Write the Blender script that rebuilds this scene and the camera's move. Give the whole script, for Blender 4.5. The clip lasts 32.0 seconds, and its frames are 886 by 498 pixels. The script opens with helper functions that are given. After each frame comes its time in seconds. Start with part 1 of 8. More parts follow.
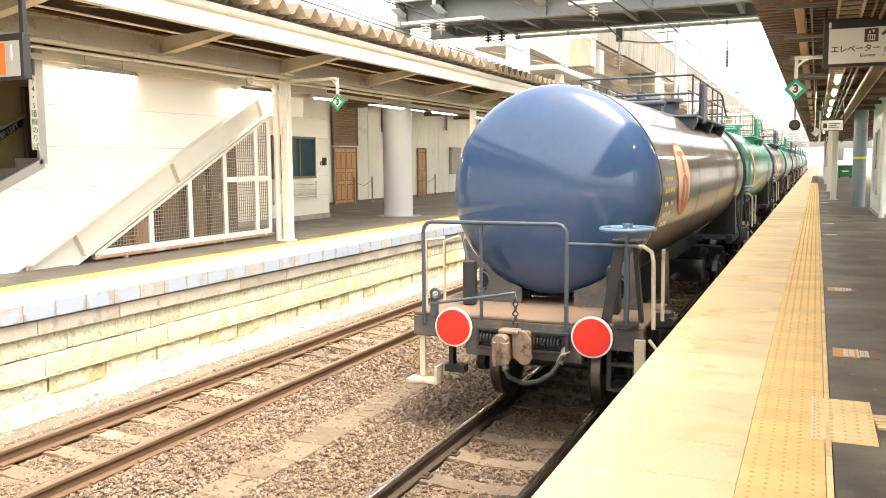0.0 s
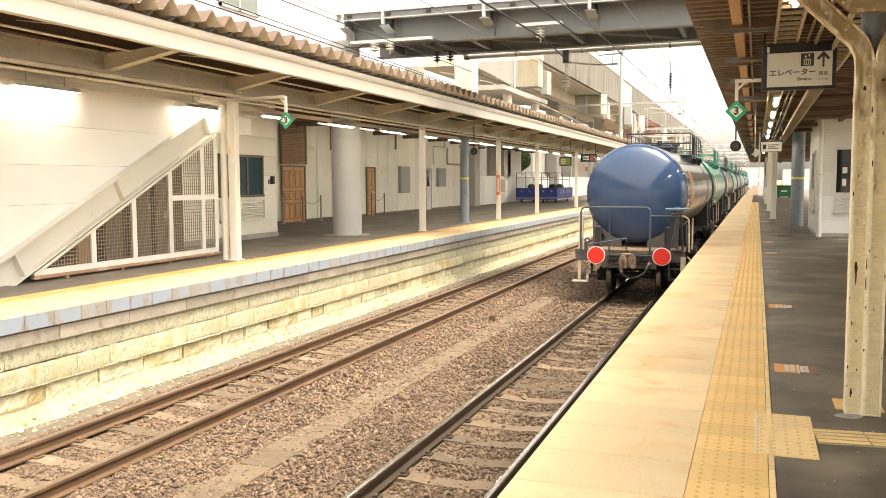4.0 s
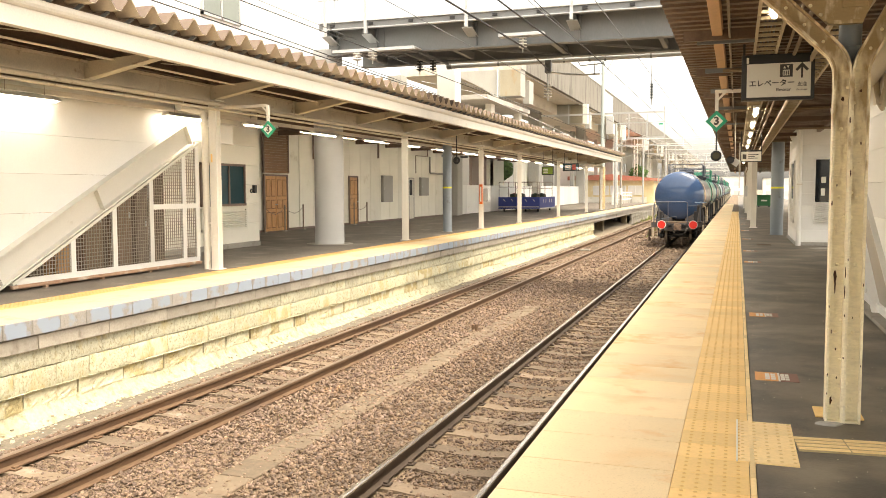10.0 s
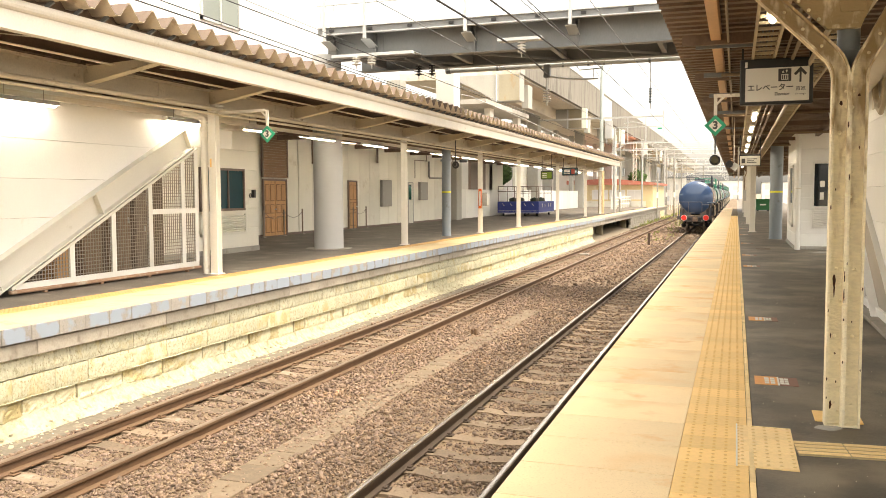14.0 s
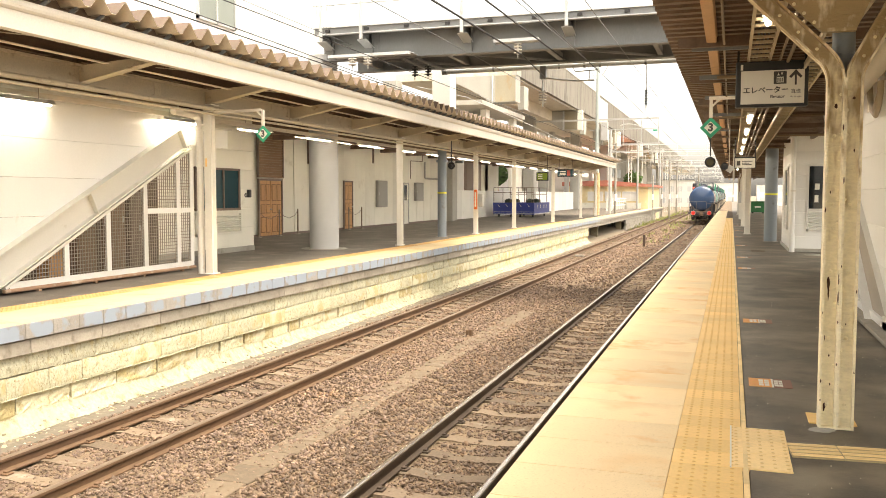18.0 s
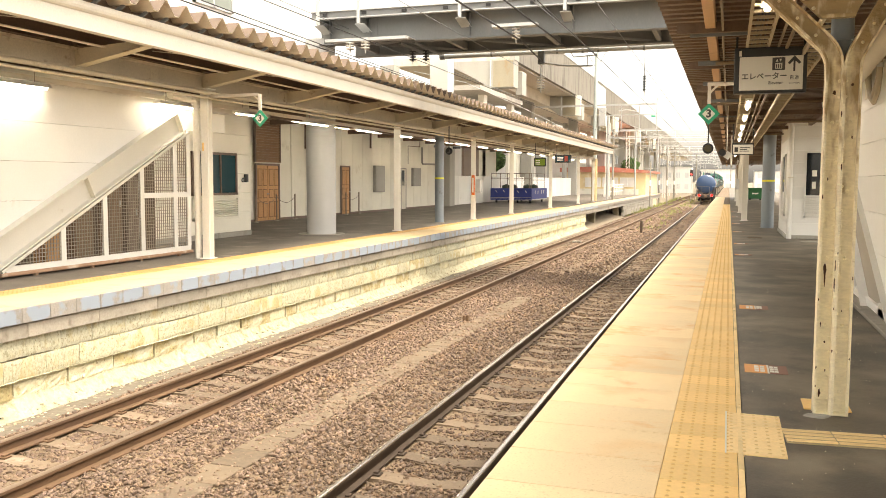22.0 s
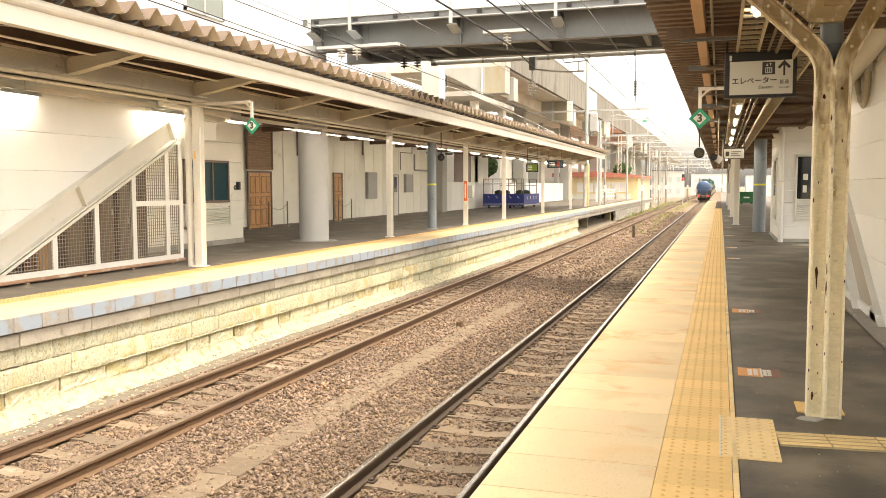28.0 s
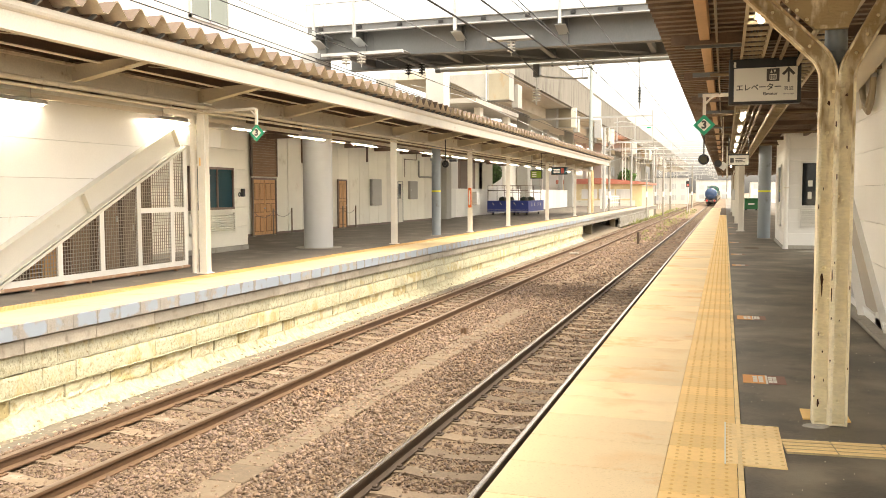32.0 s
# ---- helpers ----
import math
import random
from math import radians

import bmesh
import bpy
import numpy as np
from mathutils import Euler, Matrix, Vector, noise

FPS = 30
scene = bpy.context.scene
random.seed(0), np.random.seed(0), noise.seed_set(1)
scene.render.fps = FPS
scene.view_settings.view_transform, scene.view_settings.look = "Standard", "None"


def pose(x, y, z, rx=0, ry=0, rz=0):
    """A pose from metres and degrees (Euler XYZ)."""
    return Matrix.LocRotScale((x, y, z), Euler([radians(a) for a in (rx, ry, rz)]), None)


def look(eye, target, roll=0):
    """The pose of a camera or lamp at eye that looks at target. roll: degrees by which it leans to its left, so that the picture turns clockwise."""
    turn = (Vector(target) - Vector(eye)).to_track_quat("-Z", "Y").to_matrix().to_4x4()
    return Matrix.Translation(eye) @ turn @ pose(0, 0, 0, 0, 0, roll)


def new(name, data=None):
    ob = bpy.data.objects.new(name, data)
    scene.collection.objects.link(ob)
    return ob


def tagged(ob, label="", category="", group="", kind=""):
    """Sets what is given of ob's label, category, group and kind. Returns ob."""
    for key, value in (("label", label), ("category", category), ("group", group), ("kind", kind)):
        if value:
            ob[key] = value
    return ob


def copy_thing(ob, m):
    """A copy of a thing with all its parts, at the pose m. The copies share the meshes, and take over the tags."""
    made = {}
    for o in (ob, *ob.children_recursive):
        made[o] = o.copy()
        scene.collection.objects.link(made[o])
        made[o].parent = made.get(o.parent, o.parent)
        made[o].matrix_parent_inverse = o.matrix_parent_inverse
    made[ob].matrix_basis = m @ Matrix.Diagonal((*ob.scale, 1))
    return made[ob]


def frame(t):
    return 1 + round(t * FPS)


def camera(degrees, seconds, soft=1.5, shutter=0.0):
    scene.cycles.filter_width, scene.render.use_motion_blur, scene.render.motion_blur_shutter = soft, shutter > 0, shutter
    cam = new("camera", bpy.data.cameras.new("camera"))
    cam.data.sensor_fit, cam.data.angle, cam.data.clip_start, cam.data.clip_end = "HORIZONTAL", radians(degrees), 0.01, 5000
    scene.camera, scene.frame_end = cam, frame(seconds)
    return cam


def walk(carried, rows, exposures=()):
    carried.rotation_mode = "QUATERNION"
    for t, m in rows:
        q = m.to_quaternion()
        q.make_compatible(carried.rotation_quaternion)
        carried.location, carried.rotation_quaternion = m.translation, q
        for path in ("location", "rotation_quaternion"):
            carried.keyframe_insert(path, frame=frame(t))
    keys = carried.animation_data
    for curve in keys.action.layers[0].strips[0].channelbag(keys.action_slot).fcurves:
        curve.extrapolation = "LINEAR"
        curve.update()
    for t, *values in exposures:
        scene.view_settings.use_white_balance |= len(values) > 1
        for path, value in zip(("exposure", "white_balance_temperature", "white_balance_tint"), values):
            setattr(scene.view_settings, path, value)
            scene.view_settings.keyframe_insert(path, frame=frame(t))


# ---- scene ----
from mathutils.geometry import tessellate_polygon

# camera and its walk
cam = camera(54.88, 32.0, soft=0.9)
# the camera stands on the platform, held by hand: it turns a little and hardly moves
EYE = (0.0, 0.0, 1.6)
TURNS = [  # seconds, tilt, lean, heading in degrees
    (0.0, 84.179, -0.46, 23.59), (0.5, 84.726, -0.421, 22.895), (1.0, 84.972, -0.545, 22.221), (1.5, 85.076, -0.666, 21.711),
    (2.0, 85.201, -0.647, 21.474), (2.5, 85.211, -0.562, 21.147), (3.0, 85.272, -0.491, 20.662), (3.5, 85.333, -0.404, 20.374),
    (5.5, 85.905, 0.027, 19.412), (6.0, 86.1, 0.012, 19.072), (6.5, 86.246, 0.021, 18.911), (7.0, 86.352, -0.063, 18.769),
    (7.5, 86.383, -0.116, 18.67), (8.0, 86.456, -0.203, 18.696), (8.5, 86.411, -0.184, 18.821), (9.0, 86.304, -0.066, 18.976),
    (9.5, 86.128, -0.059, 18.994), (10.0, 86.028, -0.216, 19.003), (10.5, 86.065, -0.319, 19.026), (11.0, 86.304, -0.345, 19.138),
    (11.5, 86.445, -0.408, 19.104), (12.0, 86.468, -0.381, 19.004), (12.5, 86.424, -0.345, 18.883), (13.0, 86.28, -0.312, 18.842),
    (13.5, 86.243, -0.322, 18.843), (14.0, 86.326, -0.27, 18.946), (14.5, 86.304, -0.066, 18.976), (16.5, 86.336, 0.012, 18.737),
    (17.0, 86.378, -0.019, 18.72), (17.5, 86.371, -0.038, 18.647), (18.0, 86.377, 0.011, 18.635), (18.5, 86.224, 0.057, 18.737),
    (19.0, 85.983, 0.012, 18.751), (19.5, 85.809, 0.083, 18.786), (20.0, 85.692, 0.148, 18.784), (20.5, 85.529, 0.087, 18.804),
    (21.0, 85.498, 0.056, 18.776), (21.5, 85.499, 0.123, 18.561), (22.0, 85.402, 0.216, 18.446), (22.5, 85.393, 0.159, 18.277),
    (23.0, 85.526, -0.023, 17.985), (23.5, 85.631, -0.006, 17.874), (24.0, 85.753, -0.022, 17.948), (24.5, 85.774, -0.037, 17.891),
    (25.0, 85.766, -0.047, 17.839), (25.5, 85.682, -0.064, 17.921), (27.5, 85.739, -0.083, 17.965), (28.0, 85.811, -0.188, 17.97),
    (28.5, 85.899, -0.253, 18.147), (29.0, 85.993, -0.255, 18.119), (29.5, 86.059, -0.27, 18.135), (30.0, 86.124, -0.287, 18.141),
    (30.5, 86.177, -0.271, 18.116), (31.0, 86.278, -0.282, 18.186), (31.5, 86.357, -0.315, 18.226), (32.0, 86.264, -0.225, 18.258),
]
walk(cam, [(t, pose(*EYE, tilt, 0, head) @ pose(0, 0, 0, 0, 0, lean)) for t, tilt, lean, head in TURNS],
     exposures=[(0.0, 2.47, 7200, 10), (1.0, 2.47, 7250, 10), (2.0, 2.24, 7550, 10), (3.0, 2.01, 7800, 11), (32.0, 2.01, 7800, 11)])

# ---- light: a bright, milky overcast sky ----
world = bpy.data.worlds.new("sky")
scene.world = world
world.use_nodes = True
wn = world.node_tree.nodes
wl = world.node_tree.links
sky = wn.new("ShaderNodeTexSky")
sky.sky_type = "NISHITA"
sky.sun_disc = False
sky.sun_elevation, sky.sun_rotation = radians(68), radians(114)
sky.air_density, sky.dust_density, sky.ozone_density = 1.0, 4.0, 0.5
pale = wn.new("ShaderNodeHueSaturation")
pale.inputs["Saturation"].default_value = 0.25
wl.new(sky.outputs[0], pale.inputs["Color"])
wl.new(pale.outputs[0], wn["Background"].inputs["Color"])
wn["Background"].inputs["Strength"].default_value = 0.15

sun_data = bpy.data.lights.new("sun", "SUN")
sun_data.energy, sun_data.angle, sun_data.color = 0.95, radians(35), (1.0, 0.95, 0.86)
sun = new("sun", sun_data)
sun.matrix_world = look((0, 0, 30), (-11, 5, 0))


# ---- materials ----
def mat(name, color, rough=0.6, metal=0.0, var=0.12, fine=40.0, coarse=1.5, bump=0.15, stain=None, amount=0.35,
        stain_scale=2.0, rand=0.06, spec=0.5, coat=0.0, stretch=(1, 1, 1), glow=0.0, depth=0.004):
    m = bpy.data.materials.new(name)
    m.use_nodes = True
    n, l = m.node_tree.nodes, m.node_tree.links
    b = n["Principled BSDF"]
    b.inputs["Roughness"].default_value = rough
    b.inputs["Metallic"].default_value = metal
    b.inputs["Specular IOR Level"].default_value = spec
    b.inputs["Coat Weight"].default_value = coat
    b.inputs["Coat Roughness"].default_value = 0.05
    b.inputs["Coat IOR"].default_value = 1.6
    tc, info = n.new("ShaderNodeTexCoord"), n.new("ShaderNodeObjectInfo")
    mp = n.new("ShaderNodeMapping")
    mp.inputs["Scale"].default_value = stretch
    shift = n.new("ShaderNodeVectorMath")
    shift.operation = "SCALE"
    shift.inputs[0].default_value = (31.0, 17.0, 23.0)
    l.new(info.outputs["Random"], shift.inputs["Scale"])
    l.new(shift.outputs[0], mp.inputs["Location"])
    l.new(tc.outputs["Object"], mp.inputs["Vector"])

    def noise_node(scale, detail):
        t = n.new("ShaderNodeTexNoise")
        t.inputs["Scale"].default_value, t.inputs["Detail"].default_value = scale, detail
        l.new(mp.outputs[0], t.inputs["Vector"])
        return t

    f, c = noise_node(fine, 4.0), noise_node(coarse, 5.0)
    total = n.new("ShaderNodeMath")
    total.operation = "ADD"
    l.new(f.outputs["Fac"], total.inputs[0])
    l.new(c.outputs["Fac"], total.inputs[1])
    more = n.new("ShaderNodeMath")
    more.operation = "MULTIPLY_ADD"
    l.new(info.outputs["Random"], more.inputs[0])
    more.inputs[1].default_value = rand / max(var, 0.01)
    l.new(total.outputs[0], more.inputs[2])
    spread = n.new("ShaderNodeMapRange")
    spread.clamp = False
    middle = 1.0 + 0.5 * rand / max(var, 0.01)
    spread.inputs["From Min"].default_value, spread.inputs["From Max"].default_value = middle - 0.4, middle + 0.4
    spread.inputs["To Min"].default_value, spread.inputs["To Max"].default_value = 1 - var, 1 + var
    l.new(more.outputs[0], spread.inputs["Value"])
    tone = n.new("ShaderNodeVectorMath")
    tone.operation = "SCALE"
    tone.inputs[0].default_value = color
    l.new(spread.outputs[0], tone.inputs["Scale"])
    out = tone.outputs[0]
    if stain:
        s = noise_node(stain_scale, 6.0)
        s.inputs["Roughness"].default_value = 0.65
        ramp = n.new("ShaderNodeMapRange")
        ramp.inputs["From Min"].default_value = 0.72 - amount * 0.45
        ramp.inputs["From Max"].default_value = 0.80 - amount * 0.3
        l.new(s.outputs["Fac"], ramp.inputs["Value"])
        mix = n.new("ShaderNodeMix")
        mix.data_type = "RGBA"
        l.new(ramp.outputs[0], mix.inputs["Factor"])
        l.new(out, mix.inputs["A"])
        mix.inputs["B"].default_value = (*stain, 1)
        out = mix.outputs["Result"]
    l.new(out, b.inputs["Base Color"])
    if bump:
        bp = n.new("ShaderNodeBump")
        bp.inputs["Strength"].default_value, bp.inputs["Distance"].default_value = bump, depth
        l.new(total.outputs[0], bp.inputs["Height"])
        l.new(bp.outputs[0], b.inputs["Normal"])
    if glow:
        b.inputs["Emission Color"].default_value = (*color, 1)
        b.inputs["Emission Strength"].default_value = glow
    return m


def per_piece(m, low, high, other=None):
    """Let the joined pieces of one mesh differ in tone and, with another colour, in hue."""
    n, l = m.node_tree.nodes, m.node_tree.links
    b = n["Principled BSDF"]
    link = b.inputs["Base Color"].links[0].from_socket
    g = n.new("ShaderNodeNewGeometry")
    if other:
        k = n.new("ShaderNodeMath")
        k.operation = "MULTIPLY"
        k.inputs[1].default_value = 13.7
        l.new(g.outputs["Random Per Island"], k.inputs[0])
        fr = n.new("ShaderNodeMath")
        fr.operation = "FRACT"
        l.new(k.outputs[0], fr.inputs[0])
        mix = n.new("ShaderNodeMix")
        mix.data_type = "RGBA"
        l.new(fr.outputs[0], mix.inputs["Factor"])
        l.new(link, mix.inputs["A"])
        mix.inputs["B"].default_value = (*other, 1)
        link = mix.outputs["Result"]
    r = n.new("ShaderNodeMapRange")
    r.inputs["To Min"].default_value, r.inputs["To Max"].default_value = low, high
    l.new(g.outputs["Random Per Island"], r.inputs["Value"])
    v = n.new("ShaderNodeVectorMath")
    v.operation = "SCALE"
    l.new(link, v.inputs[0])
    l.new(r.outputs[0], v.inputs["Scale"])
    l.new(v.outputs[0], b.inputs["Base Color"])
    return m


def overlay(m, mask, colour):
    n, l = m.node_tree.nodes, m.node_tree.links
    b = n["Principled BSDF"]
    mix = n.new("ShaderNodeMix")
    mix.data_type = "RGBA"
    l.new(mask, mix.inputs["Factor"])
    l.new(b.inputs["Base Color"].links[0].from_socket, mix.inputs["A"])
    mix.inputs["B"].default_value = (*colour, 1)
    l.new(mix.outputs["Result"], b.inputs["Base Color"])
    return m


def patched(m, colour, scale, low, high, detail=5.0, share=1.0):
    """Lay irregular patches of another colour over a material."""
    n, l = m.node_tree.nodes, m.node_tree.links
    t = n.new("ShaderNodeTexNoise")
    t.inputs["Scale"].default_value, t.inputs["Detail"].default_value = scale, detail
    tc, info, far = n.new("ShaderNodeTexCoord"), n.new("ShaderNodeObjectInfo"), n.new("ShaderNodeVectorMath")
    far.operation = "MULTIPLY_ADD"
    far.inputs[1].default_value = (41.0, 29.0, 37.0)
    l.new(info.outputs["Random"], far.inputs[0])
    l.new(tc.outputs["Object"], far.inputs[2])
    l.new(far.outputs[0], t.inputs["Vector"])
    r = n.new("ShaderNodeMapRange")
    r.inputs["From Min"].default_value, r.inputs["From Max"].default_value = low, high
    r.inputs["To Max"].default_value = share
    l.new(t.outputs["Fac"], r.inputs["Value"])
    return overlay(m, r.outputs[0], colour)


def bleached(m, colour, cz, ry, rz):
    """A pale rounded field on each block's face, left between darker rims, with an uneven outline."""
    n, l = m.node_tree.nodes, m.node_tree.links

    def calc(kind, a, b=None):
        k = n.new("ShaderNodeMath")
        k.operation = kind
        for i, v in enumerate((a, b)):
            if v is None:
                continue
            if isinstance(v, (int, float)):
                k.inputs[i].default_value = v
            else:
                l.new(v, k.inputs[i])
        return k.outputs[0]

    tc, sp, info = n.new("ShaderNodeTexCoord"), n.new("ShaderNodeSeparateXYZ"), n.new("ShaderNodeObjectInfo")
    l.new(tc.outputs["Object"], sp.inputs[0])
    t = n.new("ShaderNodeTexNoise")
    t.noise_dimensions = "4D"
    t.inputs["Scale"].default_value, t.inputs["Detail"].default_value = 5.0, 4.0
    l.new(tc.outputs["Object"], t.inputs["Vector"])
    l.new(calc("MULTIPLY", info.outputs["Random"], 50.0), t.inputs["W"])
    y = calc("POWER", calc("ABSOLUTE", calc("DIVIDE", sp.outputs["Y"], ry)), 4.0)
    z = calc("POWER", calc("ABSOLUTE", calc("DIVIDE", calc("SUBTRACT", sp.outputs["Z"], cz), rz)), 4.0)
    d = calc("ADD", calc("ADD", y, z), calc("MULTIPLY", calc("SUBTRACT", t.outputs["Fac"], 0.46), 6.5))
    d = calc("ADD", d, calc("MULTIPLY", calc("SUBTRACT", info.outputs["Random"], 0.55), 1.6))
    r = n.new("ShaderNodeMapRange")
    r.inputs["From Min"].default_value, r.inputs["From Max"].default_value = 0.5, 1.3
    r.inputs["To Min"].default_value, r.inputs["To Max"].default_value = 1.0, 0.0
    l.new(d, r.inputs["Value"])
    return overlay(m, r.outputs[0], colour)


def stains_and_shade(m, colour, middle, rise):
    """Brown stains and painted roof shade, dense at the top, breaking up further down."""
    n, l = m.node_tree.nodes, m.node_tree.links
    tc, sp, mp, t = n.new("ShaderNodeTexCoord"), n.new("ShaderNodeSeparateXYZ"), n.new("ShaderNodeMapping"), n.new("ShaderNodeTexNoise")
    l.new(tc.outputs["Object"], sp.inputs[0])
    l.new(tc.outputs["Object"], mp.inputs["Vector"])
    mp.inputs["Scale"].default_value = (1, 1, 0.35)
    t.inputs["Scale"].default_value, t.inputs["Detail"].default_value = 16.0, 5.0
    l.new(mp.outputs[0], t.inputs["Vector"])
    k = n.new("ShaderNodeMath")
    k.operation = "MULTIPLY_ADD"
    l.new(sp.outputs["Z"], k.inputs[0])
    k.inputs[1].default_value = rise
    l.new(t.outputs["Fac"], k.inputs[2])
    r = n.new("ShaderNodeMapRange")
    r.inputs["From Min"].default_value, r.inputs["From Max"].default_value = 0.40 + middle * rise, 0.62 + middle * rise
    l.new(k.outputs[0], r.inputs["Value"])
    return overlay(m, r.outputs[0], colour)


def raised_tops(m, height, colour):
    """Another colour on all that stands higher than the plate."""
    n, l = m.node_tree.nodes, m.node_tree.links
    tc, sp, r = n.new("ShaderNodeTexCoord"), n.new("ShaderNodeSeparateXYZ"), n.new("ShaderNodeMapRange")
    l.new(tc.outputs["Object"], sp.inputs[0])
    r.inputs["From Min"].default_value, r.inputs["From Max"].default_value = height, height + 0.002
    l.new(sp.outputs["Z"], r.inputs["Value"])
    return overlay(m, r.outputs[0], colour)


CREAM = mat("cream_paint", (0.74, 0.69, 0.59), 0.5, var=0.10, stain=(0.44, 0.33, 0.20), amount=0.2, bump=0.2)
# cream darkened to hold the shade on beams under the canopy
SHADED_CREAM = mat("shaded_cream_paint", (0.60, 0.53, 0.40), 0.55, var=0.14, stain=(0.32, 0.24, 0.15), amount=0.32, stain_scale=3.0)
# rust stains and shade from the canopy both darken the top of this paint
CREAM_OLD = stains_and_shade(mat("flaking_cream_paint", (0.92, 0.835, 0.60), 0.5, var=0.14, fine=26, coarse=5.0, stain=(0.50, 0.37, 0.20), amount=0.13,
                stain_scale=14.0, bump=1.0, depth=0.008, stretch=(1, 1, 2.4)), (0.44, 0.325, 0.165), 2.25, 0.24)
WHITE = mat("white_panel", (0.84, 0.835, 0.79), 0.45, var=0.04, bump=0.05, stain=(0.68, 0.64, 0.54), amount=0.12, stain_scale=0.8)
OFFWHITE = mat("offwhite_wall", (0.79, 0.765, 0.67), 0.6, var=0.06, stain=(0.60, 0.55, 0.44), amount=0.2, stain_scale=0.7)
BROWN = mat("brown_steel", (0.155, 0.10, 0.064), 0.55, var=0.22, stain=(0.08, 0.052, 0.033), amount=0.36)
TAN = mat("tan_painted_beam", (0.50, 0.29, 0.14), 0.5, var=0.12, stain=(0.34, 0.19, 0.09), amount=0.25)
DECK = mat("weathered_roof_steel", (0.15, 0.105, 0.075), 0.55, var=0.15, stain=(0.11, 0.075, 0.05), amount=0.35)
LINING = mat("bounce_lit_underside", (0.52, 0.45, 0.35), 0.5, var=0.1, stain=(0.38, 0.30, 0.21), amount=0.3)
GREY_STEEL = mat("grey_steel", (0.15, 0.16, 0.165), 0.5, var=0.1, stain=(0.14, 0.13, 0.12), amount=0.3)
PALE_STEEL = mat("galvanised_steel", (0.50, 0.50, 0.48), 0.4, metal=0.5, var=0.12)
CONCRETE = mat("concrete", (0.40, 0.38, 0.33), 0.85, var=0.15, fine=30, stain=(0.24, 0.21, 0.17), amount=0.35, bump=0.3)
PALE_CONCRETE = mat("pale_concrete", (0.31, 0.295, 0.255), 0.85, var=0.14, stain=(0.19, 0.165, 0.13), amount=0.5, stain_scale=1.3, stretch=(1, 1, 0.2), bump=0.25)
COLUMN_GREY = mat("smooth_grey_column", (0.55, 0.56, 0.55), 0.55, var=0.05, stain=(0.40, 0.38, 0.34), amount=0.3, stain_scale=0.8)
COPING = bleached(mat("coping_concrete", (0.285, 0.265, 0.232), 0.8, var=0.2, stain=(0.22, 0.20, 0.17), amount=0.3, stain_scale=6.0, bump=0.3, rand=0.16),
                  (0.29, 0.34, 0.40), -0.045, 0.20, 0.10)
EDGE_STONE = mat("beige_edge_concrete", (0.36, 0.325, 0.265), 0.85, var=0.22, stain=(0.24, 0.21, 0.165), amount=0.4, stain_scale=5.0, rand=0.14, bump=0.3)
STONE = patched(patched(mat("yellowed_stone", (0.585, 0.56, 0.40), 0.88, var=0.2, fine=34, coarse=2.2, stain=(0.37, 0.325, 0.195), amount=0.48, stain_scale=19.0,
                            rand=0.08, bump=1.0, depth=0.012), (0.52, 0.40, 0.18), 3.2, 0.54, 0.70, share=0.75), (0.27, 0.20, 0.10), 30.0, 0.66, 0.72, 2.0)
STONE_OCHRE = patched(patched(mat("ochre_stone", (0.53, 0.44, 0.23), 0.88, var=0.22, fine=26, coarse=3.0, stain=(0.62, 0.57, 0.39), amount=0.5, stain_scale=5.0,
                                  rand=0.12, bump=1.0, depth=0.015), (0.26, 0.19, 0.09), 26.0, 0.65, 0.71, 2.0), (0.66, 0.62, 0.46), 2.5, 0.5, 0.6)
STONE_PALE = patched(mat("limewashed_stone", (0.66, 0.61, 0.43), 0.88, var=0.16, fine=26, coarse=3.0, stain=(0.50, 0.41, 0.22), amount=0.40, stain_scale=7.0, rand=0.12, bump=1.0,
                         depth=0.015), (0.30, 0.23, 0.12), 22.0, 0.67, 0.73, 2.0)
STONE_UPPER = patched(patched(mat("lichened_stone", (0.575, 0.555, 0.41), 0.88, var=0.18, fine=30, coarse=2.2, stain=(0.37, 0.345, 0.225), amount=0.50, stain_scale=13.0, rand=0.08, bump=1.0, depth=0.014),
                              (0.50, 0.41, 0.20), 3.4, 0.57, 0.72, share=0.7), (0.25, 0.20, 0.11), 24.0, 0.65, 0.71, 2.0)
SHADED_MASONRY = mat("shaded_masonry", (0.22, 0.185, 0.12), 0.95, var=0.3, fine=20, bump=0.6)
SLAB = patched(patched(mat("platform_slab", (0.90, 0.685, 0.395), 0.7, var=0.10, fine=110, coarse=1.6, stain=(0.80, 0.45, 0.17), amount=0.34, stain_scale=1.1,
           rand=0.07, bump=0.2), (0.84, 0.52, 0.22), 1.7, 0.54, 0.72, share=0.6), (0.62, 0.43, 0.22), 75.0, 0.60, 0.70, 2.0, share=0.45)
EDGE_BAND = mat("worn_cream_edge_slabs", (0.58, 0.45, 0.26), 0.7, var=0.14, stain=(0.53, 0.35, 0.16), amount=0.40)
TACTILE = mat("yellow_tactile_tile", (0.90, 0.60, 0.235), 0.6, var=0.08, stain=(0.68, 0.45, 0.17), amount=0.25, rand=0.06)
TACTILE_DOTS = raised_tops(mat("dotted_tactile_tile", (0.90, 0.60, 0.235), 0.6, var=0.08, stain=(0.68, 0.45, 0.17), amount=0.25, rand=0.06), 0.0055, (0.74, 0.45, 0.15))
TACTILE_FAR = mat("orange_line_tile", (0.56, 0.33, 0.115), 0.65, var=0.15, stain=(0.52, 0.40, 0.24), amount=0.4, rand=0.1)
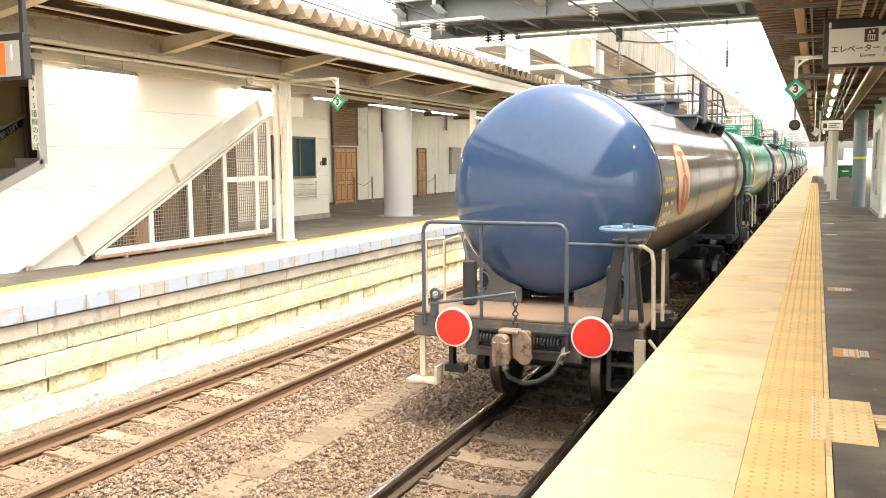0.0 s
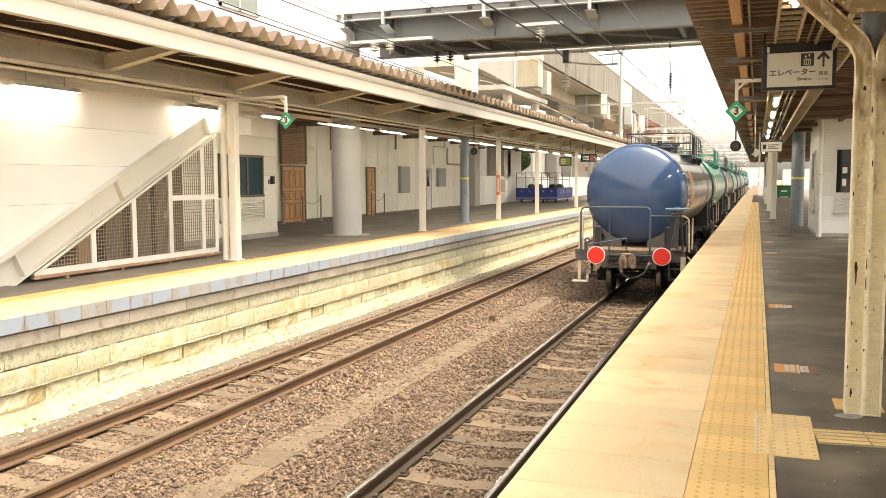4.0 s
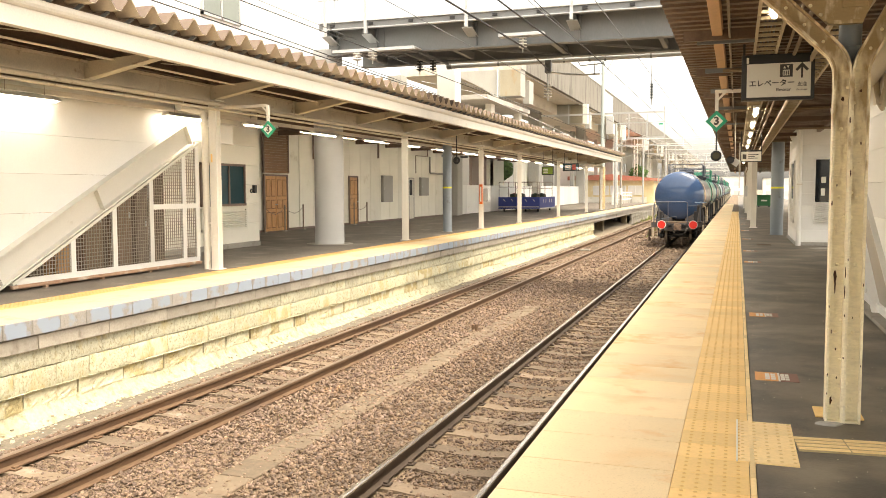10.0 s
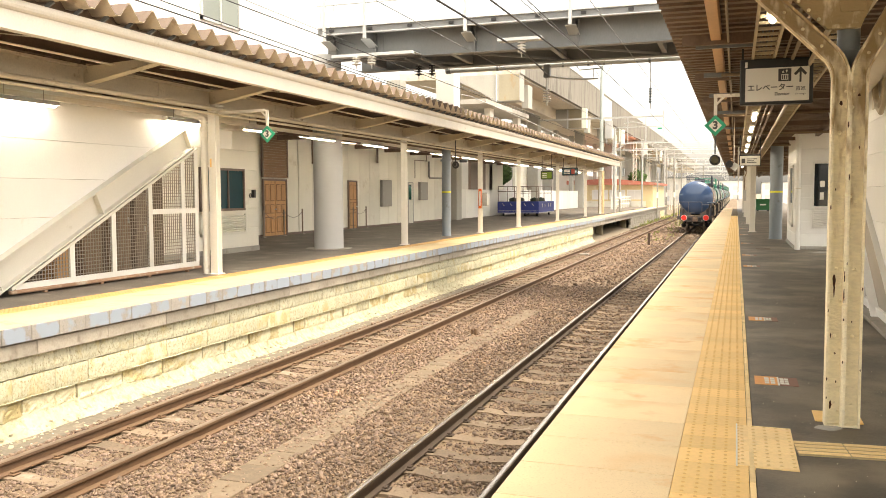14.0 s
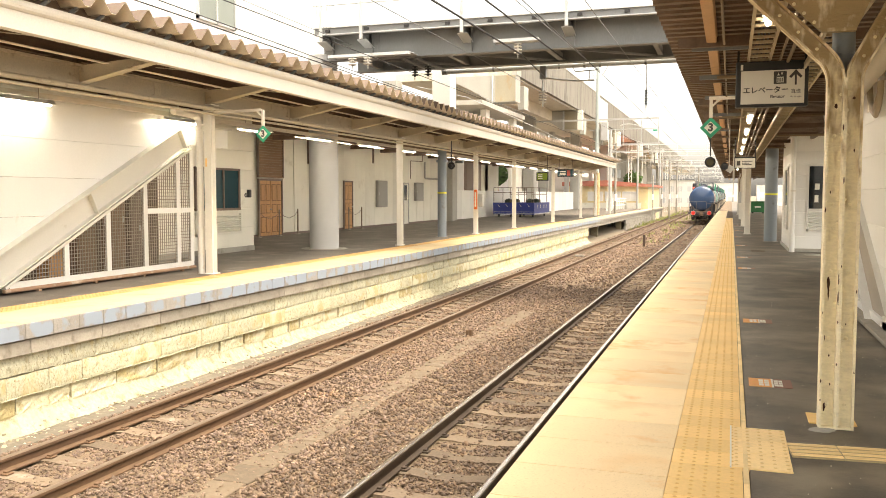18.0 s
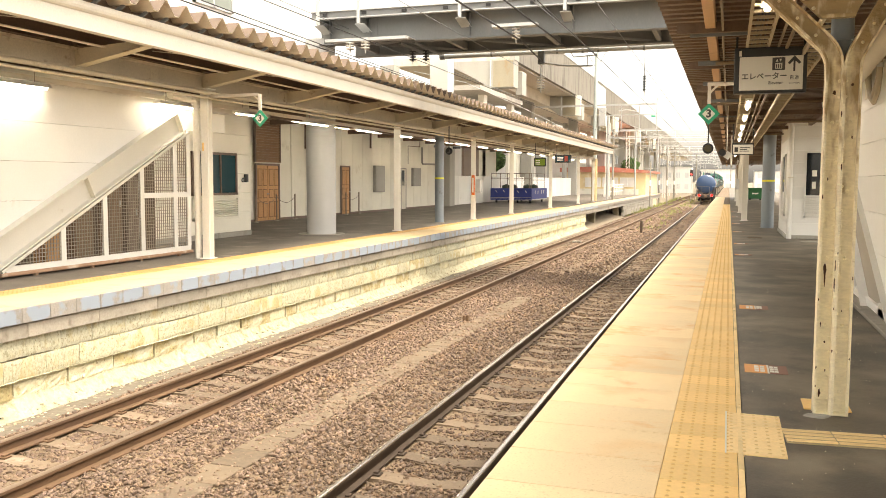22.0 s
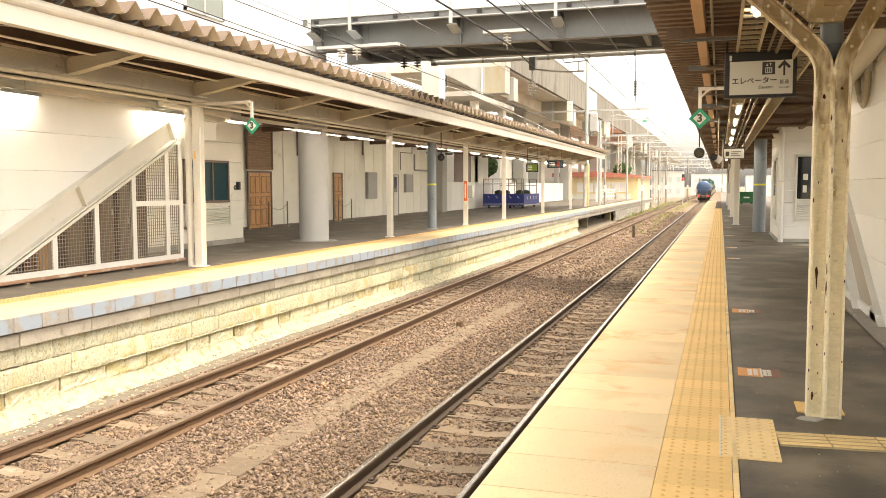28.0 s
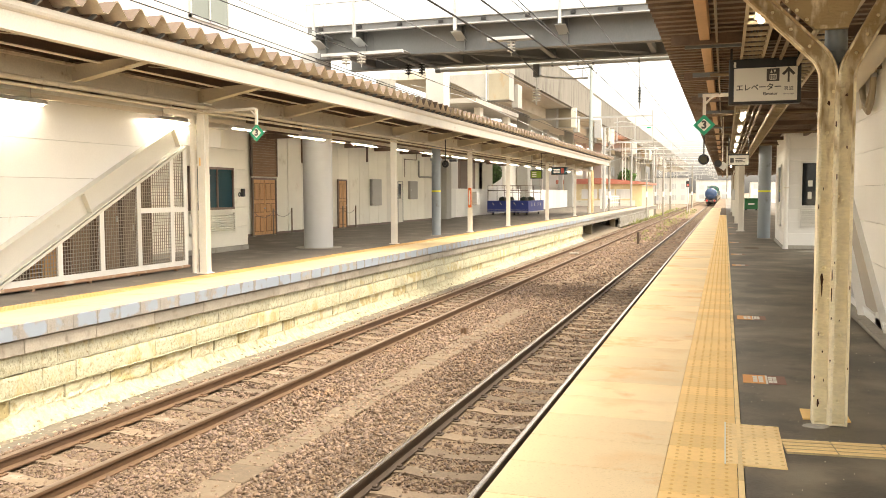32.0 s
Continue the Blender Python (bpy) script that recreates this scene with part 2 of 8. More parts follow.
TACTILE_PALE = mat("worn_tactile_tile", (0.90, 0.66, 0.325), 0.65, var=0.1, stain=(0.55, 0.40, 0.20), amount=0.3, rand=0.08)
ASPHALT = patched(patched(mat("asphalt", (0.110, 0.09, 0.064), 0.5, var=0.5, fine=90, coarse=1.3, stain=(0.07, 0.056, 0.04), amount=0.45,
                              stain_scale=2.2, bump=0.7), (0.27, 0.225, 0.155), 1.3, 0.46, 0.70, share=0.8), (0.05, 0.041, 0.03), 1.1, 0.54, 0.66, share=0.8)
ASPHALT_FAR = mat("dark_asphalt", (0.14, 0.12, 0.098), 0.6, var=0.45, fine=75, coarse=0.9, stain=(0.25, 0.22, 0.18), amount=0.4,
                  stain_scale=1.1, bump=0.6)
GUTTER = mat("dusty_channel_concrete", (0.145, 0.125, 0.096), 0.9, var=0.3, fine=16, stain=(0.25, 0.22, 0.16), amount=0.4, stain_scale=5.0, bump=0.6, depth=0.012)
BALLAST = per_piece(mat("dusty_ballast_stone", (0.215, 0.15, 0.098), 0.9, var=0.25, fine=60, coarse=0.5, bump=0.3,
                        stain=(0.33, 0.20, 0.11), amount=0.30, stain_scale=0.6), 0.62, 1.32, (0.21, 0.147, 0.116))
BALLAST_DARK = per_piece(mat("darker_ballast_stone", (0.175, 0.115, 0.072), 0.9, var=0.28, fine=60, coarse=0.5, bump=0.3,
                             stain=(0.20, 0.125, 0.07), amount=0.4, stain_scale=0.6), 0.68, 1.35, (0.155, 0.115, 0.09))
BED = mat("ballast_bed", (0.18, 0.128, 0.082), 0.9, var=0.4, fine=38, coarse=1.0, bump=1.0, depth=0.03, stain=(0.24, 0.17, 0.105), amount=0.45)
SOIL = mat("ground_soil", (0.20, 0.165, 0.12), 0.95, var=0.3, fine=8, coarse=0.15, stain=(0.10, 0.12, 0.05), amount=0.3, stain_scale=0.3)
RUST = mat("rusty_rail", (0.135, 0.078, 0.042), 0.75, var=0.25, stain=(0.10, 0.06, 0.04), amount=0.4, stretch=(1, 0.2, 1))
RAIL_DARK = mat("dark_rail", (0.062, 0.041, 0.027), 0.7, var=0.25)
RAIL_TOP = mat("worn_rail_head", (0.80, 0.72, 0.62), 0.22, metal=1.0, bump=0.01, var=0.15, stretch=(1, 0.1, 1))
RAIL_TOP_DULL = mat("dull_rail_head", (0.21, 0.155, 0.11), 0.5, metal=0.5, var=0.15, stretch=(1, 0.1, 1))
TROUGH = patched(mat("dusty_trough_concrete", (0.155, 0.117, 0.078), 0.9, var=0.22, fine=20, stain=(0.21, 0.165, 0.115), amount=0.4, stain_scale=4.0, rand=0.1, bump=0.4), (0.16, 0.11, 0.07), 3.0, 0.55, 0.7)
SLEEPER = mat("sleeper_concrete", (0.175, 0.13, 0.088), 0.9, var=0.28, stain=(0.30, 0.26, 0.205), amount=0.28, stain_scale=3.0, rand=0.22, bump=0.4)
TANK_BLUE = mat("blue_tank_enamel", (0.026, 0.062, 0.14), 0.5, var=0.10, fine=12, bump=0.006, coat=0.95, spec=0.15, stain=(0.055, 0.08, 0.12), amount=0.25, stain_scale=1.0)
TANK_GREY = mat("grey_tank_enamel", (0.085, 0.073, 0.065), 0.4, var=0.10, fine=12, bump=0.006, coat=0.6, spec=0.25, stain=(0.085, 0.068, 0.055), amount=0.25)
TANK_GREEN = mat("green_tank_enamel", (0.014, 0.19, 0.12), 0.32, var=0.1, fine=12, bump=0.008, coat=0.5, spec=0.35, stain=(0.03, 0.13, 0.085), amount=0.2)
for tank in (TANK_BLUE, TANK_GREY, TANK_GREEN):
    tank.node_tree.nodes["Principled BSDF"].inputs["Coat Roughness"].default_value = 0.08
BLACK = mat("black_underframe", (0.022, 0.022, 0.024), 0.55, var=0.3, stain=(0.06, 0.045, 0.03), amount=0.3)
BLUE_GREY = mat("weathered_blue_steel", (0.05, 0.065, 0.09), 0.5, var=0.2, stain=(0.16, 0.13, 0.10), amount=0.25)
DUSTY = mat("dusty_brown_deck", (0.17, 0.115, 0.075), 0.8, var=0.2)
BEAM = mat("grimy_end_beam", (0.085, 0.08, 0.078), 0.6, var=0.3, stain=(0.16, 0.105, 0.062), amount=0.4, stain_scale=6.0)
RED = mat("red_reflector", (0.72, 0.03, 0.02), 0.35, var=0.05)
WHITE_PAINT = mat("white_paint", (0.78, 0.77, 0.72), 0.5, var=0.06, stain=(0.5, 0.45, 0.38), amount=0.15)
DIRTY_WHITE = mat("dirty_white_paint", (0.50, 0.43, 0.32), 0.5, var=0.12, stain=(0.3, 0.22, 0.14), amount=0.3)
WHEEL_BLUE = mat("pale_blue_wheel_paint", (0.10, 0.17, 0.26), 0.4, var=0.1)
STRINGER = mat("pale_stringer_paint", (0.66, 0.64, 0.57), 0.45, var=0.05, stain=(0.5, 0.46, 0.38), amount=0.15)
CONDUIT = mat("dull_tan_conduit", (0.22, 0.16, 0.095), 0.55, var=0.15)
FILLET = mat("whitewashed_mortar", (0.43, 0.40, 0.275), 0.9, var=0.3, fine=14, stain=(0.25, 0.21, 0.12), amount=0.45, stain_scale=6.5, bump=0.9, depth=0.03)
RUBBER = mat("black_rubber", (0.03, 0.03, 0.03), 0.7, var=0.2)
SIGN_GREEN = mat("green_sign_enamel", (0.01, 0.30, 0.16), 0.35, var=0.04)
SIGN_BLACK = mat("black_sign_case", (0.02, 0.02, 0.02), 0.4, var=0.1)
SIGN_WHITE = mat("white_sign_face", (0.72, 0.70, 0.62), 0.35, var=0.02)
LETTER = mat("dark_lettering", (0.06, 0.055, 0.05), 0.5, var=0.05)
ORANGE = mat("orange_enamel", (0.75, 0.16, 0.03), 0.4, var=0.05)
WOOD = mat("varnished_wood", (0.54, 0.285, 0.115), 0.5, var=0.2, stretch=(6, 6, 0.6), fine=14, stain=(0.24, 0.11, 0.04), amount=0.3)
GROOVE_WOOD = mat("dark_groove_wood", (0.27, 0.125, 0.043), 0.5, var=0.2, stretch=(6, 6, 0.6), fine=14)
SHUTTER = mat("brown_shutter", (0.17, 0.12, 0.09), 0.5, var=0.1)
LOUVRE = mat("tan_brown_louvre", (0.36, 0.235, 0.15), 0.5, var=0.1)
CABINET_GREY = mat("grey_cabinet_paint", (0.33, 0.32, 0.29), 0.5, var=0.07)
TUBE = mat("lit_fluorescent_tube", (1.0, 0.97, 0.90), 0.4, var=0.0, bump=0, glow=9.0)
TUBE_FAR = mat("lit_cool_tube", (1.0, 0.97, 0.90), 0.4, var=0.0, bump=0, glow=20.0)
LAMP_YELLOW = mat("dark_amber_lens", (0.10, 0.085, 0.045), 0.25, var=0.1, bump=0)
BLUE_TARP = mat("blue_sheet", (0.03, 0.05, 0.24), 0.5, var=0.12)
GREEN_PAINT = mat("green_paint", (0.014, 0.12, 0.035), 0.5, var=0.1)
# depot yellow lightened to take in the haze of distance
YELLOW_WALL = mat("yellow_render_wall", (0.76, 0.62, 0.36), 0.8, var=0.06, stain=(0.78, 0.70, 0.52), amount=0.4)
DEPOT_ROOF = mat("pale_red_roof", (0.44, 0.15, 0.10), 0.6, var=0.15, stain=(0.5, 0.26, 0.19), amount=0.4)
RED_ROOF = mat("red_roof_sheet", (0.32, 0.06, 0.04), 0.6, var=0.12)
FAR_PALE = mat("distant_pale_facade", (0.70, 0.68, 0.64), 0.8, var=0.08)
LEAF = per_piece(mat("leaf", (0.07, 0.13, 0.03), 0.6, var=0.2), 0.5, 1.6)
GRASS = per_piece(mat("grass_blade", (0.22, 0.245, 0.075), 0.7, var=0.2), 0.6, 1.6)
STEEL_BLUE = mat("blue_grey_column_paint", (0.22, 0.26, 0.29), 0.5, var=0.08, stain=(0.15, 0.16, 0.17), amount=0.2)
GLASS_DARK = mat("dark_window_glass", (0.012, 0.018, 0.022), 0.05, var=0.1, bump=0, spec=0.8)
GLASS_TEAL = mat("teal_window_glass", (0.02, 0.06, 0.075), 0.08, var=0.1, bump=0, spec=0.7)
MESH_BACK = mat("dark_interior_brown", (0.085, 0.052, 0.032), 0.8, var=0.15)
LOCKER = mat("dull_locker_paint", (0.20, 0.125, 0.075), 0.6, var=0.1)
SILL_RUST = mat("pink_rusted_sill", (0.36, 0.22, 0.14), 0.8, var=0.2, stain=(0.55, 0.46, 0.36), amount=0.45, stain_scale=4.0)
POST_WHITE = mat("white_post_paint", (0.80, 0.77, 0.69), 0.45, var=0.07, stain=(0.55, 0.45, 0.30), amount=0.16, stain_scale=3.0)


# ---- mesh building ----
class Shape:
    """Collects the faces of one mesh."""

    def __init__(self):
        self.v, self.f, self.s = [], [], []

    def add(self, verts, faces, smooth=False):
        k = len(self.v)
        self.v += [tuple(p) for p in verts]
        self.f += [tuple(i + k for i in q) for q in faces]
        self.s += [smooth] * len(faces)
        return self

    def box(self, x0, x1, y0, y1, z0, z1, ch=0.0, m=None):
        if ch:
            c = min(ch, (x1 - x0) / 2.01, (y1 - y0) / 2.01, (z1 - z0) / 2.01)
            vs, fs = [], []
            for sx in (0, 1):
                for sy in (0, 1):
                    for sz in (0, 1):
                        x, y, z = (x0, x1)[sx], (y0, y1)[sy], (z0, z1)[sz]
                        dx, dy, dz = (c, -c)[sx], (c, -c)[sy], (c, -c)[sz]
                        vs += [(x, y + dy, z + dz), (x + dx, y, z + dz), (x + dx, y + dy, z)]
            def i(a, b, d, k):
                return (a * 4 + b * 2 + d) * 3 + k
            for a in (0, 1):
                fs.append([i(a, 0, 0, 0), i(a, 1, 0, 0), i(a, 1, 1, 0), i(a, 0, 1, 0)][::(1 if a else -1)])
                fs.append([i(0, a, 0, 1), i(1, a, 0, 1), i(1, a, 1, 1), i(0, a, 1, 1)][::(-1 if a else 1)])
                fs.append([i(0, 0, a, 2), i(1, 0, a, 2), i(1, 1, a, 2), i(0, 1, a, 2)][::(1 if a else -1)])
            for a in (0, 1):
                for b in (0, 1):
                    w = 1 if a == b else -1
                    fs.append([i(0, a, b, 2), i(1, a, b, 2), i(1, a, b, 1), i(0, a, b, 1)][::w])
                    fs.append([i(a, 0, b, 0), i(a, 1, b, 0), i(a, 1, b, 2), i(a, 0, b, 2)][::w])
                    fs.append([i(a, b, 0, 1), i(a, b, 1, 1), i(a, b, 1, 0), i(a, b, 0, 0)][::w])
                    for d in (0, 1):
                        fs.append([i(a, b, d, 0), i(a, b, d, 1), i(a, b, d, 2)][::(1 if (a + b + d) % 2 else -1)])
        else:
            vs = [(x, y, z) for x in (x0, x1) for y in (y0, y1) for z in (z0, z1)]
            fs = [(0, 1, 3, 2), (4, 6, 7, 5), (0, 4, 5, 1), (2, 3, 7, 6), (0, 2, 6, 4), (1, 5, 7, 3)]
        if m is not None:
            vs = [m @ Vector(p) for p in vs]
        return self.add(vs, fs)

    def bar(self, p0, p1, w, h, up=(0, 0, 1), ch=0.0):
        """A square bar from p0 to p1, w wide and h high."""
        p0, p1 = Vector(p0), Vector(p1)
        d = p1 - p0
        z = d.normalized()
        u = Vector(up)
        if abs(z.dot(u)) > 0.99:
            u = Vector((0, 1, 0))
        x = u.cross(z).normalized()
        y = z.cross(x)
        m = Matrix((x, y, z)).transposed().to_4x4()
        m.translation = p0
        return self.box(-w / 2, w / 2, -h / 2, h / 2, 0, d.length, ch, m)

    def cyl(self, p0, p1, r, n=12, r2=None, caps=True):
        p0, p1 = Vector(p0), Vector(p1)
        z = (p1 - p0).normalized()
        x = z.orthogonal().normalized()
        y = z.cross(x)
        r2 = r if r2 is None else r2
        ring = [(math.cos(2 * math.pi * i / n), math.sin(2 * math.pi * i / n)) for i in range(n)]
        vs = [p0 + (x * a + y * b) * r for a, b in ring] + [p1 + (x * a + y * b) * r2 for a, b in ring]
        self.add(vs, [(i, (i + 1) % n, n + (i + 1) % n, n + i) for i in range(n)], True)
        if caps:
            self.add(vs[:n], [tuple(range(n))[::-1]])
            self.add(vs[n:], [tuple(range(n))])
        return self

    def tube(self, pts, r, n=8):
        pts = [Vector(p) for p in pts]
        rings = []
        side = None
        for k, p in enumerate(pts):
            t = (pts[min(k + 1, len(pts) - 1)] - pts[max(k - 1, 0)]).normalized()
            side = t.orthogonal().normalized() if side is None else (side - t * side.dot(t)).normalized()
            u = t.cross(side)
            rings.append([p + (side * math.cos(2 * math.pi * i / n) + u * math.sin(2 * math.pi * i / n)) * r for i in range(n)])
        vs = [q for ring in rings for q in ring]
        fs = [(k * n + i, k * n + (i + 1) % n, (k + 1) * n + (i + 1) % n, (k + 1) * n + i)
              for k in range(len(pts) - 1) for i in range(n)]
        self.add(vs, fs, True)
        self.add(rings[0], [tuple(range(n))[::-1]])
        self.add(rings[-1], [tuple(range(n))])
        return self

    def prism(self, poly, a, b, axis="y"):
        """A polygon drawn in the two other axes (in the order x, y, z), drawn out from a to b."""
        def put(u, v, w):
            return {"x": (w, u, v), "y": (u, w, v), "z": (u, v, w)}[axis]
        n = len(poly)
        vs = [put(u, v, a) for u, v in poly] + [put(u, v, b) for u, v in poly]
        fs = [(i, (i + 1) % n, n + (i + 1) % n, n + i) for i in range(n)] + [tuple(range(n))[::-1], tuple(range(n, 2 * n))]
        return self.add(vs, fs)

    def plate(self, outer, holes, a, b):
        """A flat plate in the x-z plane with holes right through, from y = a to y = b."""
        loops = [outer] + holes
        pts = [p for lp_ in loops for p in lp_]
        n = len(pts)
        tris = tessellate_polygon([[Vector((x, z, 0)) for x, z in lp_] for lp_ in loops])
        vs = [(x, a, z) for x, z in pts] + [(x, b, z) for x, z in pts]
        fs = [tuple(t) for t in tris] + [tuple(i + n for i in t)[::-1] for t in tris]
        k = 0
        for lp_ in loops:
            m = len(lp_)
            fs += [(k + i, k + (i + 1) % m, n + k + (i + 1) % m, n + k + i) for i in range(m)]
            k += m
        return self.add(vs, fs)

    def lathe(self, prof, centre, n=32, axis="y", closed=False):
        """Turns a profile of (along, radius) about an axis through centre."""
        cx, cy, cz = centre
        vs = []
        for a, r in prof:
            for i in range(n):
                c, s = r * math.cos(2 * math.pi * i / n), r * math.sin(2 * math.pi * i / n)
                vs.append({"y": (cx + c, cy + a, cz + s), "z": (cx + c, cy + s, cz + a), "x": (cx + a, cy + c, cz + s)}[axis])
        fs = [(k * n + i, k * n + (i + 1) % n, (k + 1) * n + (i + 1) % n, (k + 1) * n + i)
              for k in range(len(prof) - 1) for i in range(n)]
        return self.add(vs, fs, True)

    def ring(self, centre, radius, r, axis="z", n=28, k=8):
        prof = [(r * math.sin(2 * math.pi * j / k), radius + r * math.cos(2 * math.pi * j / k)) for j in range(k + 1)]
        return self.lathe(prof, centre, n, axis)

    def mesh(self, name, material):
        me = bpy.data.meshes.new(name)
        me.from_pydata(self.v, [], self.f)
        me.polygons.foreach_set("use_smooth", self.s)
        me.materials.append(material)
        bm = bmesh.new()
        bm.from_mesh(me)
        bmesh.ops.recalc_face_normals(bm, faces=bm.faces)
        bm.to_mesh(me)
        bm.free()
        return me


def part(name, shape, material, parent, label=""):
    me = shape.mesh(name, material) if isinstance(shape, Shape) else shape
    ob = new(name, me)
    ob.parent = parent
    return tagged(ob, label)


def thing(name, label, category, at=(0, 0, 0), group="", kind=""):
    ob = new(name)
    ob.empty_display_size = 0.2
    ob.matrix_basis = pose(*at) if len(at) == 3 else at
    return tagged(ob, label, category, group, kind)


def solid(name, shape, material, label, category, at=(0, 0, 0), group="", kind=""):
    ob = new(name, shape.mesh(name, material))
    ob.matrix_basis = pose(*at)
    return tagged(ob, label, category, group, kind)


def arc(cx, cz, r, a0, a1, n=6):
    return [(cx + r * math.cos(radians(a0 + (a1 - a0) * i / n)), cz + r * math.sin(radians(a0 + (a1 - a0) * i / n))) for i in range(n + 1)]


def words(name, text, size, material, parent, m, label="", depth=0.002, bold=0.0):
    cu = bpy.data.curves.new(name, "FONT")
    cu.body, cu.size, cu.align_x, cu.align_y, cu.extrude = text, size, "CENTER", "CENTER", depth
    cu.offset = bold
    cu.materials.append(material)
    ob = new(name, cu)
    ob.parent = parent
    ob.matrix_basis = m
    return tagged(ob, label)


# ---- the ground and the tracks ----
RAIL_Z = -1.10
NEAR_X, FAR_X = -2.68, -6.48
ground = solid("ground", Shape().add([(-2500, -2500, 0), (2500, -2500, 0), (2500, 2500, 0), (-2500, 2500, 0)], [(0, 1, 2, 3)]), SOIL,
               "dry brown soil round the railway tracks", "ground", (0, 0, -1.5), kind="structure")


# height of the ballast across both tracks; it lies over the sleepers' ends
BED_X = (-8.0, -7.75, -7.45, -7.22, -7.1, -5.86, -5.76, -5.3, -4.6, -3.9, -3.42, -3.30, -2.06, -1.95, -1.6, -1.2)
BED_Z = (-1.36, -1.33, -1.262, -1.256, -1.285, -1.285, -1.25, -1.25, -1.246, -1.25, -1.25, -1.285, -1.285, -1.255, -1.30, -1.34)


def ballast_bed():
    prof = list(zip(BED_X, BED_Z))
    ys = [-30 + 1.2 * i for i in range(250)]
    vs = [(x, y, z + 0.03 * noise.noise((x * 0.7, y * 0.5, 2))) for y in ys for x, z in prof]
    n = len(prof)
    fs = [(j * n + i, j * n + i + 1, (j + 1) * n + i + 1, (j + 1) * n + i) for j in range(len(ys) - 1) for i in range(n - 1)]
    return solid("ballast", Shape().add(vs, fs, True), BED, "brown crushed stone ballast bed between two platforms", "ballast", kind="structure")


ballast_bed()


def loose_stones():
    """Single stones of the ballast, closest where the platform end looks down on them."""
    rng = np.random.default_rng(5)
    corner = np.array([(x, y, z) for x in (-1, 1) for y in (-1, 1) for z in (-1, 1)], float)
    quad = np.array([(0, 1, 3, 2), (4, 6, 7, 5), (0, 4, 5, 1), (2, 3, 7, 6), (0, 2, 6, 4), (1, 5, 7, 3)])
    px, py, size = [], [], []
    for y0, y1, per, s in ((3.5, 9, 1250, 0.023), (9, 15, 760, 0.027), (15, 26, 330, 0.034), (26, 48, 75, 0.05), (48, 95, 20, 0.085)):
        n = int((y1 - y0) * 6.5 * per)
        px.append(rng.uniform(-7.7, -1.2, n))
        py.append(rng.uniform(y0, y1, n))
        size.append((0.5 + 0.9 * rng.random(n) ** 2.0) * s)
    x, y, s = np.concatenate(px), np.concatenate(py), np.concatenate(size)
    clear = np.ones(len(x), bool)
    z = np.interp(x, BED_X, BED_Z)
    for c, first, step, bare in ((NEAR_X, 3.57, 0.65, 0.80), (FAR_X, 3.136, 0.592, 0.60)):
        for side in (-0.566, 0.566):
            clear &= np.abs(x - c - side) > 0.085
        off = np.abs((y - first + step / 2) % step - step / 2)
        inside = np.abs(x - c) < 0.6
        clear &= ~((np.abs(x - c) < 0.50) & (off < 0.115) & (rng.random(len(x)) < bare))
        # the cribs between the sleepers lie a little lower than their tops
        z = np.where(inside, z - 0.012 - 0.02 * (off - 0.2), z)
        # fine dust lies over the older track, and fewer whole stones show
        if c == FAR_X:
            clear &= ~((np.abs(x - c) < 0.5) & (rng.random(len(x)) < 0.25))
    # the cable trough between the tracks lies bare in places
    edge = 0.19 + 0.05 * np.sin(y * 5.3) + 0.04 * np.sin(y * 11.7)
    bare = np.clip(1.3 * np.sin(y * 1.06 + 0.05) - 0.15, 0.0, 0.78)
    clear &= ~((np.abs(x + 4.64) < edge) & (y < 20.5) & (rng.random(len(x)) < bare))
    clear &= ~((np.abs(x + 4.75) < 0.24) & (y > 20.5) & (rng.random(len(x)) < 0.4))
    x, y, s, z = x[clear], y[clear], s[clear], z[clear]
    z = z + rng.uniform(-0.006, 0.03, len(x))
    n = len(x)
    a, b, c = rng.uniform(0, 6.28, n), rng.uniform(-0.6, 0.6, n), rng.uniform(-0.6, 0.6, n)
    v = corner[None] * rng.uniform(0.3, 1.0, (n, 8, 3)) * 1.1 * s[:, None, None] * np.stack([np.ones(n), rng.uniform(0.45, 1, n), rng.uniform(0.35, 0.7, n)], 1)[:, None, :]
    ca, sa = np.cos(a)[:, None], np.sin(a)[:, None]
    v = np.stack([v[..., 0] * ca - v[..., 1] * sa, v[..., 0] * sa + v[..., 1] * ca, v[..., 2]], -1)
    v[..., 2] += v[..., 0] * np.sin(b)[:, None] + v[..., 1] * np.sin(c)[:, None]
    v += np.stack([x, y, z], 1)[:, None, :]
    # stones on the polished track's side take the darker tone
    near_side = x + rng.normal(0, 0.22, n) > -4.15
    for name, pick, material, label in (("ballast_stones", ~near_side, BALLAST, "loose dusty brown crushed stones round the older track"),
                                        ("ballast_stones", near_side, BALLAST_DARK, "loose dark brown crushed stones round the polished rails")):
        w = v[pick]
        k = len(w)
        me = bpy.data.meshes.new(name)
        me.vertices.add(8 * k)
        me.vertices.foreach_set("co", w.reshape(-1))
        me.loops.add(24 * k)
        me.loops.foreach_set("vertex_index", (quad[None] + 8 * np.arange(k)[:, None, None]).reshape(-1))
        me.polygons.add(6 * k)
        me.polygons.foreach_set("loop_start", np.arange(0, 24 * k, 4))
        me.update(calc_edges=True)
        me.materials.append(material)
        tagged(new(name, me), label, "ballast", kind="stuff")


loose_stones()


def rail_profile(x):
    h = [(0.0, 0.0), (0.032, -0.006), (0.032, -0.035), (0.009, -0.048), (0.009, -0.118), (0.06, -0.135), (0.06, -0.15)]
    return [(x + a, RAIL_Z + b) for a, b in h[1:]] + [(x - a, RAIL_Z + b) for a, b in h[:0:-1]]


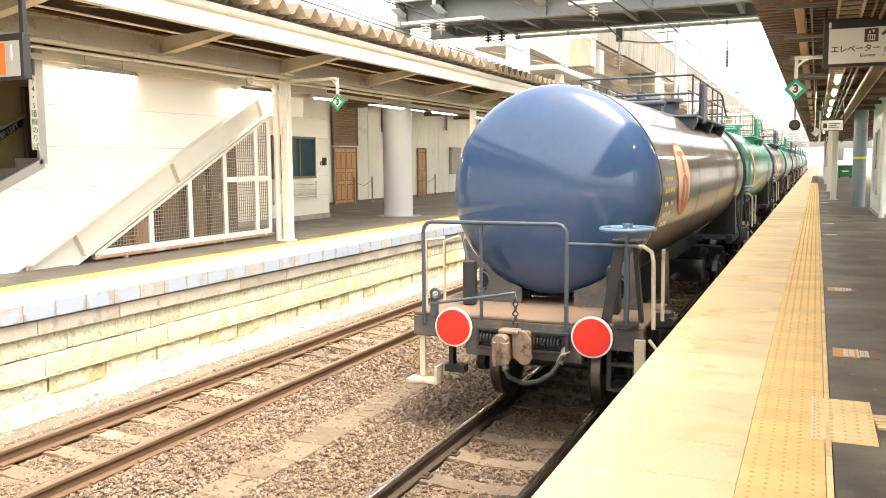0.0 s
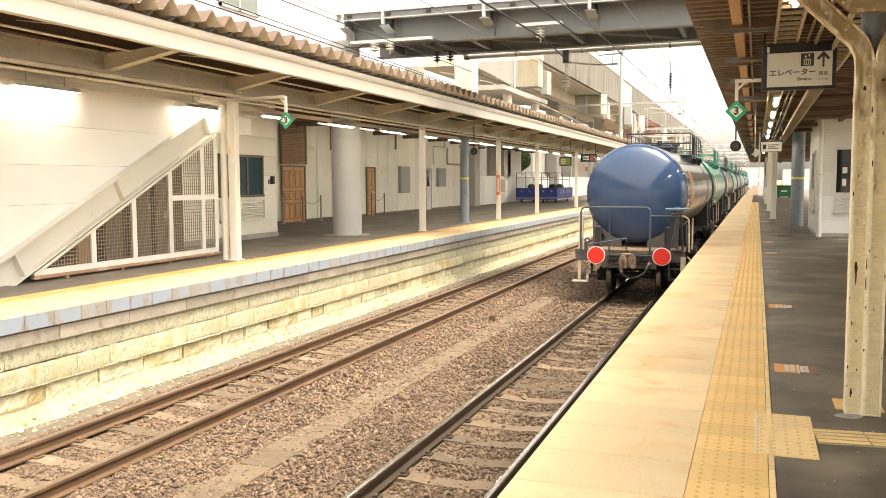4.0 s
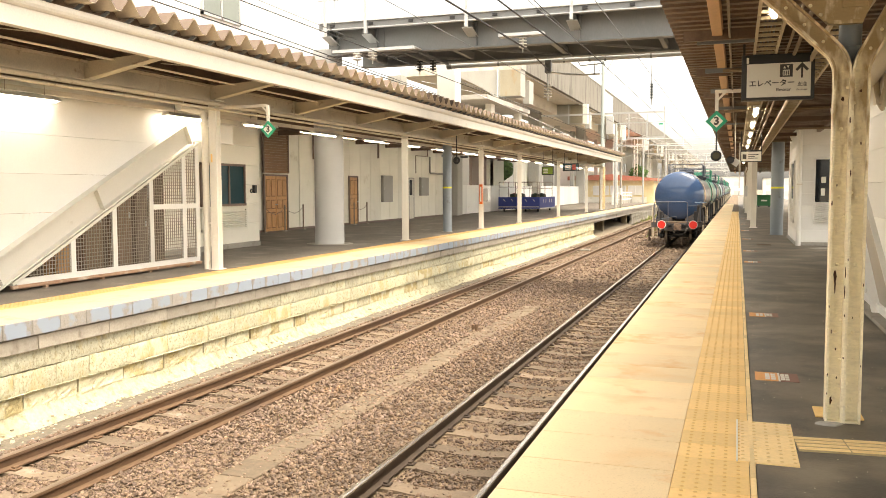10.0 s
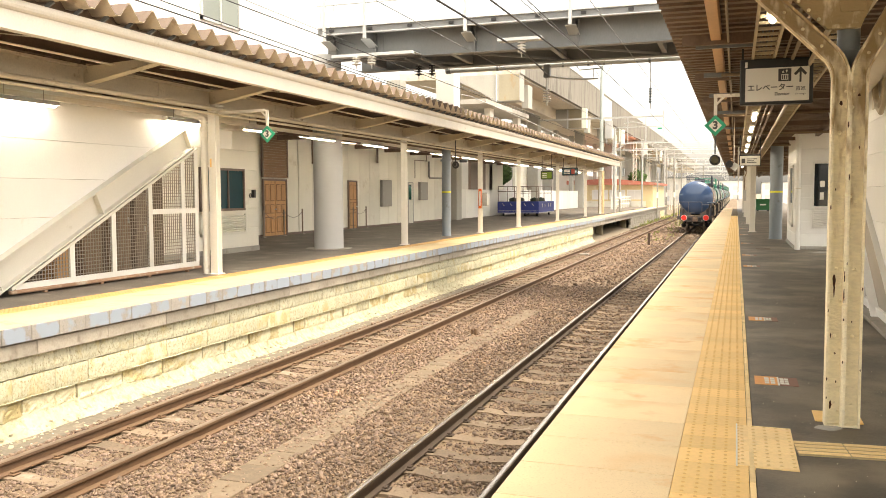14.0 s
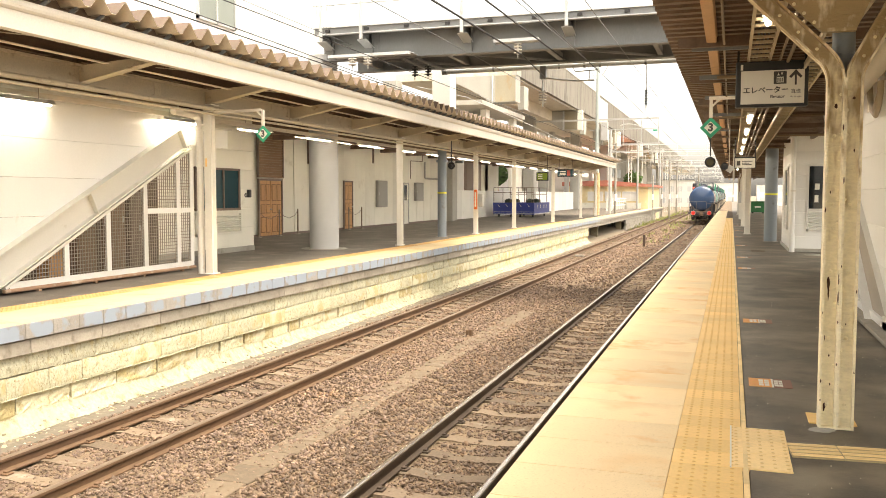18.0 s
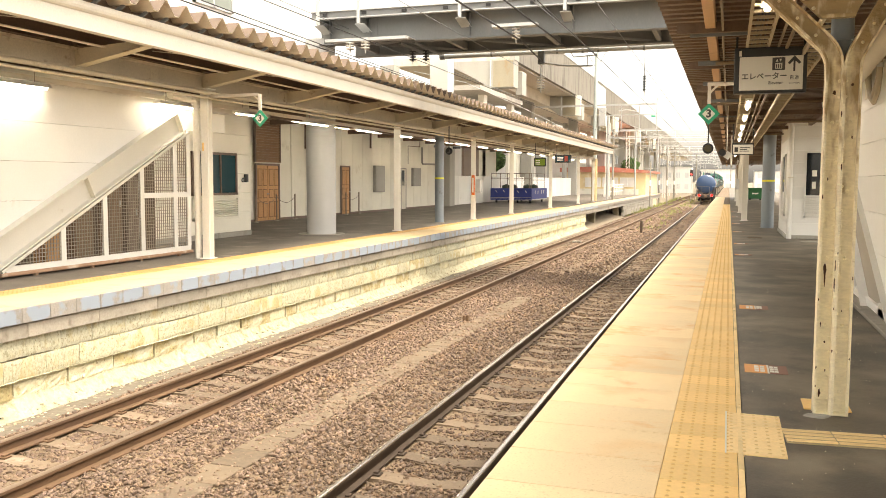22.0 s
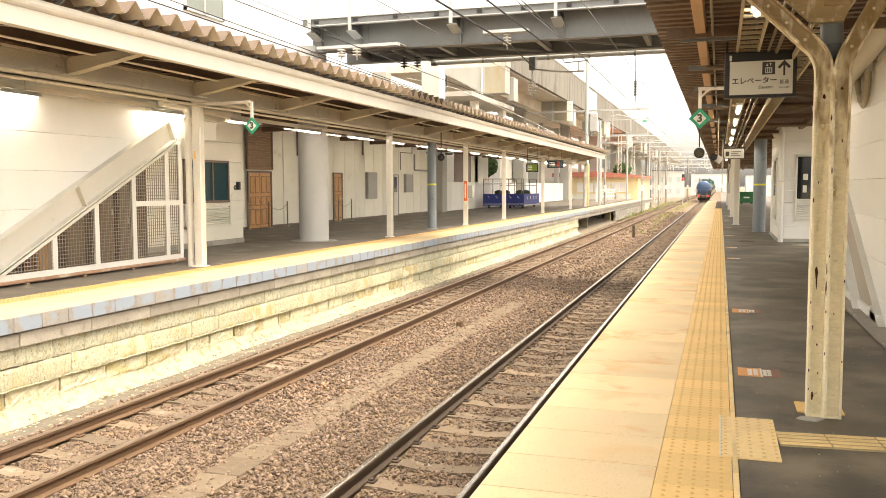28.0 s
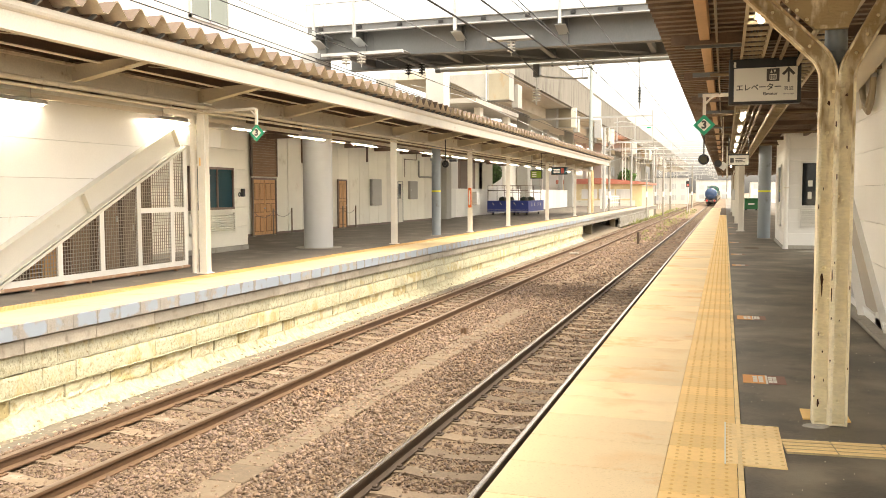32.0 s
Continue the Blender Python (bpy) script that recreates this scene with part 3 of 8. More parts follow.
def track(name, cx, web, top, label, first, step):
    t = thing(name, label, "railway track", (cx, 0, 0), kind="structure")
    for s in (-0.566, 0.566):
        part("rail", Shape().prism(rail_profile(s), -30, 260), web, t)
        part("rail_head", Shape().prism([(s - 0.031, RAIL_Z - 0.012), (s + 0.031, RAIL_Z - 0.012), (s + 0.0325, RAIL_Z - 0.006), (s + 0.026, RAIL_Z + 0.003), (s + 0.012, RAIL_Z + 0.006), (s - 0.012, RAIL_Z + 0.006), (s - 0.026, RAIL_Z + 0.003), (s - 0.0325, RAIL_Z - 0.006)], -30, 260),
             top, t)
    # sleepers keep one mesh, and so do their clips
    sl = Shape().prism([(-1.0, -0.16), (1.0, -0.16), (1.0, -0.012), (0.85, 0.0), (0.35, 0.0), (0.2, -0.018), (-0.2, -0.018), (-0.35, 0.0), (-0.85, 0.0), (-1.0, -0.012)],
                       -0.11, 0.11).mesh("sleeper", SLEEPER)
    clip = Shape().box(-0.045, 0.045, -0.05, 0.05, 0.0, 0.02, 0.006).box(-0.02, 0.03, -0.03, 0.03, 0.02, 0.04, 0.006).mesh("rail_clip", web)
    for k in range(110):
        y = first + step * k
        ob = part("sleeper", sl, None, t)
        ob.location = (0, y, RAIL_Z - 0.155)
        if k < 40:
            for x in (-0.655, -0.477, 0.477, 0.655):
                c = part("rail_clip", clip, None, t)
                c.location = (x, y, RAIL_Z - 0.153)
                c.rotation_euler[2] = math.pi if x in (-0.477, 0.655) else 0
    rest = Shape()
    for k in range(110, 300):
        rest.box(-1.0, 1.0, first - 0.11 + step * k, first + 0.11 + step * k, RAIL_Z - 0.3, RAIL_Z - 0.155)
    tagged(part("far_sleepers", rest, SLEEPER, t), kind="stuff")
    return t


track("track_near", NEAR_X, RAIL_DARK, RAIL_TOP, "straight railway track with polished rails on sleepers", 3.57, 0.65)
track("track_far", FAR_X, RUST, RAIL_TOP_DULL, "railway track with rust-brown rails on sleepers", 3.136, 0.592)

# ---- the platform that the camera stands on ----
P0, P1 = -25.0, 230.0
EDGE = -1.20
pf = thing("platform_near", "platform of cream slabs, yellow tactile tiles and dark asphalt", "platform", kind="structure")
part("platform_body", Shape().box(-0.95, 7.0, P0, P1, -1.5, -0.16), CONCRETE, pf)
part("platform_edge_beam", Shape().box(EDGE + 0.02, -0.95, P0, P1, -0.30, -0.065, 0.01), CONCRETE, pf)
part("asphalt_surface", Shape().box(0.135, 7.0, P0, P1, -0.16, -0.004), ASPHALT, pf, "dark worn asphalt")
part("slab_bedding", Shape().box(EDGE + 0.06, 0.133, P0, P1, -0.155, -0.025), BED, pf)

# ---- the opposite platform ----
LZ = 0.05
LEDGE = -8.02
lp = thing("platform_far", "opposite platform with asphalt surface, yellow line and old stone wall", "platform", kind="structure")
part("platform_body", Shape().box(-20, LEDGE - 0.32, -25, 51.6, -1.5, LZ - 0.09), CONCRETE, lp)
part("platform_deck", Shape().box(-20, LEDGE - 0.1, 51.6, 110, LZ - 0.47, LZ - 0.195), CONCRETE, lp)
part("asphalt_surface", Shape().box(-20, LEDGE - 1.5, -25, 110, LZ - 0.09, LZ), ASPHALT_FAR, lp)

# ---- roofs ----
def left_canopy():
    roof = thing("canopy_far", "cream steel canopy with folded metal roof over the opposite platform", "canopy", kind="structure")
    y0, y1 = -46.0, 65.0
    # folded roof sheets: ridges at right angles to the track
    p = 0.493
    # inner underside takes brown for its shade; the eave's pale tone holds bounced light
    for nm, lift, mt, tag, xa, xb in (("folded_roof", 0.008, DECK, "brown weathered folded roof sheets", -17.2, -7.98), ("eave_lining", 0.0, LINING, "underside of the eave, paled for bounced light", -8.37, -7.98),
                                      ("roof_lining", 0.0, BROWN, "underside of the folded roof, browned for shade", -17.2, -8.40)):
        teeth = Shape()
        y = 9.45 - p / 2 - 112 * p
        while y < y1:
            low, high = 4.05 + lift, 4.245 + lift
            line = [(y, low), (y + 0.05, low), (y + p / 2 - 0.02, high), (y + p / 2 + 0.02, high), (y + p - 0.05, low), (y + p, low)]
            teeth.prism(line + [(a, b - 0.006) for a, b in line[::-1]], xa, xb, "x")
            y += p
        part(nm, teeth, mt, roof, tag)
    part("closure_plate", Shape().box(-8.40, -8.37, y0, y1, 3.90, 4.16), BROWN, roof)
    strut = Shape().bar((-8.36, 0, 3.92), (-8.14, 0, 4.04), 0.03, 0.05).mesh("roof_strut", GREY_STEEL)
    for k in range(122):
        part("roof_strut", strut, None, roof).location = (0, 9.45 + p / 2 + p * (k - 12), 0)
    # brown sheet added to stand for the dark roof inside above the lamps
    part("inner_beam", Shape().box(-12.24, -12.2, 21.2, 63.0, 3.32, 4.04), BROWN, roof)
    part("fascia", Shape().box(-8.34, -8.26, y0, y1, 3.62, 3.90, 0.01).box(-8.40, -8.26, y0, y1, 3.60, 3.63), CREAM, roof)
    part("gutter", Shape().prism([(-8.34, 3.95)] + [(-8.28 + a - 0.0, 3.91 + b) for a, b in arc(0, 0, 0.085, 200, 400, 8)], y0, y1), CREAM, roof)
    part("edge_beam", Shape().box(-9.81, -9.65, y0, y1, 3.33, 3.37).box(-9.745, -9.715, y0, y1, 3.37, 3.60).box(-9.81, -9.65, y0, y1, 3.60, 3.64), SHADED_CREAM, roof)
    for x, z in ((-9.2, 3.62), (-10.6, 3.86), (-11.6, 3.86), (-12.8, 3.86), (-14.0, 3.86)):
        # web browned like the shaded roof; only the outer flange stays cream
        part("purlin", Shape().box(x - 0.012, x + 0.012, y0, y1, z + 0.012, z + 0.16), BROWN, roof)
        part("purlin_flange", Shape().box(x - 0.012, x + 0.08, y0, y1, z - 0.004, z + 0.012), CREAM if x > -9.5 else BROWN, roof)
    arm = Shape().prism([(-9.72, 3.36), (-8.34, 3.62), (-8.34, 3.70), (-9.72, 3.62)], -0.045, 0.045)
    arm.prism([(-9.72, 3.34), (-8.34, 3.60), (-8.34, 3.62), (-9.72, 3.36)], -0.09, 0.09)
    tie = Shape().box(-16, -9.75, -0.05, 0.05, 3.62, 3.80)
    am, tm = arm.mesh("bracket_arm", SHADED_CREAM), tie.mesh("cross_beam", BROWN)
    k = -17
    while 14.4 + 3.38 * k < 64.8:
        for nm, me in (("bracket_arm", am), ("cross_beam", tm)):
            part(nm, me, None, roof).location = (0, 14.4 + 3.38 * k, 0)
        k += 1
    rod = Shape().cyl((-9.6, 0.1, 3.7), (-8.36, 3.3, 3.8), 0.008, 5).mesh("tie_rod", CREAM)
    for k in range(12):
        part("tie_rod", rod, None, roof).location = (0, 4.26 + 3.38 * k, 0)
    splice = Shape().box(-9.712, -9.704, -0.09, 0.09, 3.38, 3.59).mesh("splice_plate", SHADED_CREAM)
    for k in range(6):
        part("splice_plate", splice, None, roof).location = (0, 12.9 + 6.75 * k, 0)
    part("service_pipe", Shape().cyl((-9.58, y0, 3.27), (-9.58, y1, 3.27), 0.045).cyl((-9.56, y0, 3.17), (-9.56, y1, 3.17), 0.025, 8), SHADED_CREAM, roof)
    return roof


left_canopy()


def left_post():
    p = thing("canopy_post", "cream painted steel canopy post with a drain pipe beside it", "post", (-9.66, 14.4, LZ), group="canopy posts")
    z = 3.30
    part("post_web", Shape().box(-0.01, 0.01, -0.068, 0.068, 0.0, z), POST_WHITE, p)
    part("post_flange", Shape().box(-0.08, 0.08, -0.08, -0.068, 0.0, z, 0.003), POST_WHITE, p)
    part("post_flange", Shape().box(-0.08, 0.08, 0.068, 0.08, 0.0, z, 0.003), POST_WHITE, p)
    part("base_plate", Shape().box(-0.12, 0.12, -0.13, 0.13, 0.0, 0.02, 0.006), POST_WHITE, p)
    part("cap_plate", Shape().box(-0.14, 0.14, -0.14, 0.14, z - 0.02, z, 0.004), POST_WHITE, p)
    return p


lpost = left_post()
dp = thing("drain_pipe", "cream painted drain pipe clamped to the post", "pipe", (-9.885, 14.40, LZ))
part("pipe", Shape().tube([(0, 0, 0.0), (0, 0, 2.92), (0, -0.03, 3.02), (0.02, -0.12, 3.08), (0.06, -0.9, 3.10)], 0.065, 14), POST_WHITE, dp)
part("pipe_collar", Shape().cyl((0, 0, 2.80), (0, 0, 2.90), 0.08, 14), POST_WHITE, dp)
part("pipe_collar", Shape().cyl((0.01, -0.14, 3.085), (0.02, -0.25, 3.09), 0.08, 14), POST_WHITE, dp)
for z in (0.9, 2.1, 2.9):
    part("clamp", Shape().box(-0.075, 0.16, -0.02, 0.02, z, z + 0.03), POST_WHITE, dp)
part("yellow_tag", Shape().box(0.18, 0.215, -0.088, -0.078, 2.1, 2.26), TACTILE, dp)
for y in (24.5, 32.75, 39.1, 48.35, 57.9, 64.6):
    copy_thing(lpost, pose(-9.66, y, LZ))


def right_canopy():
    roof = thing("canopy_near", "brown ribbed steel canopy over the platform", "canopy", kind="structure")
    y0, y1, p = -12.0, 92.0, 0.24
    ribs = Shape()
    y = y0
    while y < y1:
        ribs.prism([(y, 3.30), (y + 0.10, 3.30), (y + 0.13, 3.38), (y + 0.21, 3.38), (y + 0.24, 3.30), (y + 0.24, 3.315), (y + 0.215, 3.395), (y + 0.125, 3.395), (y + 0.095, 3.315), (y, 3.315)], -0.70, 4.6, "x")
        y += p
    part("ribbed_deck", ribs, BROWN, roof)
    part("edge_purlin", Shape().box(-0.27, -0.17, y0, y1, 3.14, 3.30, 0.005), TAN, roof)
    for x in (0.9, 2.1, 3.3):
        part("purlin", Shape().box(x - 0.05, x + 0.05, y0, y1, 3.16, 3.30), BROWN, roof)
    return roof


right_canopy()


def channel(line, s, w, t, wide, paint, p):
    """One bent channel: a web and two flanges along a line in the x-z plane."""
    for nm, off in (("channel_web", 0.0), ("outer_flange", w / 2), ("inner_flange", -w / 2)):
        sh = Shape()
        left, right = [], []
        for i, (x, z) in enumerate(line):
            a, b = Vector(line[max(i - 1, 0)]), Vector(line[min(i + 1, len(line) - 1)])
            d = (b - a).normalized()
            nx, nz = d.y * s, -d.x * s
            h = w / 2 if nm == "channel_web" else t / 2
            left.append((x + nx * (off - h), z + nz * (off - h)))
            right.append((x + nx * (off + h), z + nz * (off + h)))
        dy = t * 0.5 if nm == "channel_web" else wide / 2
        n = len(line)
        vs = [(x, y, z) for y in (-dy, dy) for ln in (left, right) for x, z in ln]
        fs = []
        for i in range(n - 1):
            a, b, c, d = i, n + i, 2 * n + i, 3 * n + i
            fs += [(a, a + 1, b + 1, b), (c, d, d + 1, c + 1), (a, c, c + 1, a + 1), (b, b + 1, d + 1, d)]
        fs += [(0, n, 3 * n, 2 * n), (n - 1, 3 * n - 1, 4 * n - 1, 2 * n - 1)]
        part(nm, sh.add(vs, fs), paint, p)


CREAM_RUSTY = patched(patched(mat("rust_stained_cream_paint", (0.50, 0.375, 0.20), 0.55, var=0.2, fine=22, coarse=4.0, stain=(0.30, 0.19, 0.085), amount=0.36, stain_scale=7.0, bump=0.7, depth=0.006),
                              (0.62, 0.50, 0.30), 3.0, 0.52, 0.66, share=0.6), (0.13, 0.07, 0.03), 24.0, 0.66, 0.71, 3.0)
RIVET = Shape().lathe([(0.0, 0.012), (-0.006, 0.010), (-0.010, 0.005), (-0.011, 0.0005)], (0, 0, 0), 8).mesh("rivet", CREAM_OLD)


def y_post(at):
    """A post of two steel channels back to back that part at the top, the track side leaning further out."""
    p = thing("canopy_post", "flaking cream Y-shaped post of two riveted steel channels", "post", at, group="Y-shaped canopy posts")
    for s, turn, reach in ((-1, 45, 0.57), (1, 28, 0.66)):
        line = [(0.0555 * s, 0.0), (0.0555 * s, 2.36)]
        line += [(s * (0.0555 + 0.25 * (1 - math.cos(radians(turn * k / 6)))), 2.36 + 0.25 * math.sin(radians(turn * k / 6))) for k in range(1, 7)]
        x, z = line[-1]
        line += [(x + s * reach * math.sin(radians(turn)) / math.cos(radians(turn)), z + reach)]
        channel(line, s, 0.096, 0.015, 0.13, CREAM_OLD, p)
        for k in range(5):
            part("rivet", BIG_RIVET, None, p).matrix_basis = pose(0.055 * s, -0.0075, 0.16 + 0.46 * k)
        for k in range(16):
            part("rivet", RIVET, None, p).matrix_basis = pose(0.021 * s, -0.0075, 0.10 + 0.145 * k + 0.02 * (k % 3))
        x0, z0 = line[-2]
        for k in range(5):
            f = 0.05 + 0.12 * k
            part("rivet", RIVET, None, p).matrix_basis = pose(x0 + s * f * math.tan(radians(turn)), -0.0075, z0 + f)
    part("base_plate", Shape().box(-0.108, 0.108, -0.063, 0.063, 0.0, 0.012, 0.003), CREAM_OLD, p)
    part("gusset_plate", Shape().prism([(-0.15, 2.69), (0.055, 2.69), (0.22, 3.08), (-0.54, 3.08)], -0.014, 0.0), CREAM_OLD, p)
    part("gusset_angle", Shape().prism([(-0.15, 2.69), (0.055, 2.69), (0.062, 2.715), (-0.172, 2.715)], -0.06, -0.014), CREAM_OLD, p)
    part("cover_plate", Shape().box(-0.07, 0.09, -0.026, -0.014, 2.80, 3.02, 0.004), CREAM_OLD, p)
    for k in range(4):
        part("rivet", BIG_RIVET, None, p).matrix_basis = pose(-0.20 - 0.065 * k, -0.014, 2.765 + 0.065 * k)
    part("drain_pipe", Shape().cyl((0, 0.12, 2.40), (0, 0.12, 2.56), 0.062, 18).cyl((0, 0.12, 2.56), (0, 0.12, 3.1), 0.074, 18), STEEL_BLUE, p, "blue-grey drain pipe")
    def flake(x, z, w, h, y=-0.0085, seed=0):
        r = random.Random(seed)
        n = 11
        return Shape().prism([(x + w * math.cos(6.283 * i / n) * r.uniform(0.55, 1.1), z + h * math.sin(6.283 * i / n) * r.uniform(0.6, 1.1)) for i in range(n)], y, y + 0.0012)
    for i, (x, z, w, h) in enumerate(((-0.066, 1.00, 0.011, 0.055), (-0.064, 0.93, 0.006, 0.05), (-0.072, 0.14, 0.009, 0.035), (-0.05, 0.50, 0.006, 0.010), (-0.08, 0.62, 0.004, 0.02), (-0.04, 0.30, 0.004, 0.012), (0.05, 0.72, 0.004, 0.008), (-0.07, 1.62, 0.005, 0.012), (0.07, 1.9, 0.006, 0.015), (-0.05, 2.2, 0.012, 0.02), (0.06, 2.25, 0.01, 0.012))):
        part("rust_patch", flake(x, z, w, h, seed=i), RUST_BARE, p, "dark patch of bare rust" if i == 0 else "")
    for i, (x, z, h) in enumerate(((-0.008, 1.03, 0.05), (-0.009, 0.90, 0.06), (-0.007, 0.74, 0.012), (0.006, 1.12, 0.01), (-0.007, 0.45, 0.015), (-0.103, 0.80, 0.012), (-0.103, 0.33, 0.014), (-0.103, 0.2, 0.01), (0.103, 0.95, 0.018), (0.103, 0.4, 0.01), (-0.103, 1.5, 0.02), (0.006, 1.7, 0.025), (-0.007, 2.05, 0.03))):
        part("rust_patch", flake(x, z, 0.0045, h, -0.0664, 40 + i), RUST_BARE, p)
    return p


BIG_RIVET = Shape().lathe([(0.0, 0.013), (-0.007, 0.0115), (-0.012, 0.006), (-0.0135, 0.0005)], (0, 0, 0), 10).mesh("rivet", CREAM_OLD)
RUST_BARE = mat("bare_rust", (0.085, 0.04, 0.02), 0.85, var=0.35, fine=60, bump=0.5)
y_post((0.708, 6.36, 0))


def straight_post(x, y):
    p = thing("canopy_post", "straight white painted steel post under the canopy", "post", (x, y, 0), group="straight canopy posts")
    part("post_web", Shape().box(-0.095, 0.095, -0.008, 0.008, 0.02, 3.14), POST_WHITE, p)
    for a in (-0.103, 0.103):
        part("post_flange", Shape().box(a - 0.008, a + 0.008, -0.1, 0.1, 0.02, 3.14, 0.002), POST_WHITE, p)
    part("base_plate", Shape().box(-0.16, 0.16, -0.15, 0.15, 0.0, 0.02, 0.004), POST_WHITE, p)
    part("cap_beam", Shape().box(-0.9, 1.0, -0.06, 0.06, 3.02, 3.14), BROWN, p)
    return p


straight_post(0.64, 37.1)
sp_ = straight_post(0.60, 46.3)
part("switch_box", Shape().box(-0.28, -0.11, -0.12, 0.05, 1.2, 1.75, 0.01), PALE_STEEL, sp_)
part("conduit", Shape().tube([(-0.2, -0.03, 1.75), (-0.2, -0.03, 2.4), (-0.12, -0.03, 2.6), (-0.12, -0.03, 3.1)], 0.025, 6), CONDUIT, sp_)
straight_post(0.60, 60.0)
straight_post(0.60, 74.0)

# ---- surface of the near platform ----
slab = Shape().box(EDGE, -0.3135, -0.2858, 0.2858, -0.06, 0.0, 0.0015).mesh("platform_slab", SLAB)
for k in range(-16, 150):
    part("platform_slab", slab, None, pf).location = (0, 5.205 + 0.58 * k, 0)


part("rear_slab_strip", Shape().box(EDGE, -0.3135, P0, -4.38, -0.06, 0.0), SLAB, pf)
part("rear_tile_strip", Shape().box(-0.3105, 0.131, P0, -0.9, -0.02, 0.004), TACTILE, pf)


def tactile_tile(wx, wy, nx, ny, material):
    sh = Shape().box(-wx / 2, wx / 2, -wy / 2 + 0.002, wy / 2 - 0.002, -0.02, 0.004, 0.002)
    for i in range(nx):
        for j in range(ny):
            x, y = (i - (nx - 1) / 2) * 0.072, (j - (ny - 1) / 2) * wy / ny
            sh.lathe([(0.004, 0.014), (0.009, 0.009), (0.0095, 0.0005)], (x, y, 0), 7, "z")
    return sh.mesh("tactile_tile", material)


tile = tactile_tile(0.405, 0.29, 5, 4, TACTILE_DOTS)
line_tile = Shape().box(-0.016, 0.016, -0.143, 0.143, -0.02, 0.008, 0.004).mesh("border_tile", TACTILE_PALE)
for k in range(-20, 200):
    part("tactile_tile", tile, None, pf).location = (-0.108, 5.06 + 0.29 * k, 0)
    part("border_tile", line_tile, None, pf).location = (0.114, 5.06 + 0.29 * k, 0)
worn = tactile_tile(0.335, 0.306, 5, 4, raised_tops(mat("pale_worn_tactile_tile", (0.88, 0.64, 0.315), 0.65, var=0.12, stain=(0.62, 0.46, 0.24), amount=0.3, rand=0.08), 0.0055, (0.74, 0.50, 0.22)))
for k in range(3):
    part("worn_tactile_tile", worn, None, pf, "pale worn tactile tile").location = (0.205, 5.365 + 0.309 * k, 0.003)
part("joint_line", Shape().box(0.024, 0.034, 5.2, 6.145, -0.01, 0.0112, 0.001), OFFWHITE, pf, "thin pale mortar joint beside the worn tiles")
# base of the guide tile, darker than its raised bars
GROOVE = mat("dark_tile_groove", (0.42, 0.32, 0.18), 0.7, var=0.15, stain=(0.25, 0.18, 0.10), amount=0.4)
guide = Shape().box(-0.149, 0.149, -0.15, 0.15, -0.02, 0.003, 0.002).mesh("guide_tile", GROOVE)
bar = Shape().box(-0.147, 0.147, -0.022, 0.022, 0.003, 0.010, 0.003).mesh("guide_bar", TACTILE_PALE)
for k in range(14):
    ob = part("guide_tile", guide, None, pf)
    ob.matrix_basis = pose(0.525 + 0.300 * k, 5.712 + 0.026 * k, 0.0, 0, 0, 5)
    for j in range(4):
        part("guide_bar", bar, None, ob).location = (0, -0.111 + 0.074 * j, 0)


MARK_ORANGE = mat("faded_orange_film", (0.74, 0.34, 0.11), 0.6, var=0.1, stain=(0.6, 0.45, 0.28), amount=0.35, stain_scale=9.0)
MARK_BROWN = mat("faded_brown_film", (0.27, 0.13, 0.095), 0.6, var=0.1)


def floor_mark(y):
    m = thing("boarding_mark", "orange and brown boarding mark with white lettering bars on asphalt", "floor marking", (0.347, y, -0.003), group="boarding marks")
    part("orange_field", Shape().box(-0.172, 0.010, -0.17, 0.17, 0, 0.003), MARK_ORANGE, m)
    part("dividing_line", Shape().box(0.0105, 0.0255, -0.17, 0.17, 0, 0.003), SIGN_WHITE, m)
    part("brown_field", Shape().box(0.026, 0.172, -0.17, 0.17, 0, 0.003), MARK_BROWN, m)
    for x0, x1 in ((-0.092, -0.056), (-0.046, -0.010), (0.031, 0.064), (0.068, 0.098)):
        for k in range(3):
            part("text_bar", Shape().box(x0, x1, -0.125 + 0.085 * k, -0.055 + 0.085 * k, 0.003, 0.0045), SIGN_WHITE, m)
    return m


fm = floor_mark(7.71)
for y in (11.5, 19.8, 23.3, 28.8, 34.6, 41.0, 48.0):
    copy_thing(fm, pose(0.347, y, -0.003))
solid("floor_patch", Shape().box(0.56, 0.94, 25.75, 26.25, -0.004, 0.001), SLEEPER, "pale worn floor marking on asphalt", "floor marking")
solid("manhole_cover", Shape().cyl((2.2, 24.8, -0.004), (2.2, 24.8, 0.004), 0.32, 28), CONCRETE, "round pale concrete cover in asphalt", "manhole cover")
solid("floor_block", Shape().box(0.55, 0.86, 6.428, 6.72, -0.004, 0.006, 0.002), TACTILE, "worn yellow tile behind the post foot", "floor marking")
ring = [(0.62 + 0.088 * math.cos(a) + 0.012 * math.sin(3 * a), 6.262 + 0.055 * math.sin(a) + 0.008 * math.cos(2 * a)) for a in (6.2832 * i / 22 for i in range(22))]
solid("mortar_patch", Shape().add([(x, y, -0.006) for x, y in ring] + [(0.62 + (x - 0.62) * 0.85, 6.262 + (y - 6.262) * 0.85, 0.006) for x, y in ring],
                                  [(i, (i + 1) % 22, 22 + (i + 1) % 22, 22 + i) for i in range(22)] + [tuple(range(22, 44))]), CONCRETE,
      "thin rounded pale mortar patch at the post foot", "mortar patch")


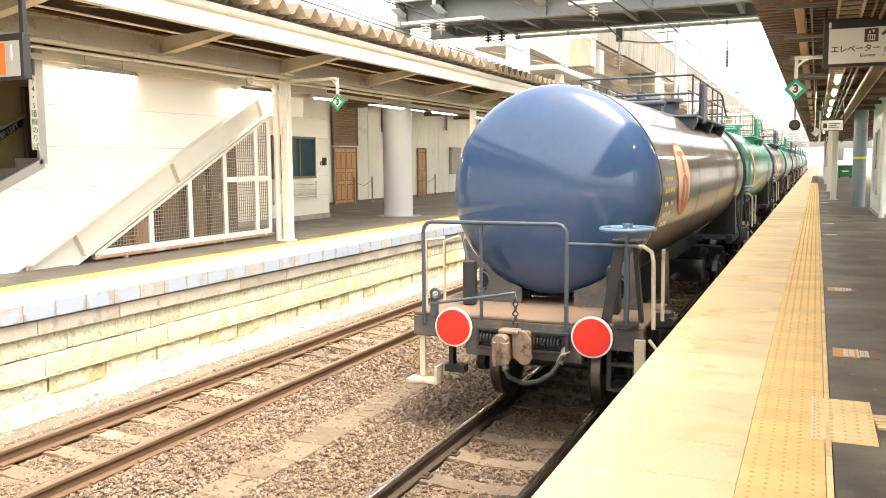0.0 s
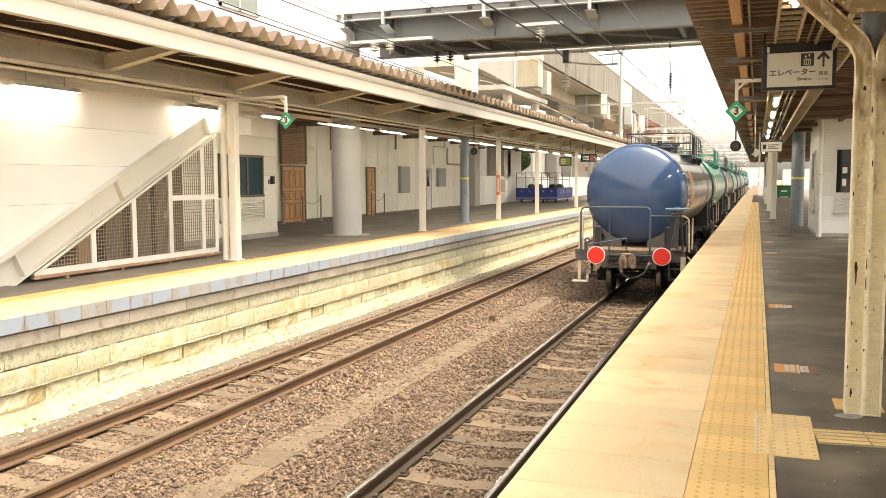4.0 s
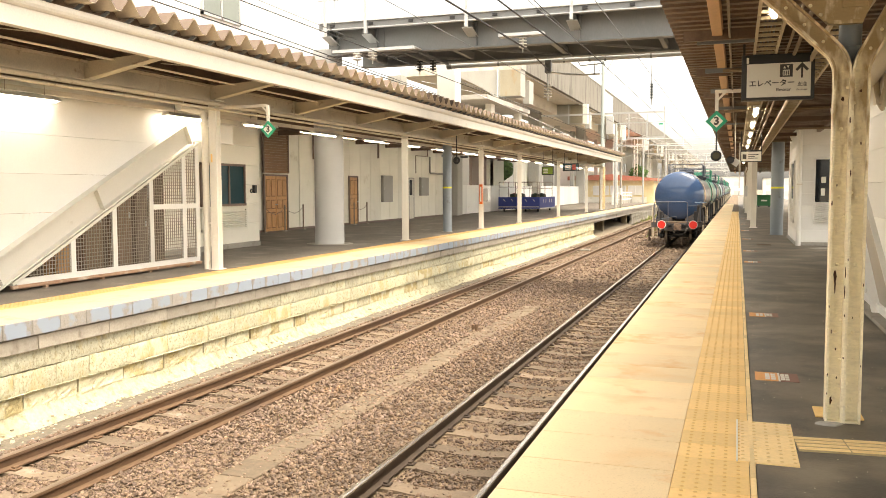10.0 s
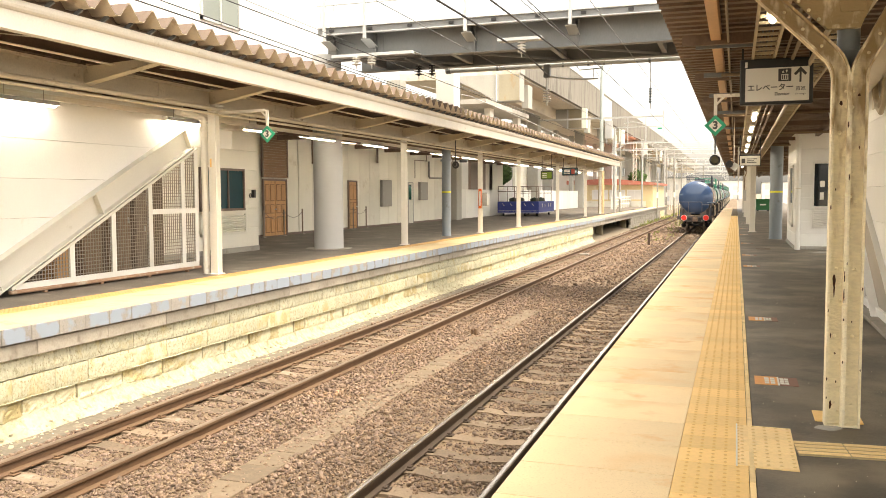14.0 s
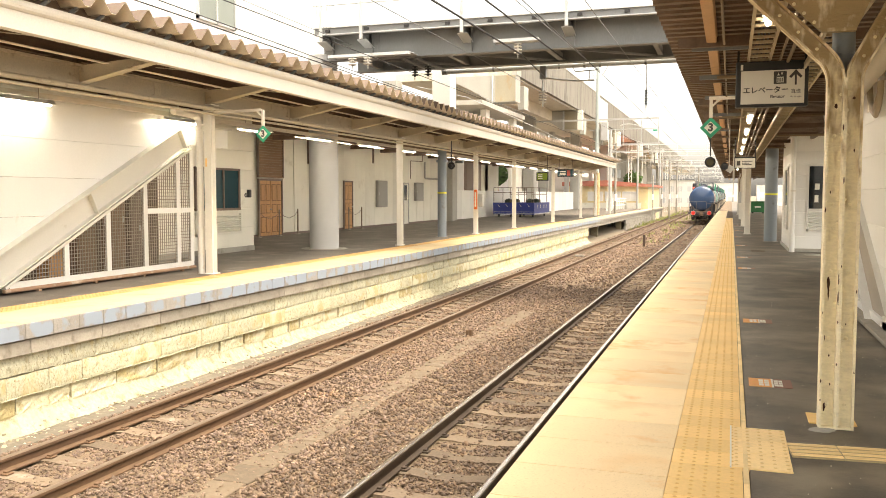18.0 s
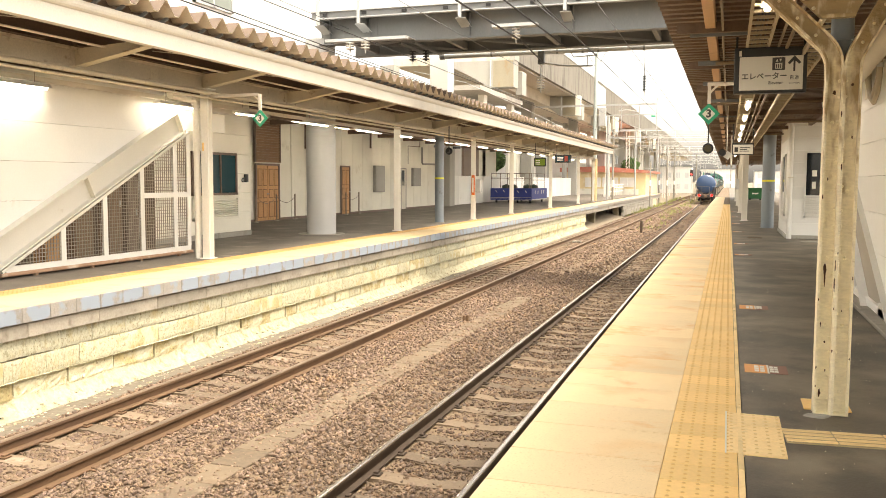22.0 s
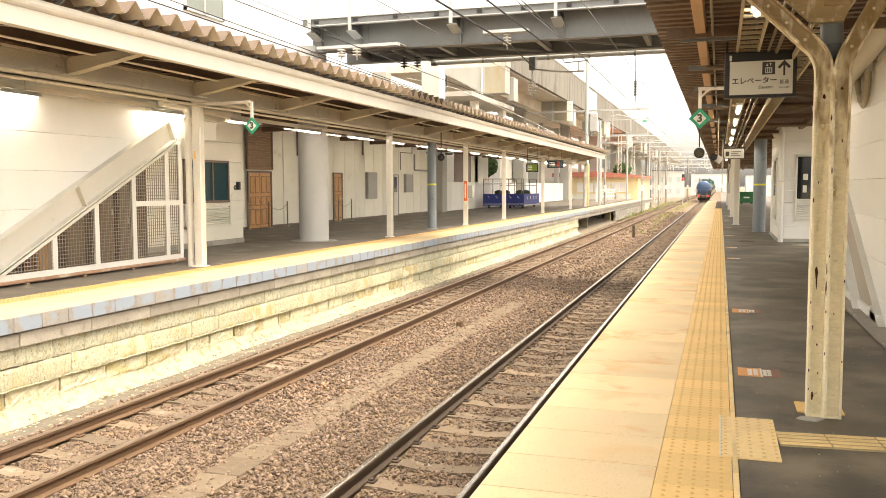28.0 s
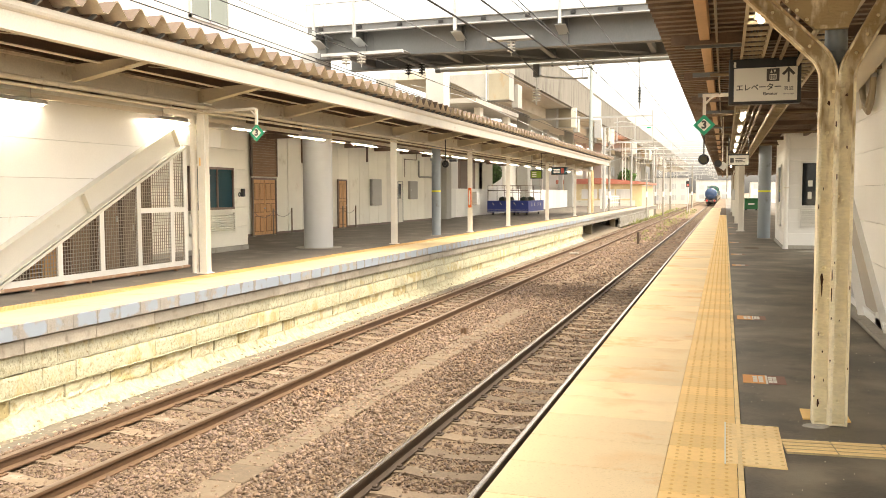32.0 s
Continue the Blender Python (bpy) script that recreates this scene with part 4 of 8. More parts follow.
def grit():
    """Pale specks strewn over the asphalt."""
    rng = random.Random(31)
    sh = Shape()
    for _ in range(260):
        x, y, a, r = rng.uniform(0.16, 2.4), rng.uniform(4.6, 14), rng.uniform(0, 6.28), rng.uniform(0.002, 0.006)
        sh.add([(x + r * math.cos(a + q) * w, y + r * math.sin(a + q), -0.0045) for q, w in ((0, 1), (1.6, 0.7), (3.1, 1.2), (4.6, 0.8))] + [(x, y, r * 0.5)], [(0, 1, 4), (1, 2, 4), (2, 3, 4), (3, 0, 4)])
    tagged(new("grit", sh.mesh("grit", mat("pale_grit", (0.6, 0.55, 0.45), 0.8, var=0.2))), "tiny pale specks of grit on the asphalt", "gravel", kind="stuff")


grit()


# ---- under the near canopy ----
def cable_ladder(x0, x1, y0, y1, z, mat_, label):
    c = thing("cable_ladder", label, "cable tray", group="cable ladders")
    for x in (x0, x1):
        part("side_rail", Shape().box(x - 0.012, x + 0.012, y0, y1, z, z + 0.06), mat_, c)
    rung = Shape().box(x0, x1, -0.017, 0.017, z + 0.004, z + 0.03).mesh("rung", mat_)
    for k in range(int((y1 - y0) / 0.29)):
        part("rung", rung, None, c).location = (0, y0 + 0.29 * k, 0)
    for k in range(4):
        x = x0 + (x1 - x0) * (0.25 + 0.16 * k)
        part("cable", Shape().tube([(x + 0.012 * math.sin(y * 1.7 + k), y, z + 0.04 + 0.006 * math.sin(y * 2.3 + 2 * k)) for y in [y0 + 0.5 * i for i in range(int((y1 - y0) / 0.5))]], 0.009, 5), BLACK, c)
    return c


LADDER = mat("cream_ladder_steel", (0.46, 0.38, 0.25), 0.5, var=0.12, stain=(0.3, 0.22, 0.13), amount=0.3)
cable_ladder(0.15, 0.37, 0.5, 32.0, 3.06, LADDER, "cream steel cable ladder hung beneath the canopy")
cable_ladder(0.72, 0.91, 4.0, 40.0, 2.95, LADDER, "wide cream cable ladder under the canopy roof")


def strip_light(x, y, z, n, group):
    t = thing("ceiling_light", "lit white fluorescent strip light under the canopy", "strip light", (x, y, z), group=group)
    part("housing", Shape().box(-0.06, 0.06, -n / 2, n / 2, 0.03, 0.09, 0.01) if x > -5 else Shape().prism([(-0.11, 0.03), (0.11, 0.03), (0.05, 0.10), (-0.05, 0.10)], -n / 2, n / 2), WHITE_PAINT, t)
    up = 1.16 if x < -5 else 3.42 - z
    for a in (-n * 0.3, n * 0.3):
        part("hanger", Shape().cyl((0, a, 0.08), (0, a, up), 0.004, 5), BROWN, t)
    part("tube", Shape().cyl((0, -n / 2 + 0.02, 0.02), (0, n / 2 - 0.02, 0.02), 0.028 if x > -5 else 0.018, 12), TUBE if x > -5 else TUBE_FAR, t)
    return t


strip_light(0.27, 7.75, 3.05, 0.36, "lights under the near canopy")
sl = strip_light(0.30, 17.1, 3.0, 1.6, "lights under the near canopy")
for y in (13.9, 20.5, 24.1, 27.6, 31.0, 45.0, 50.0):
    copy_thing(sl, pose(0.30, y, 3.0))


def cross_beams():
    b = thing("roof_beams", "brown and cream steel beams crossing under the canopy", "roof beams")
    beam = Shape().box(-0.55, 4.4, -0.03, 0.03, 3.10, 3.20).mesh("cross_beam", BROWN)
    rod = Shape().cyl((-0.2, 0.0, 3.08), (4.0, 0.0, 3.08), 0.022, 8).mesh("cross_pipe", CONDUIT)
    angle = Shape().box(-0.42, 0.25, -0.02, 0.02, 3.08, 3.135).mesh("hanger_angle", GREY_STEEL)
    for k in range(24):
        part("cross_beam", beam, None, b).location = (0, 0.5 + 2.9 * k, 0)
        if k % 2:
            part("cross_pipe", rod, None, b).location = (0, 2.7 + 2.9 * k, 0)
    for y in (9.3, 11.6, 14.0, 17.0, 21.0):
        part("hanger_angle", angle, None, b).location = (0, y, 0)
    part("conduit", Shape().cyl((0.55, 3.6, 3.04), (0.55, 40, 3.04), 0.02, 8).cyl((0.47, 3.6, 3.06), (0.47, 40, 3.06), 0.014, 8).cyl((-0.10, 4, 3.12), (-0.10, 40, 3.12), 0.012, 8), CONDUIT, b)
    return b


cross_beams()


def lift_sign():
    s = thing("hanging_sign", "white lift direction sign in a black hanging case", "sign", (0.39, 10.0, 2.56))
    w, h = 0.37, 0.49
    part("case", Shape().box(-w, w, 0.0, 0.14, 0.0, h, 0.008), SIGN_BLACK, s)
    part("face", Shape().box(-w + 0.055, w - 0.04, -0.006, 0.001, 0.03, h - 0.10, 0.002), SIGN_WHITE, s, "backlit white sign face")
    m = pose(0, 0, 0, 90, 0, 0)
    def at(x, z):
        return pose(x, -0.007, z, 90, 0, 0)
    words("lift_word", "エレベーター", 0.078, LETTER, s, at(-0.06, 0.175), bold=0.0016)
    words("english_word", "Elevator", 0.045, LETTER, s, at(0.06, 0.105), bold=0.0006)
    words("ahead_word", "直進", 0.05, LETTER, s, at(0.245, 0.155))
    words("english_word", "Go straight", 0.024, LETTER, s, at(0.245, 0.10))
    part("lift_symbol", Shape().box(0.02, 0.15, -0.008, -0.005, 0.24, 0.375), LETTER, s)
    part("symbol_cage", Shape().box(0.05, 0.12, -0.0095, -0.0075, 0.255, 0.315), SIGN_WHITE, s)
    part("symbol_arrow", Shape().prism([(0.055, 0.33), (0.08, 0.33), (0.0675, 0.36)], -0.0095, -0.0075).prism([(0.09, 0.36), (0.115, 0.36), (0.1025, 0.33)], -0.0095, -0.0075), SIGN_WHITE, s)
    for k in range(3):
        part("symbol_figure", Shape().box(0.057 + 0.021 * k, 0.069 + 0.021 * k, -0.011, -0.009, 0.262, 0.305), LETTER, s)
    part("arrow", Shape().box(0.232, 0.252, -0.008, -0.005, 0.225, 0.36).prism([(0.242, 0.39), (0.175, 0.315), (0.195, 0.297), (0.242, 0.347), (0.289, 0.297), (0.309, 0.315)], -0.008, -0.005), LETTER, s)
    part("label_tab", Shape().box(-0.32, -0.295, -0.004, 0.001, 0.40, 0.46), SIGN_WHITE, s)
    for x in (-0.345, 0.345):
        part("hanger", Shape().box(x - 0.012, x + 0.012, 0.06, 0.09, h, 0.62), SIGN_BLACK, s)
    return s


lift_sign()


def small_sign():
    s = thing("hanging_sign", "small white lift sign hung further along the platform", "sign", (0.33, 24.0, 2.30))
    part("case", Shape().box(-0.27, 0.27, 0.0, 0.1, 0.0, 0.31, 0.006), SIGN_BLACK, s)
    part("face", Shape().box(-0.25, 0.25, -0.005, 0.001, 0.02, 0.27), SIGN_WHITE, s)
    part("symbol", Shape().box(-0.21, -0.12, -0.008, -0.004, 0.08, 0.20), LETTER, s)
    for z, a, b in ((0.18, -0.08, 0.18), (0.13, -0.08, 0.10), (0.09, -0.08, 0.16)):
        part("text_bar", Shape().box(a, b, -0.008, -0.004, z, z + 0.02), LETTER, s)
    for x in (-0.25, 0.25):
        part("hanger", Shape().cyl((x, 0.05, 0.31), (x, 0.05, 0.9), 0.012, 8), SIGN_BLACK, s)
    return s


small_sign()


def diamond_sign(x, y, z, r, arm, label):
    s = thing("diamond_sign", label, "sign", (x, y, z), group="diamond signs with the figure three")
    part("plate", Shape().prism([(0, -r), (r, 0), (0, r), (-r, 0)], -0.01, 0.01), SIGN_GREEN, s)
    part("inner_plate", Shape().prism([(0, -r * 0.6), (r * 0.6, 0), (0, r * 0.6), (-r * 0.6, 0)], -0.014, -0.009), SIGN_WHITE, s)
    words("figure", "3", r * 1.0, LETTER, s, pose(0, -0.015, 0, 90, 0, 0), bold=0.007)
    part("arm", Shape().bar((0, 0, r - 0.01), (0, 0, r + arm), 0.05, 0.04).bar((-0.03, 0, r + arm), (0.42 if x > -2 else -1.1, 0, r + arm + (0.0 if x > -2 else -0.02)), 0.05, 0.05), CREAM, s, "cream painted bracket")
    part("arm_brace", Shape().bar((0.0, 0, r + arm - 0.14), (0.14 if x > -2 else -0.14, 0, r + arm), 0.02, 0.03), CREAM, s)
    return s


diamond_sign(-0.325, 14.0, 2.645, 0.165, 0.29, "green diamond sign with a black 3 beneath the canopy")
diamond_sign(-8.47, 14.4, 2.76, 0.165, 0.29, "green diamond sign with a black 3 on a post bracket")


def warning_lamp():
    s = thing("warning_lamp", "round unlit warning lamp with dull amber lens on a black disc", "signal lamp", (-0.36, 15.6, 2.17))
    part("backing", Shape().cyl((0, 0.0, 0), (0, 0.06, 0), 0.092, 24), SIGN_BLACK, s)
    part("lens", Shape().cyl((0, -0.02, 0), (0, 0.0, 0), 0.062, 24), LAMP_YELLOW, s, "dull amber lens")
    part("hood", Shape().lathe([(-0.06, 0.068), (0.0, 0.068), (0.0, 0.074), (-0.06, 0.074), (-0.06, 0.068)], (0, 0, 0), 24), SIGN_BLACK, s)
    part("hanger", Shape().cyl((0, 0.03, 0.1), (0, 0.03, 1.12), 0.012, 8), SIGN_BLACK, s)
    return s


warning_lamp()


def speaker(x, y, z):
    s = thing("platform_speaker", "round black speaker with a white bracket plate", "loudspeaker", (x, y, z))
    part("horn", Shape().lathe([(-0.06, 0.085), (0.0, 0.06), (0.1, 0.04)], (0, 0, 0), 20).cyl((0, -0.05, 0), (0, -0.045, 0), 0.07, 16), SIGN_BLACK, s)
    part("bracket_plate", Shape().box(0.06, 0.2, -0.01, 0.01, -0.06, 0.1, m=pose(0, 0, 0, 0, 35, 0)), WHITE_PAINT, s)
    part("hanger", Shape().bar((0.1, 0, 0.05), (0.1, 0, 1.06), 0.02, 0.02), CREAM, s)
    return s


speaker(-0.16, 20.5, 2.25)
for x, y, z in ((0.05, 30.0, 2.55), (0.08, 33.0, 2.5)):
    solid("conduit_pipe", Shape().cyl((x, y, z - 0.4), (x, y, 3.3), 0.02, 8), CREAM, "thin cream pipe hanging from the canopy", "pipe")


# ---- the room, columns and stairs on the near platform ----
def room():
    r = thing("platform_room", "white sided room on the platform with dark window", "room", (1.58, 25.9, 0))
    part("plinth", Shape().box(-0.03, 3.4, -0.03, 4.03, 0, 0.10, 0.01), CONCRETE, r)
    board = Shape().box(0.0, 3.4, 0.0, 4.0, 0.0, 0.338, 0.006).mesh("siding_board", WHITE)
    for k in range(10):
        part("siding_board", board, None, r).location = (0, 0, 0.10 + 0.34 * k)
    win = part("window_frame", Shape().box(0.43, 0.47, -0.05, 0.0, 0.60, 2.44).box(1.10, 1.14, -0.05, 0.0, 0.60, 2.44).box(0.43, 1.14, -0.05, 0.0, 2.40, 2.44).box(0.43, 1.14, -0.06, 0.0, 1.17, 1.22).box(0.43, 1.14, -0.05, 0.0, 0.60, 0.65), WHITE_PAINT, r)
    part("pane", Shape().box(0.47, 1.10, -0.02, -0.004, 1.22, 2.40), GLASS_DARK, win, "dark glass")
    for k in range(9):
        part("louvre_slat", Shape().box(0.47, 1.10, -0.025, 0.0, -0.02, 0.02, m=pose(0, -0.02, 0.69 + 0.055 * k, 30, 0, 0)), WHITE_PAINT, win)
    part("note", Shape().box(0.62, 0.74, -0.024, -0.021, 1.75, 1.92).box(0.62, 0.72, -0.024, -0.021, 1.4, 1.6), SIGN_WHITE, win, "white paper notice in the window")
    side = part("side_louvre", Shape().box(-0.04, 0.0, 0.9, 1.0, 0.6, 2.4).box(-0.04, 0.0, 2.2, 2.3, 0.6, 2.4).box(-0.04, 0.0, 0.9, 2.3, 2.34, 2.4).box(-0.04, 0.0, 0.9, 2.3, 0.6, 0.66), WHITE_PAINT, r)
    part("pane", Shape().box(-0.02, -0.004, 1.0, 2.2, 1.3, 2.34), GLASS_TEAL, side)
    for k in range(12):
        part("louvre_slat", Shape().box(-0.03, 0.0, 1.0, 2.2, 0.68 + 0.05 * k, 0.71 + 0.05 * k), WHITE_PAINT, side)
    dp = part("downpipe", Shape().cyl((0.06, -0.09, 0.28), (0.06, -0.09, 3.1), 0.055, 14).cyl((0.06, -0.09, 0.0), (0.06, -0.09, 0.5), 0.07, 14).tube([(0.06, -0.09, 3.05), (0.04, -0.09, 3.2), (-0.02, -0.06, 3.3)], 0.06, 12), WHITE, r)
    part("clamp", Shape().box(-0.01, 0.13, -0.16, 0.0, 1.70, 1.73), CREAM, dp)
    return r


room()


def round_column(x, y, z, top, r, label, mat_, band):
    c = thing("round_column", label, "column", (x, y, z), group="round columns")
    part("shaft", Shape().cyl((0, 0, 0), (0, 0, top), r, 36), mat_, c)
    part("foot_ring", Shape().cyl((0, 0, 0), (0, 0, 0.012), r + (0.25 if r > 0.3 else 0.05), 36), CONCRETE, c)
    if band:
        part("yellow_band", Shape().cyl((0, 0, 1.60), (0, 0, 1.66), r + 0.004, 36), LAMP_BAND, c, "bright yellow reflective band")
    if r < 0.2:
        part("collar", Shape().cyl((0, 0, top - 1.0), (0, 0, top - 0.92), r + 0.05, 28), mat_, c)
    return c


LAMP_BAND = mat("yellow_reflective_band", (0.75, 0.72, 0.05), 0.4, var=0.03)
round_column(1.3, 31.5, 0, 3.25, 0.21, "round blue-grey steel column with yellow band", STEEL_BLUE, True)
round_column(-11.15, 22.3, LZ, 5.5, 0.42, "thick round pale grey column on the platform", COLUMN_GREY, False)
round_column(-10.12, 29.9, LZ, 3.75, 0.165, "slim blue-grey round column with yellow band", STEEL_BLUE, True)


def near_stairs():
    """The side of a flight that climbs along the platform: boards above a steel stringer, an open triangle below."""
    s = thing("staircase", "cream boarded staircase side over a steel stringer on the platform", "staircase")
    X = 1.75
    def upper(z):
        return 10.23 + z / 0.468
    def lower(z):
        return 11.65 + z / 0.517
    part("base_kerb", Shape().box(X - 0.19, X + 0.10, 7.0, 14.5, 0.0, 0.05, 0.008), EDGE_STONE, s, "worn pale concrete kerb")
    part("base_rail", Shape().box(X - 0.06, X + 0.0, 10.4, 14.5, 0.051, 0.15, 0.006), WHITE_PAINT, s)
    # web colour is darkened to carry the shade on the stringer face
    part("stringer", Shape().prism([(upper(0.05), 0.05), (lower(0.05), 0.05), (lower(3.1), 3.1), (upper(3.1), 3.1)], X - 0.02, X + 0.02, "x"), STRINGER_SHADED, s, "grey-beige steel stringer")
    part("stringer_flange", Shape().prism([(lower(0.05), 0.05), (lower(0.05) + 0.07, 0.05), (lower(3.1) + 0.07, 3.1), (lower(3.1), 3.1)], X - 0.13, X + 0.02, "x"), WHITE_PAINT, s)
    part("upper_flange", Shape().prism([(upper(0.05) - 0.03, 0.05), (upper(0.05), 0.05), (upper(3.1), 3.1), (upper(3.1) - 0.03, 3.1)], X - 0.07, X + 0.02, "x"), STRINGER, s)
    part("foot_bracket", Shape().prism([(10.5, 0.05), (10.95, 0.05), (10.95, 0.2), (10.75, 0.22)], X - 0.06, X - 0.021, "x"), STRINGER, s)
    for z0, z1 in ((0.05, 0.275), (0.28, 0.725), (0.73, 1.215), (1.22, 1.675), (1.68, 2.115), (2.12, 2.565), (2.57, 3.02), (3.025, 3.29)):
        part("side_board", Shape().prism([(6.0, z0), (upper(z0) - 0.035, z0), (upper(z1) - 0.035, z1), (6.0, z1)], X + 0.0, X + 0.05, "x"), WHITE, s)
    part("frame_post", Shape().box(X - 0.05, X - 0.01, 13.15, 13.22, 0.15, 0.72), WHITE_PAINT, s)
    part("frame_post", Shape().box(X - 0.05, X - 0.01, 14.3, 14.37, 0.15, 1.30), WHITE_PAINT, s)
    # dark sheet stands in for the shaded void under the stringer
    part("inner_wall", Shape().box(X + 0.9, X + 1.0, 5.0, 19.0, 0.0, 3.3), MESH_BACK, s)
    nt = part("notice_plate", Shape().box(X + 0.10, X + 0.12, 13.3, 13.75, 0.18, 0.92), SIGN_WHITE, s, "white notice plate with a yellow field")
    part("yellow_field", Shape().box(X + 0.096, X + 0.0995, 13.34, 13.71, 0.52, 0.78), LAMP_BAND, nt)
    # flexible conduit loops, their box and the fat drain that slopes along the boards
    for dy, dz in ((0.0, 0.0), (0.10, 0.09)):
        part("flex_conduit", Shape().tube([(X - 0.05, 12.55 + dy, 3.20), (X - 0.06, 12.40 + dy, 2.92), (X - 0.07, 12.15 + dy, 2.68 + dz), (X - 0.07, 11.85 + dy, 2.585 + dz), (X - 0.07, 11.62 + dy, 2.68 + dz), (X - 0.06, 11.55 + dy, 2.85), (X - 0.06, 11.54 + dy, 3.10)], 0.032, 10), CONDUIT_PALE, s, "pale flexible conduit loop")
    part("conduit_collar", Shape().cyl((X - 0.06, 11.54, 2.98), (X - 0.06, 11.54, 3.03), 0.042, 12), PALE_STEEL, s)
    part("junction_box", Shape().box(X - 0.12, X - 0.001, 11.35, 11.72, 3.10, 3.29, 0.01), STEEL_BLUE, s, "grey-green junction box")
    part("drain_duct", Shape().cyl((X - 0.16, 12.75, 3.02), (X - 0.16, 9.6, 3.25), 0.12, 18), CREAM, s, "fat cream drain duct")
    part("wall_strip", Shape().box(X - 0.02, X - 0.001, 12.8, 13.0, 2.72, 3.1), CREAM, s)
    return s


STRINGER_SHADED = mat("shaded_stringer_paint", (0.40, 0.355, 0.285), 0.5, var=0.06, stain=(0.32, 0.28, 0.22), amount=0.25)
CONDUIT_PALE = mat("pale_flexible_conduit", (0.42, 0.36, 0.26), 0.5, var=0.1)

near_stairs()


def green_bin():
    b = thing("green_container", "green painted steel container on the platform", "container", (2.22, 80.0, 0.0))
    part("body", Shape().box(-0.56, 0.56, -0.5, 0.5, 0.1, 0.95, 0.03), GREEN_PAINT, b)
    part("lid", Shape().box(-0.6, 0.6, -0.55, 0.55, 0.95, 1.06, 0.03), GREEN_PAINT, b)
    part("label_panel", Shape().box(-0.25, 0.25, -0.515, -0.5, 0.5, 0.62), SIGN_WHITE, b)
    for x in (-0.42, 0.42):
        part("foot", Shape().box(x - 0.08, x + 0.08, -0.4, 0.4, 0, 0.1), BLACK, b)
    return b


green_bin()


# ---- edge and stone wall of the opposite platform ----
coping = Shape().box(-0.62, 0.0, -0.222, 0.222, LZ - 0.19, LZ, 0.006).mesh("coping_slab", COPING)
kerb = Shape().box(-0.40, -0.04, -0.62, 0.62, LZ - 0.385, LZ - 0.205, 0.008).mesh("edge_block", EDGE_STONE)
for k in range(116):
    part("coping_slab", coping, None, lp).location = (LEDGE, 3.78 + 0.45 * k, 0)
for k in range(42):
    part("edge_block", kerb, None, lp).location = (LEDGE, 3.8 + 1.25 * k, 0)
far_edge = Shape().box(LEDGE - 0.62, LEDGE, 55.7, 110, LZ - 0.19, LZ, 0.01).box(LEDGE - 0.62, LEDGE, -25, 3.55, LZ - 0.37, LZ, 0.01)
part("edge_slabs", far_edge, COPING, lp)
part("pale_edge_band", Shape().box(LEDGE - 1.055, LEDGE - 0.02, -25, 110, LZ - 0.08, LZ + 0.004), EDGE_BAND, lp, "cream edge band of worn slabs")
ltile = tactile_tile(0.40, 0.30, 5, 4, TACTILE_FAR)
for k in range(150):
    part("tactile_tile", ltile, None, lp).location = (LEDGE - 1.26, 5.0 + 0.30 * k, LZ + 0.001)


